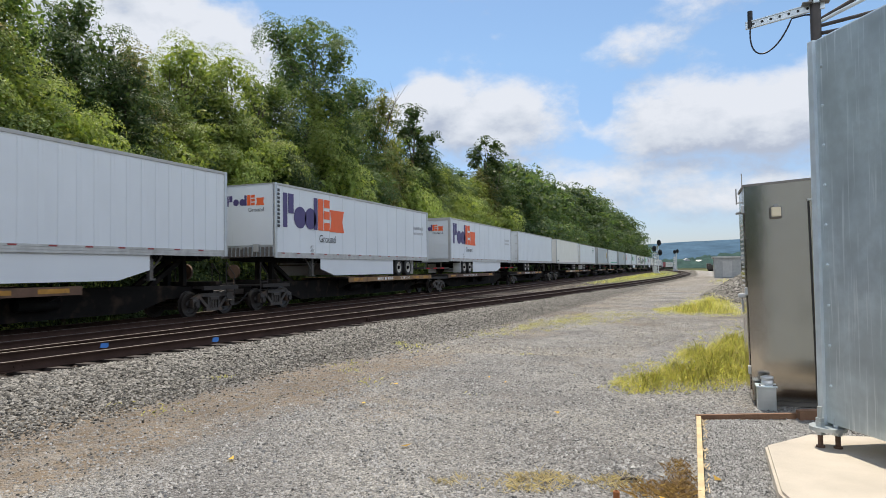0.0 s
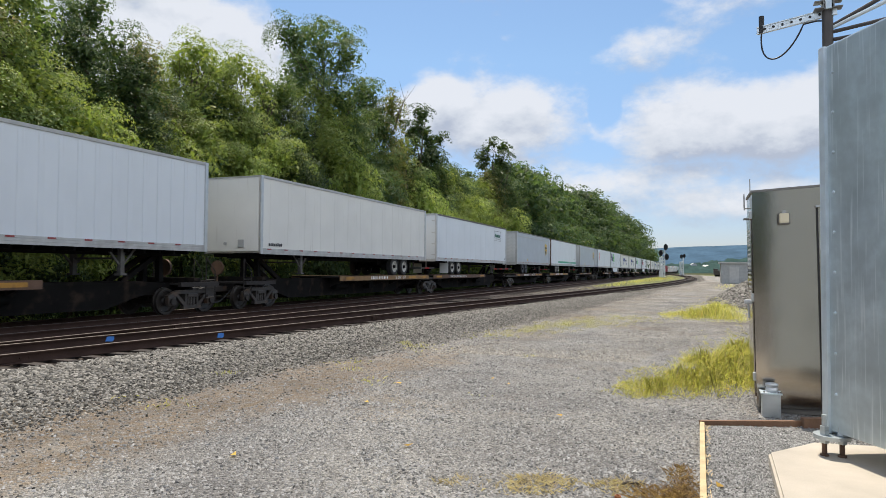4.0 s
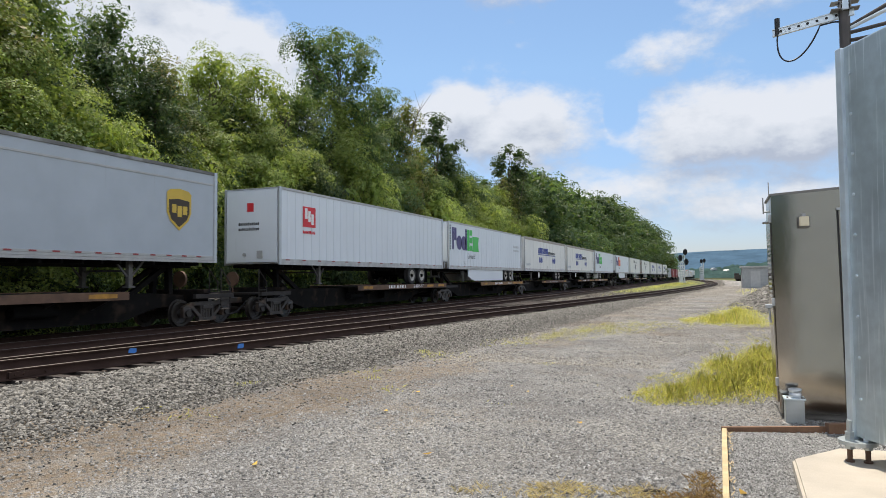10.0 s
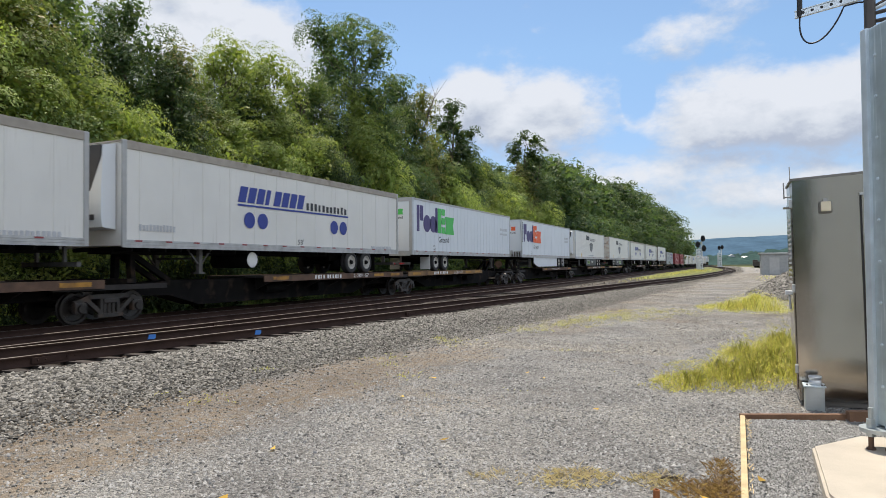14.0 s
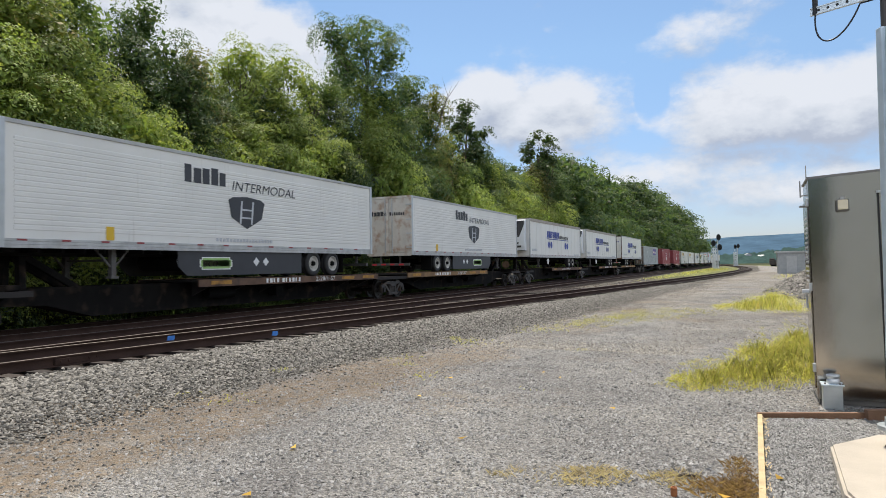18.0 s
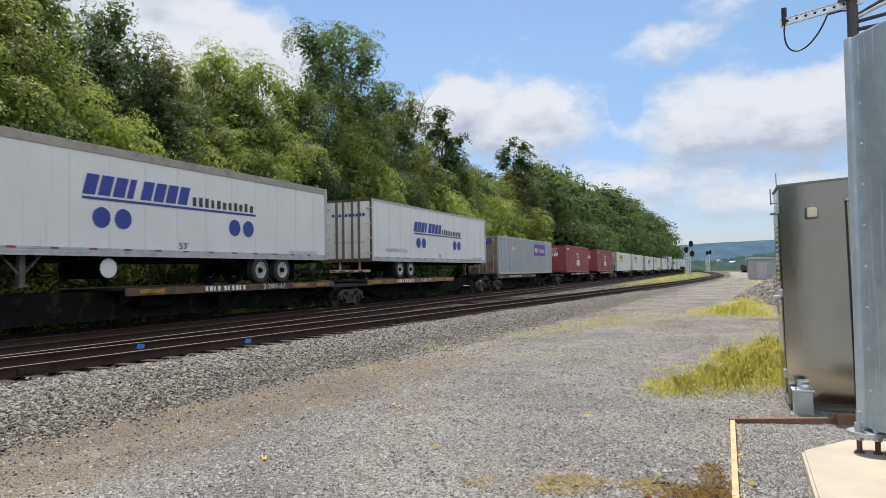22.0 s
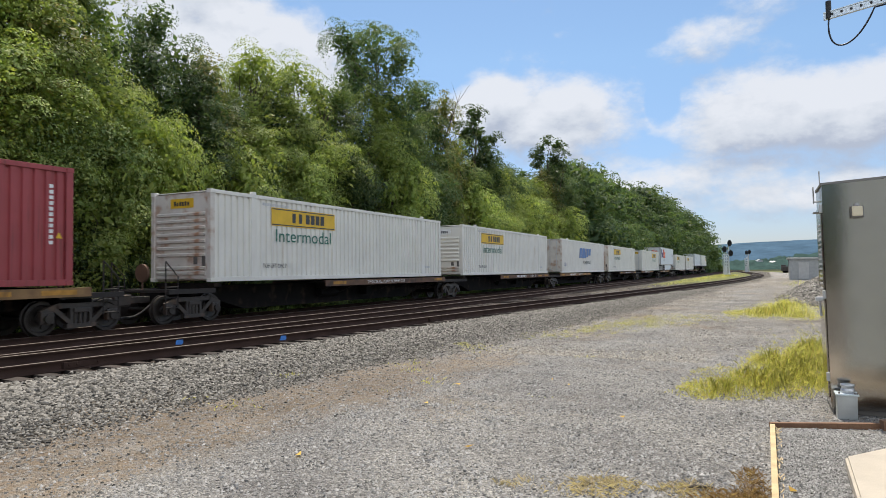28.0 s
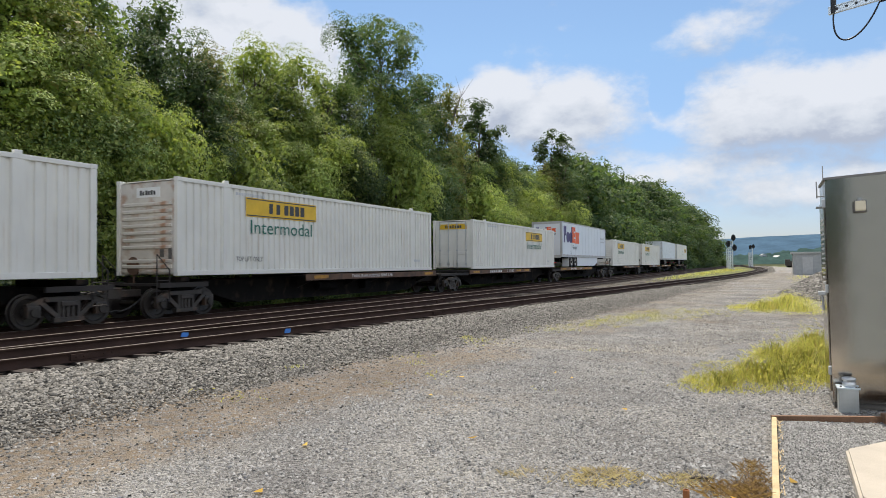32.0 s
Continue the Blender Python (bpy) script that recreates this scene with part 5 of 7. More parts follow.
        if rear_near:
            blocks(ob, [(0, 1, 0, 1)], GREENBAND, 0.15, -h - 0.04, 1.25, 0.95, 0.2, "stripe", "green stripe", "end")
    elif look_of == "arrow":
        blocks(ob, [(0, 1, 0.25, 1)], REDV, X, -h + 1.55, 2.16, 0.9, 1.1, "red_square", "red square mark")
        blocks(ob, [(0.15, .35, .55, .95), (.4, .6, .45, .85), (.65, .85, .35, .75)], WHITEV, X + 0.006, -h + 1.55, 2.16, 0.9, 1.1, "white_shapes")
        blocks(ob, word_bars(9, 6), REDV, X, -h + 1.55, 2.16, 0.9, 0.13, "name_bars")
        blocks(ob, [(0, 1, 0, 1)], REDV, -0.2, -h - 0.035, 2.95, 0.32, 0.34, "red_square", "red square mark", "end")
        blocks(ob, word_bars(11, 6), DARKV, -0.6, -h - 0.035, 2.42, 1.0, 0.12, "name_bars", "", "end")
        blocks(ob, word_bars(12, 7), DARKV, -0.6, -h - 0.035, 2.22, 1.0, 0.12, "name_bars", "", "end")
    elif look_of in ("ship", "shipw"):
        shipper_mark(ob, X, -h + 4.6, 2.53, 7.0)
        lettering("53'", 0.2, 0.38, DARKV, ob, (X + 0.002, -h + 7.95, 1.15), SIDE)
        blocks(ob, word_bars(11, 12), GREYV, X, -h + (0.55 if look_of == 'ship' else 1.46), 1.37, 1.35 if look_of == 'ship' else 2.4, 0.2, "number_bars")
        blocks(ob, word_bars(14, 13), GREYV, X, h - 2.6, 1.1, 1.9, 0.14, "address_bars")
        if look_of == "shipw":
            blocks(ob, word_bars(10, 3), BLUEV, -0.9, -h - 0.045, 3.05, 1.9, 0.16, "name_bars", "", "end")
            blocks(ob, word_bars(14, 3), GREYV, -0.8, -h - 0.045, 1.75, 1.7, 0.12, "address_bars", "", "end")
    elif look_of == "shield_mark":
        blocks(ob, word_bars(5, 1, 0.12), DARKV, X, -h + 5.42, 2.98, 1.8, 0.56, "name_shapes", "charcoal block mark")
        lettering("INTERMODAL", 0.31, 3.3, DARKV, ob, (X + 0.002, -h + 7.42, 2.9), SIDE, slant=0.2)
        shared("shield", "pshield", lambda bm: prism(bm, [(0, 0.92), (0.2, 1.02), (0.87, 1.08), (1.55, 1.02), (1.75, 0.92), (1.6, 0.36), (0.87, 0.0), (0.14, 0.36)], "x", 0, 0.006), DARKV, ob, (X, -h + 7.25, 1.65))
        blocks(ob, [(.28, .33, .1, .95), (.62, .67, .1, .95), (.33, .62, .3, .36), (.33, .62, .6, .66)], GREYV, X + 0.006, -h + 7.3, 1.72, 1.6, 0.9, "shield_lines", lean=0.1)
        blocks(ob, word_bars(18, 3), GREYV, X, -h + 6.7, 1.2, 2.75, 0.12, "address_bars")
        blocks(ob, [(0, 1, 0, 1)], YELLOWV, X, -h + 2.75, 1.12, 0.24, 0.36, "sticker", "yellow lift sticker")
        if rear_near:
            blocks(ob, word_bars(5, 1, 0.12), DARKV, -1.05, -h - 0.045, 2.9, 0.95, 0.24, "name_shapes", "", "end")
            blocks(ob, word_bars(7, 2, 0.3), DARKV, 0.05, -h - 0.045, 2.9, 0.9, 0.18, "name_shapes", "", "end")
        ysk = (ax[1] + yl) / 2
        blocks(ob, [(0, 0.3, 0.15, 4, 0), (0.35, 0.3, 0.15, 4, 0)], WHITEV, 1.248, -h + 8.62 if d < 0 else ysk - 2.0, 0.35, 1.4, 0.66, "diamond", "white diamond")
        blocks(ob, [(0, 1, 0.2, 0.8), (0.06, 0.94, 0, 1)], WHITEV, 1.248, -h + 6.05 if d < 0 else ysk - 0.6, 0.30, 1.4, 0.40, "eco_mark", "white-edged green plate")
        blocks(ob, [(0, 1, 0.2, 0.8), (0.06, 0.94, 0, 1)], GREENPALE, 1.252, (-h + 6.05 if d < 0 else ysk - 0.6) + 0.04, 0.335, 1.32, 0.33, "eco_mark", "pale green plate")
        lettering("eco", 0.17, 0.62, BROWNV, ob, (1.258, (-h + 6.05 if d < 0 else ysk - 0.6) + 0.13, 0.40), SIDE, slant=0.2)
    elif look_of == "yellow":
        blocks(ob, [(0, 1, 0, 1)], YELLOWV, X, h - 4.0, 2.4, 2.6, 0.7, "sign", "yellow sign")
        blocks(ob, word_bars(7, 1), DARKV, X + 0.006, h - 3.7, 2.58, 2.0, 0.34, "name_bars")
    elif look_of == "plain_cream":
        blocks(ob, word_bars(8, 10), DARKV, X, -h + 0.5, 1.2, 0.9, 0.13, "number_bars")
    return ob


def container(s, length, look_of, nose_near, rng_no):
    """An intermodal container with corrugated walls, corner posts and castings, doors or a ribbed nose."""
    paint, words = {"yellow_sign": (BOXWHITE, "off-white corrugated container with a yellow sign and green lettering"),
                    "pale_sign": (BOXWHITE, "off-white corrugated container with a pale sign"),
                    "slanted_blue": (BOXWHITE, "off-white corrugated container with faded blue slanted lettering shapes"),
                    "multi": (BOXGREY, "grey corrugated container with a violet sign and rusty doors"),
                    "maroon": (MAROON, "maroon corrugated container with white block mark and stars")}[look_of]
    mid = s + length / 2
    ob = root("shipping_container", pose(TRACK_A, mid, 1.33), words, "container", "containers on the train")
    MOVES.append((ob, mid))
    h, top = length / 2, 2.9

    def side(bm):
        pitch = 0.278 if look_of != "multi" else 0.2
        for sx in (-1, 1):
            pts = []
            y = -h + 0.12
            while y < h - 0.12 - pitch * 0.5:
                pts += [(y, 0.0), (y + pitch * 0.52, 0.0), (y + pitch * 0.60, -0.05), (y + pitch * 0.92, -0.05)]
                y += pitch
            pts.append((h - 0.1, 0.0))
            lo = [bm.verts.new((sx * (1.27 + o), q, 0.12)) for q, o in pts]
            hi = [bm.verts.new((sx * (1.27 + o), q, top - 0.1)) for q, o in pts]
            fs = [bm.faces.new((lo[i], lo[i + 1], hi[i + 1], hi[i])) for i in range(len(pts) - 1)]
            bmesh.ops.recalc_face_normals(bm, faces=fs)
            if (fs[0].normal.x > 0) != (sx > 0):
                bmesh.ops.reverse_faces(bm, faces=fs)
    shared("corrugated_side", ("cside", length, look_of == "multi"), side, paint, ob)
    shared("roof", ("croof", length), lambda bm: [box(bm, -1.24, 1.24, -h + 0.1, h - 0.1, top - 0.06, top - 0.03)] + [box(bm, -1.2, 1.2, y, y + 0.12, top - 0.03, top - 0.012) for y in np.arange(-h + 0.3, h - 0.3, 0.3)], paint, ob)
    shared("top_rail", ("ctop", length), lambda bm: [box(bm, sx * 1.27 - 0.03, sx * 1.27 + 0.03, -h + 0.05, h - 0.05, top - 0.12, top, 0.01) for sx in (-1, 1)], paint, ob)
    shared("bottom_rail", ("cbot", length), lambda bm: [box(bm, sx * 1.27 - 0.035, sx * 1.27 + 0.035, -h + 0.05, h - 0.05, 0.0, 0.15, 0.01) for sx in (-1, 1)] + [box(bm, -1.2, 1.2, -h + 0.1, h - 0.1, 0.06, 0.12)], paint, ob)
    for sy in (-1, 1):
        for sx in (-1, 1):
            pst = shared("corner_post", ("cpost",), lambda bm: box(bm, -0.07, 0.07, -0.09, 0.09, 0.0, top, 0.012), RUSTYWHITE if look_of in ("yellow_sign", "slanted_blue") and sy < 0 and rng_no % 2 else paint, ob, (sx * 1.235, sy * (h - 0.09), 0))
            for z in (0.0, top - 0.115):
                shared("corner_casting", ("ccast",), lambda bm: box(bm, -0.085, 0.085, -0.095, 0.095, 0, 0.12, 0.008), paint, pst, (0, 0, z))
    if length > 14:
        for sy in (-1, 1):
            for sx in (-1, 1):
                lp = shared("lift_post", ("lpost", sx), lambda bm: box(bm, sx * 1.275 - 0.015, sx * 1.275 + 0.018, -0.14, 0.14, 0.0, top), paint, ob, (0, sy * 6.1, 0))
                shared("lift_casting", ("lcast", sx), lambda bm: box(bm, sx * 1.24 - 0.07, sx * 1.24 + 0.05, -0.09, 0.09, top - 0.06, top + 0.09, 0.01), paint, lp)
    # the end towards -y
    for sy in (-1, 1):
        ye = sy * (h - 0.06)
        if (sy < 0) == nose_near:
            if look_of == "maroon":
                def wall(bm, sy=sy, ye=ye):
                    for k in range(8):
                        x = -1.13 + k * 0.285
                        prism(bm, [(x, ye), (x + 0.06, ye + sy * 0.04), (x + 0.18, ye + sy * 0.04), (x + 0.24, ye)], "z", 0.14, top - 0.14)
                    box(bm, -1.16, 1.16, ye - 0.02, ye + 0.005, 0.1, top - 0.1)
                shared("front_wall", ("zwall", sy, length), wall, paint, ob)
            else:
                def ribs(bm, sy=sy, ye=ye):
                    box(bm, -1.16, 1.16, ye - 0.02, ye + 0.02, 0.1, top - 0.1)
                nose = shared("nose_wall", ("ribs", sy, length), ribs, RUSTYWHITE if rng_no % 3 == 2 else paint, ob)
                for z in [0.2, 0.36] + list(np.arange(0.78, 2.2, 0.215)):
                    shared("nose_rib", ("nrib", sy), lambda bm: prism(bm, [(0, 0), (sy * 0.06, 0.03), (sy * 0.06, 0.10), (0, 0.15)], "x", -1.05, 1.05), RUSTYWHITE if rng_no % 3 == 2 or z < 0.5 else paint, nose, (0, ye, z))
                if sy < 0:
                    blocks(ob, [(0, 1, 0, 1)], YELLOWV if rng_no % 2 else WHITEV, -0.45, ye - 0.025, 2.35, 1.0, 0.3, "sign", "sign plate on the nose", "end")
                    blocks(ob, word_bars(6, 2), DARKV, -0.3, ye - 0.033, 2.42, 0.7, 0.15, "name_bars", "", "end")
                    shared("vent_cover", ("vent", ), lambda bm: [box(bm, 0.55, 0.72, -0.03, 0.02, 0.55, 0.78, 0.005), box(bm, 0.92, 1.05, -0.05, 0.02, 0.5, 0.85, 0.01)], DARKTRIM, ob, (0, ye, 0))
        else:
            for sx in (-1, 1):
                def door(bm, sx=sx, sy=sy, ye=ye):
                    box(bm, *sorted((sx * 0.01, sx * 1.15)), ye - 0.03, ye + 0.03, 0.12, top - 0.12, 0.008)
                    for z in (0.35, 0.85, 1.35, 1.85, 2.35):
                        box(bm, *sorted((sx * 0.08, sx * 1.08)), ye - 0.045, ye + 0.045, z, z + 0.18, 0.01)
                dr = shared("door", ("cdoor", sx, sy, length), door, RUSTYGREY if look_of == "multi" else (RUSTYWHITE if rng_no % 2 else paint), ob)
                for xx in (0.28, 0.85):
                    shared("lock_rod", ("crod", sx, sy, xx, length), lambda bm: [rod(bm, (sx * xx, ye + sy * 0.07, 0.05), (sx * xx, ye + sy * 0.07, top - 0.05), 0.022)]
                           + [box(bm, sx * xx - 0.05, sx * xx + 0.05, ye + sy * 0.07 - 0.03, ye + sy * 0.07 + 0.03, z - 0.04, z + 0.04) for z in (0.3, 1.1, 2.6)], ALU, dr)
            if sy < 0 and look_of == "multi":
                blocks(ob, [(0, 1, 0, 1)], VIOLET, -1.0, ye - 0.05, 2.25, 1.75, 0.42, "sign", "violet sign", "end")
                blocks(ob, word_bars(5, 3), ORANGE, -0.9, ye - 0.058, 2.36, 0.6, 0.2, "name_bars", "", "end")
            if sy < 0 and look_of == "yellow_sign":
                blocks(ob, [(0, 1, 0, 1)], YELLOWV, -0.9, ye - 0.05, 2.35, 1.8, 0.3, "sign", "yellow sign", "end")
                blocks(ob, word_bars(7, 3), DARKV, -0.5, ye - 0.058, 2.41, 1.1, 0.18, "name_bars", "", "end")
    X = 1.272
    if look_of in ("yellow_sign", "pale_sign"):
        ys = -h + (2.85 if nose_near else 9.4)
        m = YELLOWV
        blocks(ob, [(0, 1, 0, 1)], m, X, ys, 1.91, 3.77, 0.64, "sign", "yellow sign panel")
        blocks(ob, [(0.22, 0.27, 0, 1), (0.32, 0.37, 0, 1), (0.43, 0.49, 0, 1), (0.51, 0.57, 0, 1), (0.59, 0.65, 0, 1), (0.67, 0.73, 0, 1)], DARKV, X + 0.006, ys + 0.3, 2.06, 3.77, 0.35, "name_shapes", "dark name bars on the sign")
        blocks(ob, [(0, 1, 0, 0.06), (0, 1, 0.94, 1)], DARKV, X + 0.006, ys + 0.04, 1.94, 3.69, 0.58, "sign_border")
        lettering("Intermodal", 0.45, 3.28, TEAL, ob, (X + 0.012, ys + 0.22, 1.35), SIDE)
        if nose_near:
            lettering("TOP LIFT ONLY", 0.16, 1.25, DARKV, ob, (X + 0.012, -h + 2.4, 0.42), SIDE)
        blocks(ob, word_bars(8, 5), GREYV, X, h - 2.1, 0.42, 0.9, 0.12, "number_bars")
        blocks(ob, word_bars(11, 6), GREYV, X, -h + 2.4, 2.58, 1.4, 0.1, "number_bars")
    elif look_of == "slanted_blue":
        items = [(0, 0.19, 0, 1), (0.23, 0.46, 0, 1), (0.50, 0.57, 0, 1), (0.61, 0.75, 0.12, 1), (0.79, 0.97, 0.3, 1)]
        blocks(ob, items, TANTRIM, X, -h + 5.85, 1.31, 4.35, 0.9, "logo_shadow", "faded tan shadow shapes", lean=0.35)
        blocks(ob, items, FADEDBLUE, X + 0.006, -h + 5.95, 1.35, 4.35, 0.9, "logo", "faded blue slanted shapes", lean=0.35)
        lettering("INTERMODAL", 0.32, 3.2, DARKV, ob, (X + 0.008, -h + 7.28, 0.76), SIDE)
        lettering("53ft", 0.32, 0.62, BLUEV, ob, (X + 0.008, -h + 0.9, 0.56), SIDE)
        blocks(ob, [(0, 1, k / 12, k / 12 + 0.055) for k in range(12)], DARKV, -0.3, -h - 0.03, 0.9, 0.1, 1.6, "number_bars", "", "end")
        blocks(ob, word_bars(5, 3, 0.1), FADEDBLUE, -1.0, -h - 0.1, 2.3, 0.9, 0.24, "name_shapes", "", "end", lean=0.3)
    elif look_of == "multi":
        blocks(ob, [(0, 1, 0, 1)], VIOLET, X, h - 6.28, 1.57, 3.78, 1.0, "sign", "violet sign panel")
        blocks(ob, word_bars(3, 3, 0.1), WHITEV, X + 0.006, h - 6.0, 1.85, 0.85, 0.44, "name_bars")
        blocks(ob, word_bars(2, 3, 0.1), ORANGE, X + 0.006, h - 5.12, 1.85, 0.6, 0.44, "name_bars")
        blocks(ob, word_bars(9, 3, 0.2), GREYV, X + 0.006, h - 4.4, 1.85, 1.7, 0.36, "name_bars")
        lettering("TOP LIFT ONLY", 0.16, 1.25, DARKV, ob, (X + 0.008, -h + 2.3, 0.42), SIDE)
        blocks(ob, [(0, 0.5, 0.16, 4, 0), (0.6, 0.5, 0.16, 4, 0)], WHITEV, X, -h + 3.5, 1.74, 1.1, 0.6, "placard", "white diamond placards")
    else:
        st = [(0.1 + k * 0.27, 0.75, 0.15, 12, 0.55) for k in range(4)] + [(0.23 + k * 0.27, 0.25, 0.15, 12, 0.55) for k in range(3)]
        blocks(ob, st, WHITEV, X, -h + 5.33, 1.48, 1.62, 0.72, "stars", "white six-pointed stars")
        block_mark = [(0, 0.30, 0, 1), (0.37, 0.47, 0, 1), (0.54, 1.0, 0, 1)]
        blocks(ob, block_mark, WHITEV, X, -h + 5.33, 0.74, 1.62, 0.66, "logo", "white block mark")
        blocks(ob, block_mark, WHITEV, -0.55, -h - 0.005, 1.72, 0.95, 0.4, "logo", "white block mark", "end")
        blocks(ob, [(0.1 + k * 0.27, 0.75, 0.1, 12, 0.55) for k in range(4)] + [(0.23 + k * 0.27, 0.3, 0.1, 12, 0.55) for k in range(3)], WHITEV, -0.55, -h - 0.005, 2.15, 0.95, 0.5, "stars", "white six-pointed stars", "end")
        blocks(ob, word_bars(10, 3), WHITEV, X, -h + 0.4, 2.45, 1.2, 0.14, "address_bars")
        blocks(ob, [(0, 1, k / 11, k / 11 + 0.06) for k in range(11)], WHITEV, X, h - 0.6, 1.0, 0.1, 1.5, "number_bars")
        blocks(ob, [(0, 0.5, 0.1, 3, 0)], YELLOWV, X, h - 0.35, 1.0, 0.5, 0.4, "warning_mark", "yellow triangle")
    return ob


# front end of each load at the clip's start, its length and look, from the head of the train to its tail
LOADS = [
    (3.14, 16.15, "t", "plain", True, 1), (22.22, 16.15, "t", "parcel_o", False, 1), (42.56, 16.15, "t", "parcel_o", True, 1),
    (61.27, 16.15, "t", "plain", True, 0), (80.37, 16.15, "t", "plain_cream", False, 0), (98.32, 16.15, "t", "plain_boxed", True, 0),
    (118.19, 13.72, "short", "grey", True, 0), (132.89, 16.15, "t", "green", True, 0), (152.47, 13.72, "short", "grey", True, 0),
    (169.62, 16.15, "t", "arrow", False, 0), (186.77, 16.15, "t", "parcel_g", False, 1), (204.10, 16.15, "reefer", "ship", False, 0),
    (221.32, 16.15, "reefer", "ship", False, 0), (239.09, 16.15, "t", "parcel_g", True, 0), (258.21, 16.15, "t", "parcel_o", False, 1),
    (276.97, 16.15, "reefer", "shield_mark", False, 2), (296.98, 16.15, "t", "shield_mark", True, 2), (316.21, 16.15, "reefer", "ship", False, 0),
    (334.85, 16.15, "reefer", "ship", False, 0), (354.90, 16.15, "t", "shipw", True, 0), (374.06, 16.15, "c", "multi", False, 0),
    (396.60, 12.19, "c", "maroon", True, 0), (415.06, 12.19, "c", "maroon", True, 0), (431.78, 16.15, "c", "yellow_sign", True, 5),
    (450.77, 16.15, "c", "yellow_sign", True, 0), (471.09, 16.15, "c", "slanted_blue", False, 1), (489.81, 16.15, "c", "yellow_sign", True, 2),
    (511.26, 16.15, "c", "yellow_sign", False, 2), (529.73, 16.15, "t", "parcel_o", True, 1), (549.50, 16.15, "c", "yellow_sign", True, 4),
    (568.00, 16.15, "c", "yellow_sign", True, 3), (587.0, 16.15, "t", "plain", True, 0), (605.8, 16.15, "t", "yellow", True, 0)]
COUPLED_BEFORE = {0, 1, 4, 9, 14, 17, 20, 23, 26, 29}


def make_train():
    rng = random.Random(4)
    joints = []
    for i, (s, ln, *_) in enumerate(LOADS):
        if i == 0:
            joints.append(s - 1.2)
        else:
            joints.append((LOADS[i - 1][0] + LOADS[i - 1][1] + s) / 2 + (0.0 if i in COUPLED_BEFORE else 0.35))
    joints.append(LOADS[-1][0] + LOADS[-1][1] + 1.5)
    for i, (s, ln, kind, look_of, flag, extra) in enumerate(LOADS):
        first, last = i in COUPLED_BEFORE, (i + 1) in COUPLED_BEFORE or i == len(LOADS) - 1
        ya, yb = joints[i] + (0.75 if first else 0), joints[i + 1] - (0.75 if last else 0)
        near = flag if kind != "c" else not flag
        platform(ya, yb, first, last, s, s + ln, near, kind == "c", rng, (i * 7) % 3)
        if kind == "c":
            container(s, ln, look_of, flag, extra)
        else:
            trailer(s, ln, kind, look_of, flag, extra, i)


make_train()


# ---- trees ----
def leaf_mesh(name, centres, radii, count, size, material, seed):
    """A crown of many small leaves: each clump carries tufts like tilted shingles on its outer, upper side, over a thin inside."""
    r = np.random.default_rng(seed)
    c, ra = np.array(centres), np.array(radii)
    per = 13
    sd = r.normal(size=(len(c), per, 3))
    sd[..., 2] += 0.35
    sd /= np.linalg.norm(sd, axis=2)[..., None]
    away = c * np.array([1, 1, 0.0])
    away = away / (np.linalg.norm(away, axis=1)[:, None] + 0.3) + np.array([0, 0, 0.55])
    sc = (c[:, None] + sd * (ra[:, None] * (0.55 + 0.5 * r.random((len(c), per))))[..., None]).reshape(-1, 3)
    sr = np.repeat(ra, per) * (0.30 + 0.30 * r.random(len(c) * per))
    face = np.clip((sd * away[:, None]).sum(-1).reshape(-1), 0, 1)
    chance = sr ** 2 * (0.22 + 0.78 * face)
    pick = r.choice(len(sc), count, p=chance / chance.sum())
    up = sd.reshape(-1, 3) * 0.75 + np.array([0, 0, 0.6])
    up /= np.linalg.norm(up, axis=1)[:, None]
    up = up[pick]
    e1 = np.cross(up, r.normal(size=(count, 3)))
    e1 /= np.linalg.norm(e1, axis=1)[:, None]
    q = r.random(count)[:, None] ** 0.6
    p = sc[pick] + (e1 * q + up * (0.28 - 0.45 * q ** 2 + r.normal(0, 0.06, (count, 1)))) * sr[pick][:, None]
    inner = r.random(count) < 0.22
    home = pick // per
    p[inner] = (c[home] * np.array([0.85, 0.85, 1.0]) + r.normal(0, 0.27, (count, 3)) * ra[home][:, None])[inner]
    n = up + e1 * q * 0.8 + r.normal(0, 0.30, (count, 3))
    n /= np.linalg.norm(n, axis=1)[:, None]
    t = np.cross(n, r.normal(size=(count, 3)))
    t /= np.linalg.norm(t, axis=1)[:, None]
    b = np.cross(n, t)
    s = size * (0.5 + 0.9 * r.random((count, 1))) * np.where(inner, 2.8, 1.0)[:, None]     # the shaded inside stays coarse
    droop = -0.35 * s * np.array([[0, 0, 1.0]])
    v = np.stack([p - t * s, p + b * s * 0.55, p + t * s + droop, p - b * s * 0.55], 1)
    f = np.arange(count * 4).reshape(-1, 4)
    return fast_mesh(name, v.reshape(-1, 3), f, material)


def limb(bm, pts, radii, seg=7):
    rings = []
    for i, (p, r) in enumerate(zip(pts, radii)):
        p = Vector(p)
        q = Vector(pts[min(i + 1, len(pts) - 1)]) - Vector(pts[max(i - 1, 0)])
        m = q.to_track_quat("Z", "Y").to_matrix()
        rings.append([bm.verts.new(p + m @ Vector((r * math.cos(6.283 * k / seg), r * math.sin(6.283 * k / seg), 0))) for k in range(seg)])
    for a, b in zip(rings, rings[1:]):
        for k in range(seg):
            bm.faces.new((a[k], a[(k + 1) % seg], b[(k + 1) % seg], b[k]))
    bm.faces.new(rings[-1])


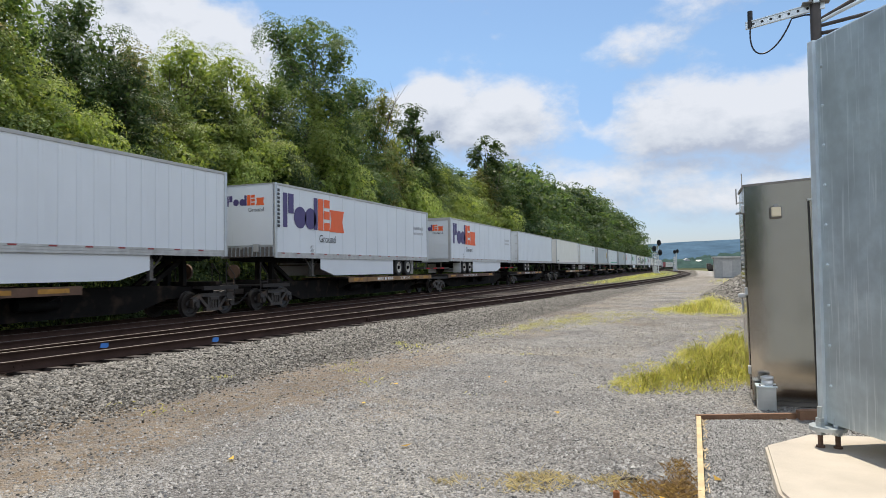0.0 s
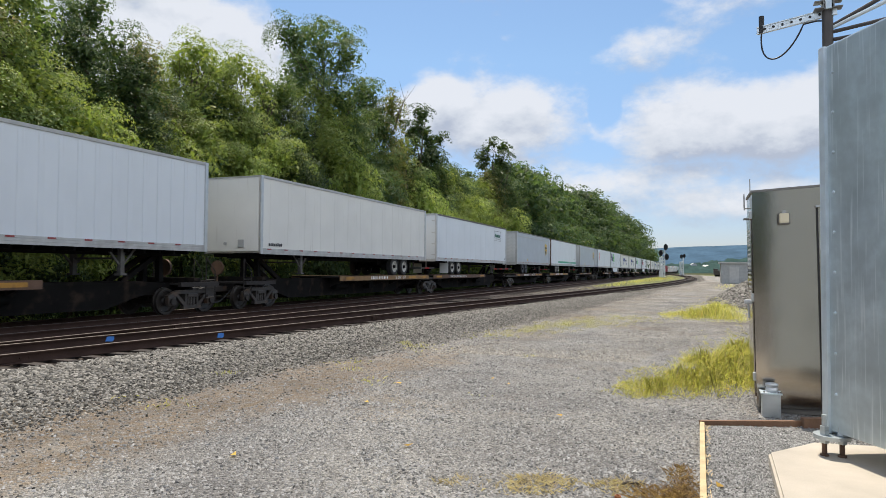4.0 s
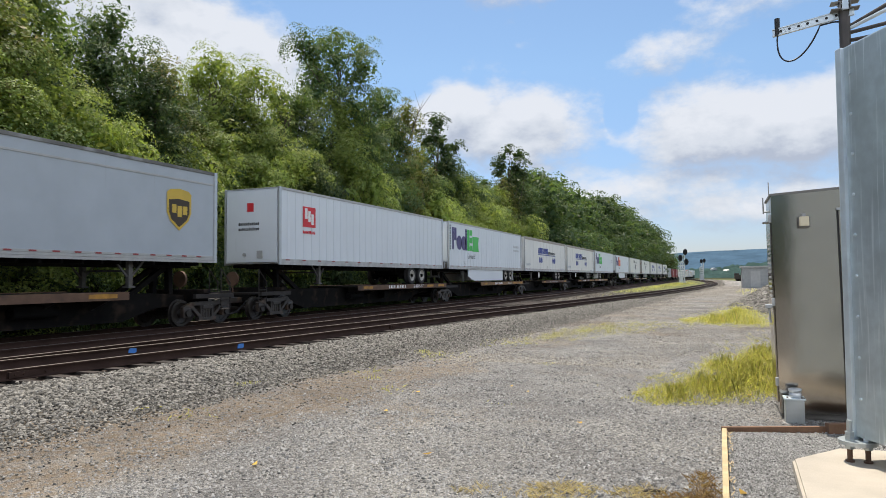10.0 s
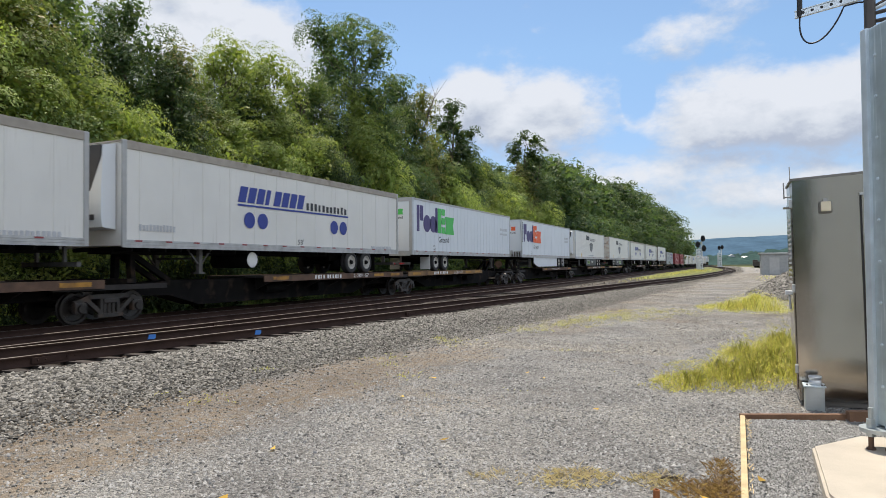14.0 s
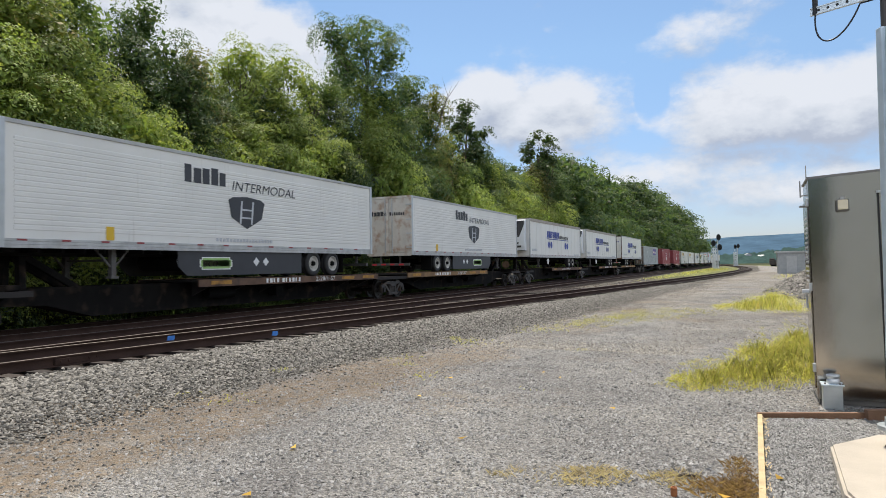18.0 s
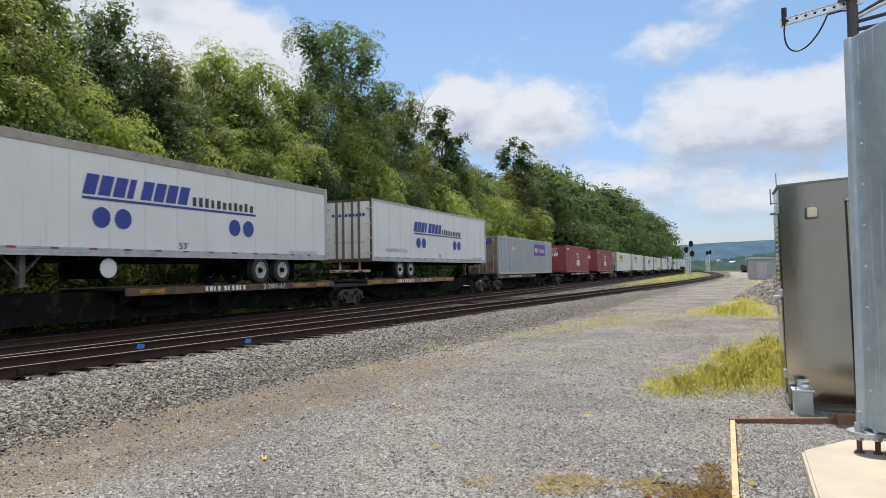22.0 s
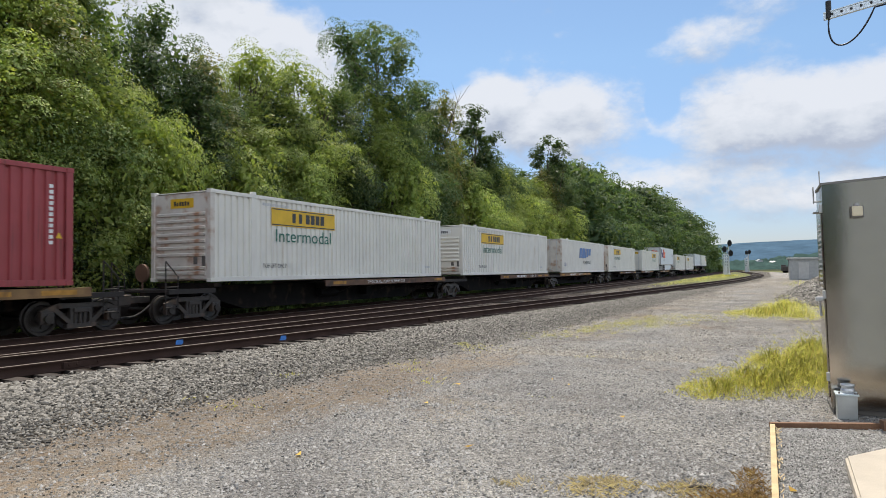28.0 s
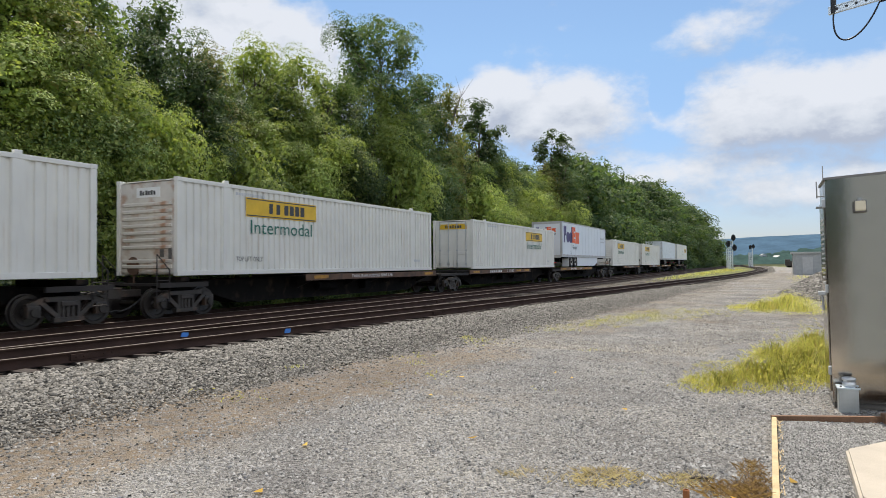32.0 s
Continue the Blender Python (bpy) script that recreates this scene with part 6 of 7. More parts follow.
def tree_kind(seed, height, spread, base, clumps, leaves, size, material, words, bare=0, upright=0.0, profile=None):
    """One tree: tapered trunk, limbs that carry the clumps, crown of leaves. Height about 1 unit = 1 m."""
    r = random.Random(seed)
    ob = root("tree", Matrix.Identity(4), words, "tree", "trees behind the line")
    bm = bmesh.new()
    bend = [(r.uniform(-.05, .05) * height * k, r.uniform(-.05, .05) * height * k) for k in (0, 0.3, 0.7, 1.0)]
    tr = [(bend[0][0], bend[0][1], -0.3), (bend[1][0], bend[1][1], height * 0.3), (bend[2][0], bend[2][1], height * 0.62), (bend[3][0] * 0.8, bend[3][1] * 0.8, height * 0.86)]
    w = 0.010 * height + 0.03
    limb(bm, tr, [w * 1.3, w, w * 0.6, w * 0.2])
    cs, rs = [], []
    for k in range(clumps):
        z = base + (1 - base) * ((k + r.random()) / clumps)
        shape = math.sin(math.pi * min(max((z - base) / (1 - base), 0) * 0.86 + 0.12, 1)) ** (0.7 + upright)
        if profile:
            shape = float(np.interp(z, *profile))
        a = r.uniform(0, 6.283)
        q = spread * shape * r.uniform(0.45, 1.0)
        i = min(int(z / 0.34), 2)
        f = min(z / 0.9, 1)
        axis = Vector((np.interp(z, [0, .3, .62, .9], [t[0] for t in tr]), np.interp(z, [0, .3, .62, .9], [t[1] for t in tr]), 0))
        c = Vector((axis.x + q * math.cos(a), axis.y + q * math.sin(a), z * height))
        cr = (0.25 + 0.75 * min(spread, 2.6)) * r.uniform(0.42, 0.80) * (1.15 - 0.4 * z)
        cs.append(tuple(c - Vector((0, 0, cr * 0.5))))
        rs.append(cr)
        z0 = max(0.12, z - r.uniform(0.12, 0.3))
        s = Vector((np.interp(z0, [0, .3, .62, .9], [t[0] for t in tr]), np.interp(z0, [0, .3, .62, .9], [t[1] for t in tr]), z0 * height))
        m = (s + c) / 2 + Vector((r.uniform(-.3, .3), r.uniform(-.3, .3), 0.1 * height * r.random() * 0.3))
        limb(bm, [s, m, c - Vector((0, 0, cr * 0.7))], [w * 0.30 * (1.2 - z0), w * 0.16, w * 0.05], 5)
    for k in range(bare):
        a = r.uniform(0, 6.283)
        s = Vector(tr[2])
        e = s + Vector((math.cos(a) * spread * 0.9, math.sin(a) * spread * 0.9, height * r.uniform(0.2, 0.42)))
        m = (s + e) / 2 + Vector((r.uniform(-.4, .4), r.uniform(-.4, .4), 0.3))
        limb(bm, [s, m, e], [w * 0.35, w * 0.2, w * 0.04], 5)
        for j in range(3):
            e2 = m.lerp(e, 0.3 + 0.2 * j) + Vector((r.uniform(-.8, .8), r.uniform(-.8, .8), r.uniform(0.4, 1.2)))
            limb(bm, [m.lerp(e, 0.3 + 0.2 * j), e2], [w * 0.12, w * 0.03], 4)
    part("trunk", bm, BARK, ob)
    cr = new("crown", leaf_mesh("crown", cs, rs, leaves, size, material, seed))
    cr.parent = ob
    return ob


KINDS = [
    tree_kind(11, 10.0, 2.2, 0.04, 44, 52000, 0.037, LEAF_A, "leafy tree with mid-green foliage in layered sprays"),
    tree_kind(12, 10.0, 2.1, 0.04, 44, 52000, 0.037, LEAF_B, "bushy tree with bright light-green foliage"),
    tree_kind(13, 10.0, 2.2, 0.04, 44, 52000, 0.037, LEAF_C, "dense tree with dark-green foliage"),
    tree_kind(14, 10.0, 1.75, 0.70, 17, 17000, 0.030, LEAF_C, "tall tree with a bare trunk and an open spreading crown", profile=([0.68, 0.74, 0.80, 0.88, 0.95, 1.0], [0.9, 1.15, 0.95, 0.95, 0.8, 0.45])),
    tree_kind(15, 10.0, 1.9, 0.10, 40, 24000, 0.048, LEAF_D, "olive-tinged tree with browning leaves and bare twigs", bare=4),
    tree_kind(16, 10.0, 1.25, 0.06, 36, 20000, 0.046, LEAF_C, "narrow vine-covered tree with a ragged top", profile=([0, 0.3, 0.6, 0.7, 0.85, 0.95, 1.0], [1.3, 1.2, 0.6, 0.55, 0.95, 0.8, 0.3])),
    tree_kind(17, 5.0, 2.0, 0.0, 30, 17000, 0.050, LEAF_C, "dense green shrub at the wood's edge"),
    tree_kind(18, 5.0, 1.9, 0.40, 26, 15000, 0.048, LEAF_B, "light-green shrub at the wood's edge"),
    tree_kind(19, 10.0, 4.2, 0.06, 70, 13000, 0.11, LEAF_A, "distant leafy tree with mid-green foliage"),
    tree_kind(20, 10.0, 3.8, 0.06, 70, 13000, 0.11, LEAF_C, "distant leafy tree with dark-green foliage"),
    tree_kind(22, 5.0, 3.4, 0.0, 44, 6000, 0.13, LEAF_C, "distant green shrub at the wood's edge"),
]
FAR = {0: 9, 1: 8, 2: 9, 3: 9, 4: 9, 5: 9, 6: 10, 7: 10}


def plant(k, x, y, height, wide=1.0, turn=0.0):
    if y > 88 or x < -28 or y < -20:
        k = FAR[k]
    base = 5.0 if k in (6, 7, 10) else 10.0
    s = height / base
    m = Matrix.Translation((x, y, land(x, y) - 0.15)) @ Matrix.Rotation(turn, 4, "Z") @ Matrix.Diagonal((s * wide, s * wide, s, 1))
    return copy_thing(KINDS[k], m)


def make_woods():
    r = random.Random(21)
    # the edge of the wood: its leading trees, then fill and shrubs
    lead = [(2, -24.6, 10.0, 14.5, 1.1), (1, -24.4, 12.4, 14.0, 1.1), (4, -25.2, 14.0, 15.4, 1.1), (1, -24.6, 15.4, 14.2, 1.0), (0, -25.0, 17.4, 14.6, 1.0), (2, -25.8, 19.4, 12.0, 1.0), (2, -25.2, 21.5, 14.0, 0.95), (2, -25.0, 23.4, 12.0, 1.0),
            (4, -25.2, 25.0, 12.8, 1.0), (1, -24.6, 27.8, 14.2, 1.0), (2, -25.6, 29.6, 12.8, 1.0), (1, -24.8, 31.2, 14.4, 1.0), (0, -24.8, 33.6, 13.8, 0.95), (2, -24.8, 36.0, 13.8, 0.95), (1, -24.6, 38.6, 14.8, 1.0), (3, -25.5, 41.4, 20.6, 1.0),
            (2, -25.0, 43.6, 15.2, 1.0), (0, -24.6, 46.2, 14.4, 1.0), (2, -25.2, 48.6, 17.0, 0.75), (4, -25.0, 51.4, 16.8, 0.85), (0, -24.6, 54.4, 13.6, 1.0), (5, -25.0, 58.0, 17.4, 1.05), (2, -24.6, 60.6, 14.6, 0.95), (1, -24.2, 63.0, 12.6, 1.0),
            (2, -24.5, 65.6, 13.0, 1.0), (1, -23.5, 68.6, 11.6, 1.1), (0, -24.4, 71.6, 12.2, 1.1), (1, -24.0, 75.0, 12.6, 1.0), (4, -24.4, 77.8, 14.0, 0.9), (5, -24.8, 81.0, 18.6, 1.15), (2, -24.6, 83.4, 15.4, 1.0), (2, -25.0, 86.6, 16.4, 1.2),
            (0, -25.0, 93.0, 17.6, 1.0), (4, -25.0, 101.0, 18.2, 1.0), (0, -24.6, 109.0, 18.8, 1.0), (2, -24.6, 117.0, 17.6, 1.0), (0, -24.6, 128.0, 17.6, 1.05), (4, -24.6, 140.0, 19.2, 1.05), (0, -24.6, 153.0, 20.4, 1.1), (4, -24.6, 168.0, 20.6, 1.1),
            (0, -24.6, 184.0, 20.6, 1.15), (2, -24.6, 200.0, 20.6, 1.2), (0, -24.6, 220.0, 20.2, 1.3), (4, -24.6, 242.0, 20.0, 1.3), (0, -24.6, 266.0, 19.0, 1.3), (2, -24.2, 288.0, 16.0, 1.3), (1, -21.0, 312.0, 10.0, 1.3), (0, -24.0, 2.0, 14.0, 1.0), (2, -24, -4, 14, 1.0), (0, -25, -10, 14, 1.0)]
    for k, x, y, hgt, wd in lead:
        hgt *= 1.015 if y < 22 else 1.0
        plant(k, x, y, hgt, wd, r.uniform(0, 6.28))
    for y in np.arange(-10, 90, 2.7):
        plant(r.choice((0, 2, 2, 1, 0)), -27.2 + r.uniform(-0.6, 0.6), y + r.uniform(-0.8, 0.8), (10.8 if y < 60 else 12.6) * r.uniform(0.85, 1.05), 1.2, r.uniform(0, 6.28))
    for y in np.arange(-12, 250, 5.5):
        k = r.choice((0, 2, 2, 1, 0))
        plant(k, -30.5 + r.uniform(-1.5, 1.5), y + r.uniform(-2, 2), (10.5 if y < 60 else 14.0) * r.uniform(0.85, 1.05), 1.0 if y < 100 else 1.3, r.uniform(0, 6.28))
    y = -8.0
    while y < 300:
        k = 6
        plant(k, -23.4 + r.uniform(-0.5, 0.2), y, r.uniform(3.6, 6.4) * (1.0 if y < 90 else 1.35), r.uniform(0.85, 1.15), r.uniform(0, 6.28))
        y += r.uniform(1.8, 3.0) * (1.0 if y < 90 else 2.3)
    # bright front trees seen over the train
    for k, x, yy, hgt, wd in ((7, -22.9, 12.8, 7.4, .8), (7, -22.9, 16.6, 6.2, .9), (7, -23.0, 19.0, 8.7, .65), (7, -23.2, 20.6, 8.9, .6), (7, -23.0, 23.3, 8.5, .75), (6, -23.2, 26.0, 8.0, .7), (7, -23.2, 30.0, 9.0, .7), (6, -23.4, 35.0, 9.4, .7), (7, -23.4, 40.0, 10.5, .7),
                             (6, -23.2, 46.0, 9.4, .7), (7, -23.2, 53.0, 9.5, .8), (7, -23.2, 57.0, 9.0, .8), (7, -23.2, 63.0, 10.0, .8), (7, -23.2, 68.0, 10.0, .8), (7, -23.2, 72.0, 10.0, .8), (7, -23.2, 79.0, 10.0, .9)):
        plant(k, x, yy, hgt, wd, r.uniform(0, 6.28))
    plant(1, 8.2, 21.0, 10.2, 1.5, 1.0)
    # a row of trees closes the lot behind, mirrored in the steel cabinets
    for x in range(-24, 60, 6):
        plant(0 if x % 4 else 2, -28.5 if x < -20 else x + r.uniform(-1, 1), -46 + r.uniform(-3, 3), r.uniform(10, 13), 1.1, r.uniform(0, 6.28))


make_woods()
for k in KINDS:
    for o in list(k.children) + [k]:
        bpy.data.objects.remove(o)


# ---- grass and weeds ----
def blades(name, spots, count, height, material, label, seed, wide=1.0, sprig=0.0):
    """Grass: thin bent blades round each spot (x, y, radius x, radius y, height factor)."""
    r = np.random.default_rng(seed)
    sp = np.array(spots)
    area = sp[:, 2] * sp[:, 3]
    # single blades, lower towards the rim of the patch, thick and thin places
    pick = r.choice(len(sp), count, p=area / area.sum())
    a, q = r.random(count) * 6.283, r.random(count) ** 0.7 * 1.3
    x, y = sp[pick, 0] + np.cos(a) * q * sp[pick, 2], sp[pick, 1] + np.sin(a) * q * sp[pick, 3]
    thick = np.array([noise.noise(Vector((i * 2.3, j * 1.7, seed))) for i, j in zip(x, y)])
    keep = r.random(count) < np.clip(0.55 + 1.3 * thick, 0.06, 1.0)
    pick, q, x, y, thick = pick[keep], q[keep], x[keep], y[keep], thick[keep]
    count = len(x)
    z = np.array([land(i, j) for i, j in zip(x, y)])
    h = height * sp[pick, 4] * np.clip(1.1 - 0.6 * q ** 2, 0.12, 2) * (0.25 + 0.9 * r.random(count)) * (0.8 + 0.7 * thick)
    # part of the blades are leaflets carried up on the stems
    up = r.random(count) < sprig
    z = z + np.where(up, h * (0.1 + 0.85 * r.random(count)), 0.0)
    h = np.where(up, 0.015 + 0.035 * r.random(count), h * (0.55 if sprig else 1.0))
    d = r.random(count) * 6.283
    w = (0.0016 + 0.0024 * r.random(count)) * wide * np.where(up, 1.1, 0.6)
    side = np.stack([-np.sin(d), np.cos(d), 0 * d], -1) * w[:, None]
    lean = np.stack([np.cos(d), np.sin(d), 0 * d], -1) * (h * np.where(up, 0.6 + 1.6 * r.random(count), 0.04 + 0.34 * r.random(count)))[:, None]
    b = np.stack([x, y, z - 0.01], -1)
    m = b + lean * 0.35 + np.array([0, 0, 1]) * (h * 0.6)[:, None]
    t = b + lean + np.array([0, 0, 1]) * h[:, None]
    v = np.stack([b - side, b + side, m + side * 0.7, t, m - side * 0.7], 1)
    i = np.arange(count)[:, None] * 5
    ob = new(name, fast_mesh(name, v.reshape(-1, 3), i + np.array([[0, 1, 2, 3, 4]]), material))
    return tagged(ob, label, "grass", kind="stuff")


blades("grass_patch", [(0.05, 10.2, 0.55, 0.9, 1.0), (0.5, 11.3, 0.45, 1.3, 1.1), (-0.5, 9.5, 0.45, 0.6, 0.7), (-0.9, 9.0, 0.25, 0.3, 0.4), (0.3, 12.4, 0.5, 0.9, 1.0), (-0.75, 10.9, 0.25, 0.25, 0.3), (0.75, 13.2, 0.4, 1.4, 1.15)], 32000, 0.54, GRASS,
       "bright yellow-green weeds growing through the gravel", 3, 0.85, 0.42)
blades("grass_patch", [(-0.3, 25.0, 0.8, 1.5, 1.0), (0.4, 25.5, 0.9, 2.4, 1.2), (1.0, 24.0, 0.5, 1.3, 0.8), (-0.9, 25.6, 0.5, 0.8, 0.5), (0.8, 30.0, 0.8, 3.0, 0.9)], 16000, 0.50, GRASS, "tall yellow-green grass beside the rock pile", 4, 1.8, 0.45)
blades("low_grass", [(-4.2, 17.0, 0.8, 1.4, 1.0), (-3.7, 18.8, 0.8, 1.8, 1.3), (-3.3, 21.0, 0.7, 1.8, 1.4), (-4.8, 15.5, 0.5, 0.8, 0.6), (-2.9, 20.0, 0.9, 1.2, 0.5), (-2.2, 22.5, 1.2, 1.6, 0.5), (-5.5, 10.0, 0.35, 0.35, 0.6), (-4.3, 8.4, 0.3, 0.3, 0.5), (-6.0, 6.1, 0.5, 0.3, 0.4),
                     (-2.6, 8.0, 0.2, 0.2, 0.4), (-5.2, 12.6, 0.4, 0.6, 0.5)], 5500, 0.13, GRASS, "thin low weeds in the gravel", 5, 1.5, 0.6)
blades("verge_grass", [(-9.5, 78.0, 1.2, 16.0, 1.0), (-9.0, 110.0, 2.4, 26.0, 1.2), (-8.0, 150.0, 3.0, 30.0, 1.6), (3.0, 70.0, 1.5, 14.0, 1.0)], 6500, 0.32, GRASS, "sunlit yellow-green grass between the tracks", 6, 5.0)
blades("dry_grass", [(-0.13, 5.2, 0.10, 0.5, 1.0), (-0.16, 4.85, 0.14, 0.3, 1.0), (-0.3, 5.0, 0.15, 0.2, 0.5)], 2600, 0.05, DRYGRASS, "dead brown grass along the timber edging", 7, 1.2, 0.7)
blades("straw_litter", [(-1.3, 4.9, 0.34, 0.18, 0.4), (-1.05, 5.08, 0.18, 0.12, 0.4), (-1.55, 4.72, 0.25, 0.14, 0.4), (-0.62, 5.05, 0.12, 0.14, 0.5), (-0.5, 5.2, 0.1, 0.1, 0.5)], 1500, 0.05, STRAW, "flattened pale straw on the gravel", 8, 1.0, 0.95)
stub = root("pipe_stub", pose(-0.525, 4.73, 0), "short rusty orange pipe stub standing in the gravel", "pipe")
bm = bmesh.new()
lathe(bm, [(-0.05, 0.022), (0.055, 0.022), (0.06, 0.018), (0.06, 0.014), (-0.05, 0.014)], "z", 16)
part("pipe_wall", bm, ORANGE_RUST, stub)
stick = root("stick", pose(-0.47, 5.16, 0.012, 0, 0, 25), "small broken dark stick lying on gravel", "stick")
bm = bmesh.new()
limb(bm, [(-0.09, 0, 0.0), (-0.03, 0.01, 0.012), (0.03, -0.008, 0.01), (0.1, 0.012, 0.0)], [0.008, 0.011, 0.010, 0.005], 7)
part("bark_piece", bm, BARK, stick)
blades("undergrowth", [(-20.0, y, 0.7, 4.0, 1.0) for y in range(-4, 120, 7)], 16000, 0.42, LEAF_C, "weeds along the far side of the line", 9, 2.0)
blades("scattered_weeds", [(-5.2, 9.3, 0.3, 0.25, 1.0), (-4.6, 7.6, 0.14, 0.1, 1.0), (-3.4, 7.3, 0.15, 0.1, 1.0), (-6.6, 8.2, 0.4, 0.3, 0.8), (-3.0, 12.0, 0.25, 0.2, 0.8), (-1.6, 9.9, 0.12, 0.1, 1.2), (-5.8, 13.0, 0.5, 0.6, 0.8)], 1500, 0.09, GRASS, "sparse green weeds at the foot of the ballast", 10)


def fallen_leaves():
    r = np.random.default_rng(44)
    n = 14
    x, y = -4.5 + 5.0 * r.random(n), 3.4 + 7.0 * r.random(n)
    a, s = r.random(n) * 6.283, 0.03 + 0.03 * r.random(n)
    z = np.array([land(i, j) for i, j in zip(x, y)]) + 0.016
    c, q = np.stack([x, y, z], -1), np.stack([np.cos(a), np.sin(a), 0 * a], -1) * s[:, None]
    w = np.stack([-np.sin(a), np.cos(a), 0 * a], -1) * (s * 0.5)[:, None]
    up = np.array([0, 0, 0.012])
    v = np.stack([c - q + up, c + w - q * 0.2, c + q + up * 1.6, c - w - q * 0.2 + up * 0.4], 1)
    ob = new("fallen_leaves", fast_mesh("fallen_leaves", v.reshape(-1, 3), np.arange(n * 4).reshape(-1, 4), LEAF_FALLEN))
    tagged(ob, "dry yellow and brown leaves fallen on the gravel", "leaves", kind="stuff")


fallen_leaves()


def pile(rng, n):
    a, q = rng.random(n) * 6.283, np.sqrt(rng.random(n))
    x, y = 2.6 + np.cos(a) * q * 2.2, 37.0 + np.sin(a) * q * 7.0
    return np.stack([x, y, 1.25 * (1 - q) + 0.02], -1)


stones("rock_pile", 9000, pile, 0.14, STONE, "heap of pale grey ballast rock", RNG)
bm = bmesh.new()
lathe(bm, [(-0.1, 2.3), (0.05, 2.2), (0.6, 1.25), (1.15, 0.25), (1.2, 0.05)], "z", 32)
for v in bm.verts:
    v.co.y *= 3.1
ob = part("rock_heap_core", bm, GRAVEL, None, "packed inside of the rock heap", True)
ob.location = (2.6, 37.0, 0)
tagged(ob, category="rock pile")


# ---- signal cabinets beside the lot ----
def make_cabinet():
    ob = root("signal_cabinet", pose(0.61, 8.38, 0, 0, -0.9, 0), "tall brushed stainless-steel signal cabinet standing on gravel", "cabinet")
    bm = bmesh.new()
    prism(bm, [(0, 0.06), (1.35, 0.06), (1.35, 2.56), (0, 2.50)], "y", 0, 0.85)
    part("body", bm, STAINLESS, ob)
    bm = bmesh.new()
    prism(bm, [(-0.012, 2.50), (1.36, 2.56), (1.36, 2.585), (-0.012, 2.525)], "y", -0.012, 0.86)
    part("roof", bm, ROOFSTEEL, ob, "thin dull steel roof")
    bm = bmesh.new()
    box(bm, 0.02, 1.33, 0.02, 0.83, 0.0, 0.06)
    part("base_skirt", bm, DARKTRIM, ob)
    bm = bmesh.new()
    box(bm, 0.66, 1.30, -0.018, 0.0, 0.12, 2.30, 0.006)
    door = part("door", bm, STAINLESS, ob, "stainless cabinet door")
    bm = bmesh.new()
    box(bm, 0.645, 0.66, -0.02, 0.004, 0.12, 2.30)
    part("door_seal", bm, SIGNAL_BLACK, door)
    bm = bmesh.new()
    box(bm, 0.64, 1.0, -0.05, 0.0, 2.30, 2.325)
    part("drip_strip", bm, ALU, door)
    bm = bmesh.new()
    box(bm, 0.26, 0.38, -0.09, 0.0, 2.12, 2.25, 0.015)
    lamp = part("lamp_housing", bm, ROOFSTEEL, ob, "small steel lamp box with a cream cover")
    bm = bmesh.new()
    box(bm, 0.268, 0.366, -0.104, -0.088, 2.136, 2.244, 0.012)
    part("lamp_cover", bm, CREAMV, lamp, "cream lamp cover")
    bm = bmesh.new()
    box(bm, -0.016, 0.0, 0.10, 0.74, 0.16, 2.28, 0.005)
    side_door = part("side_door", bm, STAINLESS, ob, "stainless door on the cabinet's narrow side")
    bm = bmesh.new()
    box(bm, -0.10, -0.016, 0.06, 0.13, 1.22, 1.27, 0.012)
    rod(bm, (-0.06, 0.095, 1.22), (-0.05, 0.095, 1.06), 0.012)
    part("latch", bm, ALU, side_door, "bright latch handle")
    bm = bmesh.new()
    box(bm, -0.085, 0.0, 0.06, 0.20, 2.20, 2.215)
    part("drip_flap", bm, ROOFSTEEL, side_door)
    bm = bmesh.new()
    box(bm, 0.30, 0.34, -0.05, -0.01, 2.25, 2.28)
    part("lamp_cap", bm, GREYTRIM, lamp)
    for k in range(14):
        bm = bmesh.new()
        z = 1.35 + k * 0.055
        prism(bm, [(0.15, z), (0.55, z), (0.55, z + 0.02), (0.15, z + 0.02)], "x", -0.02, 0.0)
        part("vent_louvre", bm, GREYTRIM, ob)
    for z in (0.35, 1.25, 2.2):
        bm = bmesh.new()
        box(bm, -0.03, 0.0, 0.02, 0.1, z, z + 0.09, 0.005)
        part("hinge", bm, ALU, ob)
    bm = bmesh.new()
    rod(bm, (-0.01, 0.1, 2.5), (-0.01, 0.1, 2.67), 0.006)
    part("vent_pin", bm, GREYTRIM, ob)
    bm = bmesh.new()
    rod(bm, (-0.04, 0.7, 2.36), (-0.04, 0.7, 2.56), 0.008)
    rod(bm, (0, 0.7, 2.38), (-0.04, 0.7, 2.38), 0.008)
    part("vent_pin", bm, GREYTRIM, ob)
    j = root("junction_box", pose(0.64, 8.10, 0) @ Matrix.Diagonal((0.74, 0.74, 0.70, 1)), "small galvanised junction box with a round conduit cap on gravel", "junction box")
    bm = bmesh.new()
    box(bm, 0, 0.25, 0, 0.26, 0.0, 0.36, 0.012)
    part("box_body", bm, GALV, j)
    bm = bmesh.new()
    box(bm, -0.02, 0.27, -0.02, 0.28, 0.36, 0.385, 0.006)
    part("lid", bm, GALV_PALE, j)
    bm = bmesh.new()
    lathe(bm, [(0.38, 0.085), (0.44, 0.085), (0.445, 0.075), (0.475, 0.075), (0.48, 0.09), (0.515, 0.09), (0.525, 0.06), (0.53, 0.02)], "z", 20, (0.14, 0.13, 0))
    part("conduit_cap", bm, ALU, j, "turned aluminium conduit cap", True)
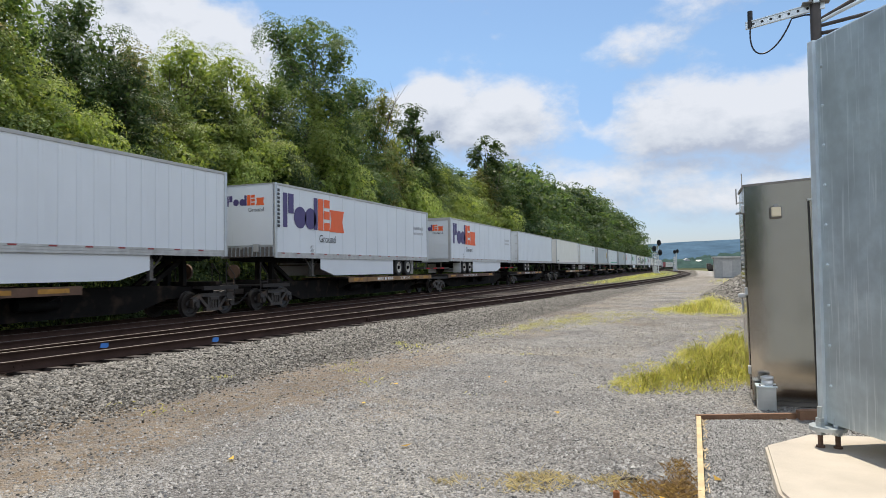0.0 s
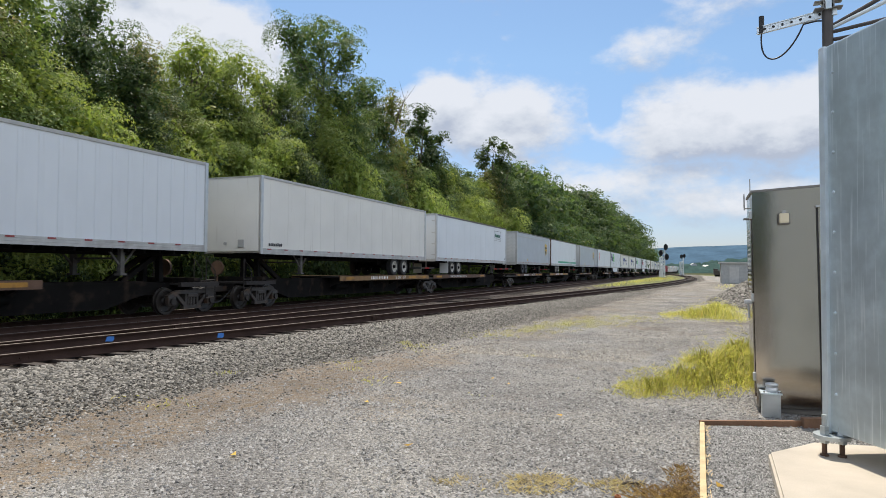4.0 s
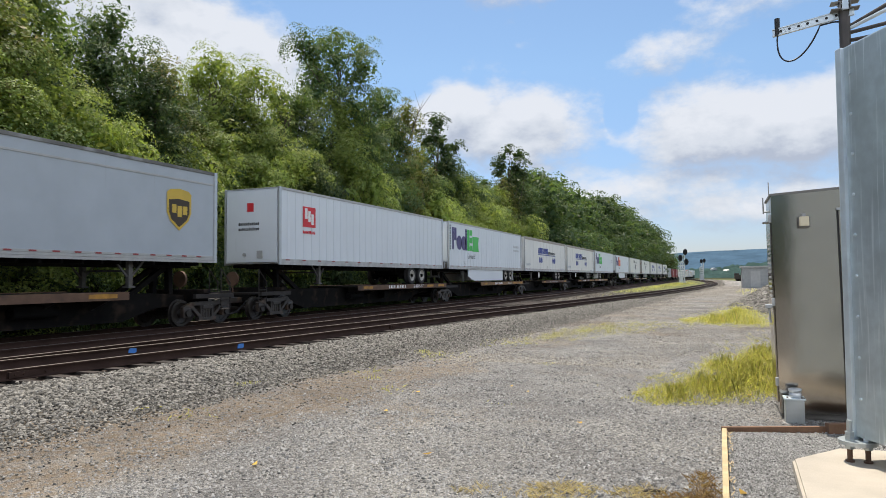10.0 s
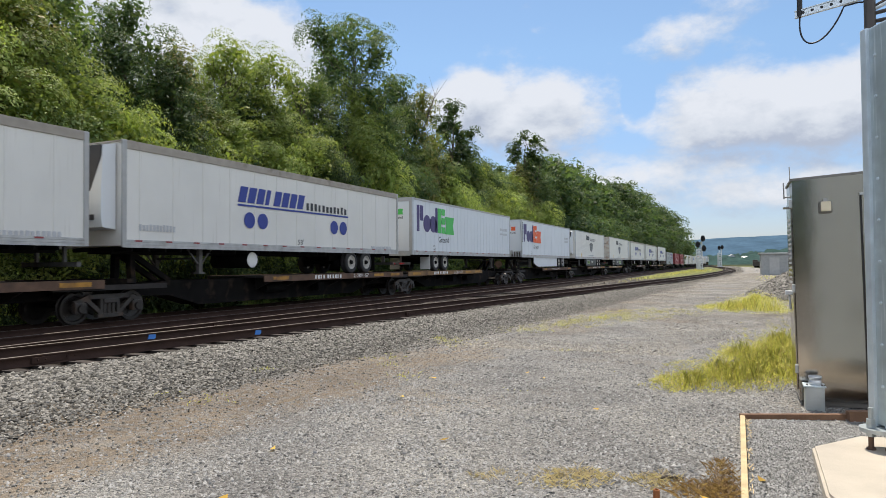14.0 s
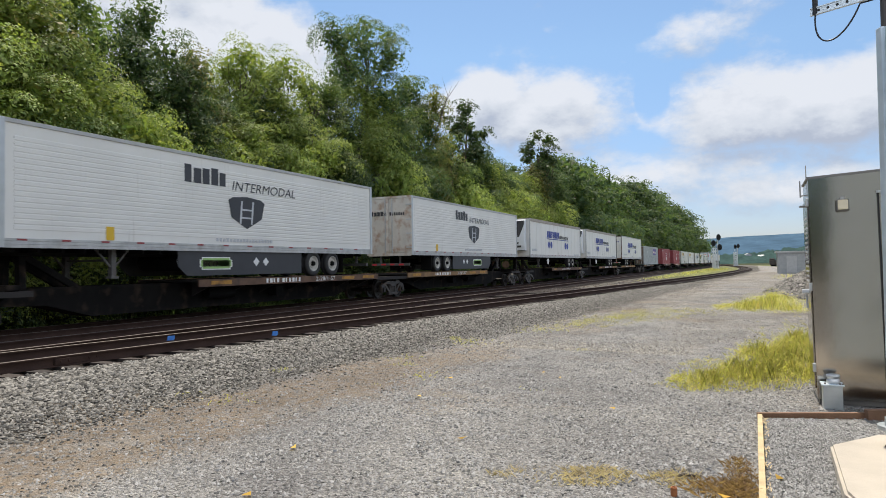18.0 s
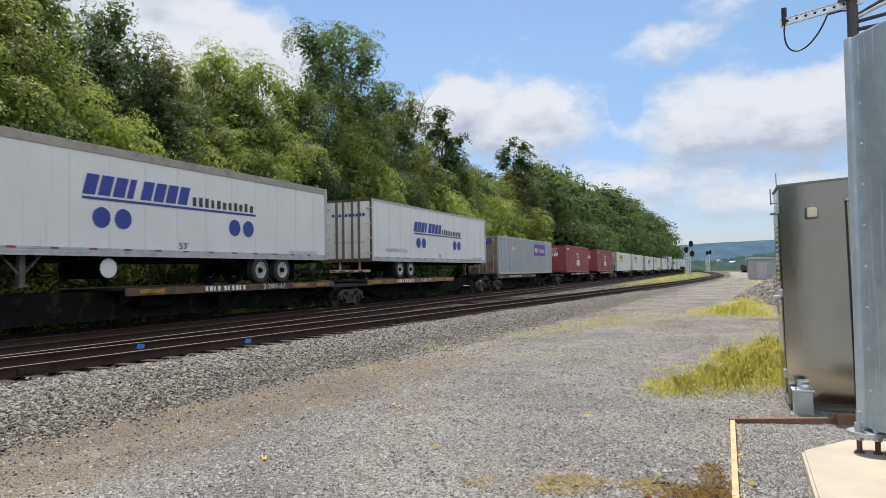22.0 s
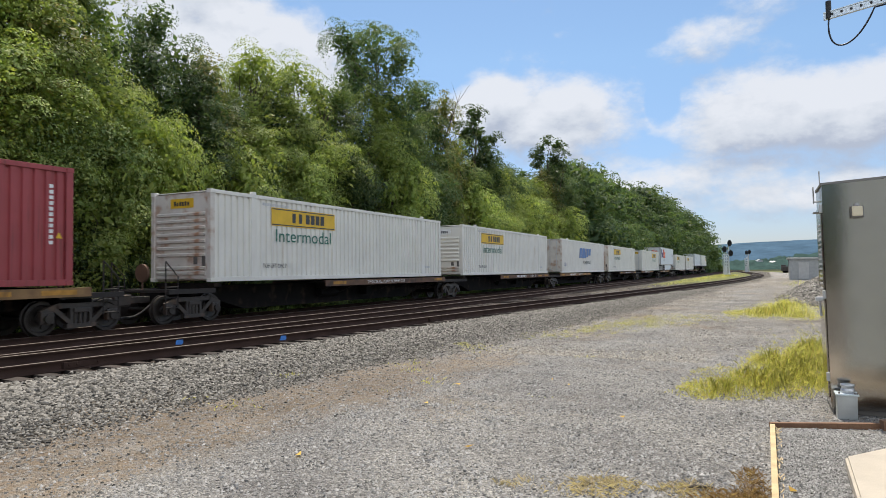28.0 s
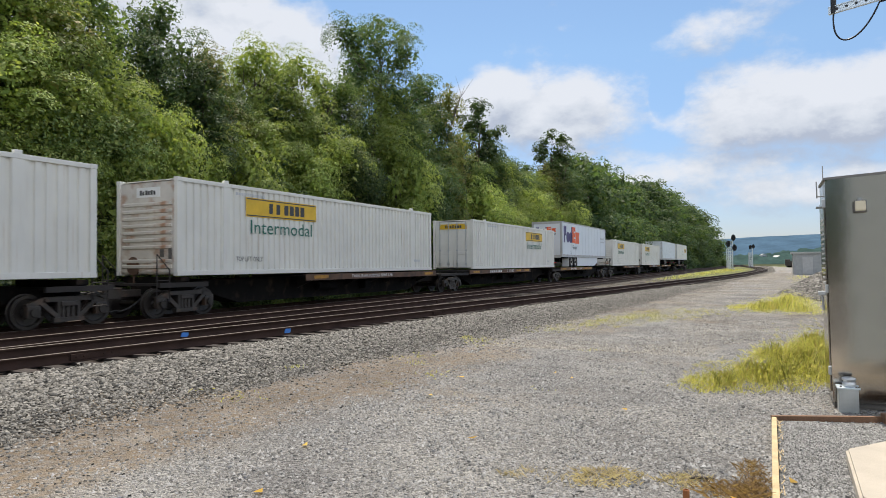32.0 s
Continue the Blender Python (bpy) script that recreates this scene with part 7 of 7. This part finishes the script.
    for x in (0.03, 0.22, 0.25):
        bm = bmesh.new()
        tube(bm, (x, 0.03, 0.395), 0.014, 0.02, "z", 6)
        part("bolt", bm, DARKTRIM, j)


make_cabinet()


def make_case():
    """Galvanised equipment case on levelling bolts over a concrete pad."""
    turn = math.degrees(math.atan2(-0.89, 0.46))
    m = pose(0.965, 6.30, 0.10, 0, 0, turn)
    ob = root("equipment_case", m, "large galvanised sheet-steel equipment case on levelling bolts over a concrete pad", "equipment case")
    bm = bmesh.new()
    box(bm, 0.0, 2.0, 0.03, 1.1, 0.19, 3.38, 0.012)
    part("body", bm, GALV_CASE, ob)
    bm = bmesh.new()
    box(bm, -0.035, 0.035, 0.0, 1.12, 0.17, 3.38, 0.01)
    part("corner_flange", bm, GALV_PALE, ob, "pale worn corner flange")
    bm = bmesh.new()
    box(bm, 0.04, 1.97, 0.07, 1.06, 3.38, 3.40, 0.006)
    part("roof", bm, GALV, ob)
    bm = bmesh.new()
    for z in np.arange(0.5, 3.2, 0.33):
        lathe(bm, [(0.0, 0.014), (-0.008, 0.012), (-0.012, 0.004)], "y", 10, (0.10, 0.03, z))
    part("rivet_row", bm, GALV_PALE, ob)
    for x in (0.06, 1.9):
        bm = bmesh.new()
        tube(bm, (x, 0.02, 0.155), 0.14, 0.03, "z", 24)
        foot = part("foot_plate", bm, GALV, ob, "round steel foot plate")
        for dx, dy in ((0.0, -0.05), (0.06, 0.06)):
            bm = bmesh.new()
            tube(bm, (x + dx, dy, 0.235), 0.019, 0.19, "z", 12)
            tube(bm, (x + dx, dy, 0.19), 0.036, 0.036, "z", 6)
            tube(bm, (x + dx, dy, 0.225), 0.034, 0.03, "z", 6)
            tube(bm, (x + dx, dy, 0.122), 0.036, 0.036, "z", 6)
            part("levelling_bolt", bm, GALV, foot, "threaded bolt with nuts")
            bm = bmesh.new()
            tube(bm, (x + dx, dy, 0.045), 0.02, 0.13, "z", 12)
            tube(bm, (x + dx, dy, 0.005), 0.034, 0.02, "z", 12)
            part("anchor_stud", bm, DECK_RUST, foot, "rusty anchor stud")
    pad = root("concrete_pad", Matrix.Identity(4), "pale chamfered concrete foundation pad in gravel", "concrete pad")
    bm = bmesh.new()
    prism(bm, [(0.53, 6.16), (0.93, 6.68), (2.6, 6.9), (2.9, 4.0), (1.1, 3.6), (0.62, 4.45), (0.50, 4.95)], "z", -0.1, 0.10)
    bmesh.ops.bevel(bm, geom=[e for e in bm.edges if e.verts[0].co.z > 0 and e.verts[1].co.z > 0], offset=0.02, segments=2, affect="EDGES")
    part("slab", bm, CONCRETE, pad)


make_case()

edging = root("timber_edging", Matrix.Identity(4), "weathered timber boards edging a bed of gravel", "edging")
bm = bmesh.new()
beam(bm, (0.0, 7.42, 0.02), (1.12, 7.82, 0.03), 0.05, 0.065)
part("board", bm, TIMBER, edging, "dark brown weathered board")
bm = bmesh.new()
beam(bm, (0.98, 7.72, 0.04), (1.4, 7.86, 0.05), 0.08, 0.12)
part("board_stub", bm, TIMBER, edging)
bm = bmesh.new()
box(bm, 0.0, 0.045, 4.2, 7.40, -0.06, 0.045, 0.004)
part("board", bm, TIMBER_PALE, edging, "pale split board on edge")
split = random.Random(17)
for k in range(40):
    y, x = split.uniform(4.6, 7.3), split.uniform(0.045, 0.085)
    sp = shared("splinter", ("splinter", k % 4), lambda bm: beam(bm, (0, -0.02 - 0.008 * (k % 4), 0), (0.004, 0.02 + 0.008 * (k % 4), 0.004), 0.006, 0.005), TIMBER_PALE, edging, (x, y, 0.034))
    sp.rotation_euler = (0, 0, split.uniform(-0.5, 0.5))


def bed(rng, n):
    x, y = 0.06 + rng.random(n) * 1.3, 4.3 + rng.random(n) * 3.2
    keep = (y < 7.35 + 0.38 * x) & ~((x > 0.55) & (y < 6.2 + 0.5 * (x - 0.55)))
    x, y = x[keep], y[keep]
    return np.stack([x, y, 0 * x + 0.012], -1)


stones("gravel_bed", 36000, bed, 0.014, STONE_BLUE, "blue-grey gravel inside the timber edging", RNG, chips=True)


# pole with a slotted arm and cables
def make_pole():
    ob = root("utility_pole", pose(1.575, 9.74, 0), "dark metal pole with a slotted antenna arm and looping cable", "pole")
    bm = bmesh.new()
    tube(bm, (0, 0, 2.7), 0.065, 5.4, "z", 20)
    part("shaft", bm, DARKPOLE, ob)
    a, b = Vector((0.10, -0.05, 4.96)), Vector((-0.80, 0.38, 4.945))
    dirn = (b - a).normalized()
    side = Vector((dirn.y, -dirn.x, 0)) * (-0.022)
    bm = bmesh.new()
    for dz in (-0.045, 0.045):
        beam(bm, a + Vector((0, 0, dz)), b + Vector((0, 0, dz)), 0.045, 0.012)
    beam(bm, a, b, 0.022, 0.084)
    arm = part("slotted_arm", bm, GALV_PALE, ob, "galvanised slotted channel arm")
    for k in range(7):
        p = a + dirn * (0.20 + 0.115 * k)
        for sgn in (-1, 1):
            bm = bmesh.new()
            m = Matrix.Translation(p + side * sgn * 0.6) @ side.to_track_quat("Z", "Y").to_matrix().to_4x4()
            bmesh.ops.create_cone(bm, cap_ends=True, segments=10, radius1=0.018, radius2=0.018, depth=0.004, matrix=m)
            part("slot", bm, SIGNAL_BLACK, arm)
    foot = b - dirn * 0.06
    bm = bmesh.new()
    tube(bm, foot + Vector((0, 0, 0.07)), 0.034, 0.24, "z", 14)
    part("antenna", bm, SIGNAL_BLACK, ob, "short black antenna")
    # the cable drops from the antenna, loops up to the arm and runs along it to the pole
    c0, c3 = foot + Vector((0, 0, -0.05)), a.lerp(b, 0.40) + Vector((0, 0, -0.07))
    c1, c2 = c0 + Vector((-0.05, 0, -0.52)), c3.lerp(c0, 0.42) + Vector((0, 0, -0.52))
    pts = [c0 * (1 - t) ** 3 + c1 * 3 * t * (1 - t) ** 2 + c2 * 3 * t * t * (1 - t) + c3 * t ** 3 for t in np.linspace(0, 1, 22)]
    pts += [c3.lerp(a, 0.4) + Vector((0, 0, -0.03)), Vector((-0.05, 0, 4.86))]
    bm = bmesh.new()
    limb(bm, pts, [0.011] * len(pts), 6)
    part("cable", bm, CABLE, ob, "looping black cable", True)
    for sx in (-1, 1):
        bm = bmesh.new()
        for z in (4.99, 5.08):
            box(bm, *sorted((sx * 0.05, sx * 0.16)), -0.11, 0.03, z, z + 0.012)
        box(bm, *sorted((sx * 0.05, sx * 0.064)), -0.11, 0.03, 5.002, 5.08)
        part("mount_channel", bm, ROOFSTEEL, ob, "open steel mounting channel")
    bm = bmesh.new()
    for z in (5.0, 5.07):
        lathe(bm, [(z - 0.008, 0.068), (z - 0.008, 0.078), (z + 0.008, 0.078), (z + 0.008, 0.068)], "z", 20)
    box(bm, -0.035, 0.035, -0.10, -0.07, 4.98, 5.10, 0.006)
    part("pole_clamp", bm, GALV_PALE, ob, "pale U-bolt clamp")
    for z0, z1, x1, rad, what in ((4.78, 5.44, 1.4, 0.027, DARKPOLE), (4.76, 5.28, 1.4, 0.027, GALV_PALE), (4.70, 4.84, 1.4, 0.025, DARKPOLE), (4.60, 4.56, 0.45, 0.025, DARKPOLE)):
        bm = bmesh.new()
        rod(bm, (0.05, 0, z0), (x1, -0.25, z1), rad)
        part("brace", bm, what, ob)


make_pole()


# ---- signals, sheds and distance ----
def make_signal(x, y, scale, heads):
    ob = root("railway_signal", Matrix.Translation((x, y, 0)) @ Matrix.Diagonal((scale, scale, scale, 1)), "railway signal mast with black round heads and a silver ladder", "railway signal", "signals down the line")
    bm = bmesh.new()
    tube(bm, (0, 0, 3.4), 0.11, 6.8, "z", 12)
    box(bm, -0.35, 0.35, -0.35, 0.35, -0.1, 0.25)
    part("mast", bm, SIGNAL_GREY, ob)
    bm = bmesh.new()
    for sx in (-0.75, -0.35):
        rod(bm, (sx, 0.35, 0), (sx, 0.35, 6.2), 0.035, 6)
    for z in np.arange(0.4, 6.2, 0.4):
        rod(bm, (-0.75, 0.35, z), (-0.35, 0.35, z), 0.025, 6)
    part("ladder", bm, SIGNAL_GREY, ob)
    bm = bmesh.new()
    for sx in (-1.15, -0.85, -0.45):
        box(bm, sx - 0.06, sx + 0.06, -0.2, -0.1, 0.0, 4.4)
    for z in np.arange(0.5, 4.5, 0.65):
        box(bm, -1.15, -0.05, -0.19, -0.11, z, z + 0.2)
    part("lattice", bm, SIGNAL_GREY, ob, "silver lattice platform stand")
    bm = bmesh.new()
    box(bm, -1.05, -0.5, -0.1, 0.35, 0.0, 1.7, 0.03)
    part("relay_case", bm, SIGNAL_GREY, ob, "silver relay case")
    for z, xo in heads:
        bm = bmesh.new()
        tube(bm, (xo, -0.22, z), 0.46, 0.07, "y", 28)
        for v in bm.verts:
            v.co.z = z + (v.co.z - z) * 1.5
        hd = part("signal_head", bm, SIGNAL_BLACK, ob, "round black signal head")
        bm = bmesh.new()
        box(bm, xo - 0.28, xo + 0.28, -0.18, 0.2, z - 0.34, z + 0.34, 0.04)
        part("lamp_case", bm, SIGNAL_BLACK, hd)
        bm = bmesh.new()
        for k in range(3):
            t = math.pi / 2 + k * 2.094
            lathe(bm, [(-0.3, 0.12), (-0.62, 0.125), (-0.62, 0.115), (-0.3, 0.10)], "y", 14, (xo + 0.28 * math.cos(t), 0, z + 0.28 * math.sin(t)))
        part("visor", bm, SIGNAL_BLACK, hd)
        bm = bmesh.new()
        for k in range(3):
            t = math.pi / 2 + k * 2.094
            tube(bm, (xo + 0.28 * math.cos(t), -0.27, z + 0.28 * math.sin(t)), 0.1, 0.02, "y", 14)
        part("lens", bm, LENS_RED, hd, "unlit lens")
    return ob


make_signal(-7.6, 165.0, 1.05, ((6.9, 0.25), (4.7, 0.45), (5.6, -0.8)))
make_signal(-5.5, 262.0, 1.1, ((6.6, 0.3), (6.4, -0.6)))

shed = root("relay_shed", pose(4.2, 92.0, 0), "grey flat-roofed metal relay shed beside the track", "shed")
bm = bmesh.new()
box(bm, -1.6, 6.0, 0, 4, 0, 2.6, 0.03)
part("wall_box", bm, SHED, shed)
bm = bmesh.new()
box(bm, -1.8, 6.2, -0.2, 4.2, 2.6, 2.8, 0.03)
part("roof", bm, GREYTRIM, shed)
for x in (-0.6, 2.0, 4.4):
    bm = bmesh.new()
    box(bm, x, x + 1.1, -0.04, 0.0, 0.1, 2.2, 0.01)
    part("door", bm, GREYTRIM, shed, "grey metal door")
wag = root("parked_wagon", pose(5.3, 221.0, 0), "small dark maintenance wagon parked by the track", "wagon")
bm = bmesh.new()
box(bm, -1.2, 1.2, 0, 4, 0.5, 1.9, 0.1)
box(bm, -1.2, 0.2, 0.5, 3.5, 1.9, 2.4, 0.1)
part("body", bm, BOGIE, wag)
bm = bmesh.new()
for y in (0.9, 3.1):
    tube(bm, (0, y, 0.35), 0.35, 1.6, "x", 16)
part("wheel", bm, UNDER, wag)


def ridge(name, y, x0, x1, z_at, depth, material, label, step, rough):
    xs = np.arange(x0, x1, step)
    rows = []
    for j, (dy, f) in enumerate(((-depth, 0.0), (-depth * 0.6, 0.45), (-depth * 0.3, 0.8), (0, 1.0), (depth, 0.2))):
        for x in xs:
            z = z_at(x) * f + rough * f * (noise.noise(Vector((x / (step * 3.0), j * 3.1, 0.3))) + 0.6 * noise.noise(Vector((x / step, j * 5.0, 1.0))))
            rows.append((x, y + dy, z - 2))
    w = len(xs)
    i = np.arange(4)[:, None] * w + np.arange(w - 1)[None]
    f = np.stack([i, i + 1, i + w + 1, i + w], -1).reshape(-1, 4)
    return tagged(new(name, fast_mesh(name, np.array(rows), f, material, True)), label, "backdrop", kind="structure")


# no air between: the hill's blue is haze put into its material
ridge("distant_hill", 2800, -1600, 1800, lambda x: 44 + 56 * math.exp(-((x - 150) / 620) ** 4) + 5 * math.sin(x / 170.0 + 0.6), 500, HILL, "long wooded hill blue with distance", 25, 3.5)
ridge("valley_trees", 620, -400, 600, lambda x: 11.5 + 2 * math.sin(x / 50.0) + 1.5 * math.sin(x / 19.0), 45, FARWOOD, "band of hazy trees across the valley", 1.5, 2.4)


def far_house(x, y, z, w, turn):
    ob = root("house", pose(x, y, z, 0, 0, turn) @ Matrix.Diagonal((0.6, 0.6, 0.6, 1)), "pale gabled house among the valley trees", "house", "houses across the valley")
    bm = bmesh.new()
    prism(bm, [(-w / 2, -3), (w / 2, -3), (w / 2, 3.2), (0, 5.2), (-w / 2, 3.2)], "y", 0, 7)
    part("wall", bm, PALEWALL, ob)
    bm = bmesh.new()
    prism(bm, [(-w / 2 - 0.4, 3.0), (0, 5.3), (w / 2 + 0.4, 3.0), (w / 2 + 0.4, 3.3), (0, 5.6), (-w / 2 - 0.4, 3.3)], "y", -0.4, 7.4)
    part("roof", bm, SHED, ob)


for x, z, w, turn in ((-4, 6.4, 7, 20), (7, 4.8, 5, 60), (30, 7.0, 6, -15)):
    far_house(x, 602.0, z - 1.2, w, turn)

# ---- ties, last ----
def make_ties():
    def tie(bm):
        box(bm, -0.5, 0.5, -0.115, 0.115, -0.36, -0.205)
    rng = random.Random(8)
    for nm in ("track_spur", "track_main"):
        y = -6.0
        while y < 72:
            if nm == "track_spur":
                x0, x1 = (TRACK_B - 1.3, spur(y) + 1.22 + max(0.0, rng.uniform(-0.45, 0.42))) if y < 46 else (spur(y) - 1.3, spur(y) + 1.3)
            else:
                x0, x1 = TRACK_A - 1.3, TRACK_A + 1.3
            t = shared("tie", "tie", tie, TIE, tracks[nm], ((x0 + x1) / 2, y + rng.uniform(-0.03, 0.03), RAIL_TOP + 0.02))
            t.scale = (x1 - x0, 1, 1)
            t.rotation_euler = (rng.uniform(-0.06, 0.06), 0, rng.uniform(-0.025, 0.025))
            y += rng.uniform(0.5, 0.62)
    n, v, f = 0, [], []
    for cx, a, b in ((TRACK_A, 72, 330), (None, 72, 260), (TRACK_B, 46, 300)):
        for y in np.arange(a, b, 0.6):
            c = spur(y) if cx is None else cx
            q = [(c - 1.3, y - .11), (c + 1.3, y - .11), (c + 1.3, y + .11), (c - 1.3, y + .11)]
            v += [(i, j, RAIL_TOP - 0.30) for i, j in q] + [(i, j, RAIL_TOP - 0.165) for i, j in q]
            f += [(n + 4, n + 5, n + 6, n + 7), (n, n + 1, n + 5, n + 4), (n + 1, n + 2, n + 6, n + 5), (n + 2, n + 3, n + 7, n + 6), (n + 3, n, n + 4, n + 7)]
            n += 8
    ob = new("far_ties", fast_mesh("far_ties", np.array(v), np.array(f), TIE))
    tagged(ob, "distant wooden ties", "railway ties", kind="stuff")


make_ties()


def motions():
    for ob, y in MOVES:
        m = ob.matrix_basis.copy()
        z = m.translation.z
        walk(ob, [(t, pose(TRACK_A, y - SPEED * t, z)) for t in (0, 8, 16, 24, 32)])
    # wheelsets roll while they pass the lot: under a quarter turn from row to row
    step = 0.42 * 1.25 / SPEED
    for w, y, place in SPINS:
        t0, t1 = (y - 75.0) / SPEED, (y - 4.0) / SPEED
        t0, t1 = max(t0, 0.0), min(t1, SPAN)
        rows = [(0.0, pose(*place))]
        if t1 > t0:
            k, t = 0, t0
            last = -1
            while t <= t1:
                fr = round(t * FPS)
                if fr != last and fr > 0:
                    rows.append((fr / FPS, pose(*place, math.degrees((fr / FPS - t0) * SPEED / 0.42) % 360.0)))
                    last = fr
                t += step
        rows.append((SPAN, rows[-1][1]))
        if rows[-2][0] >= SPAN:
            rows.pop()
        walk(w, rows)


motions()
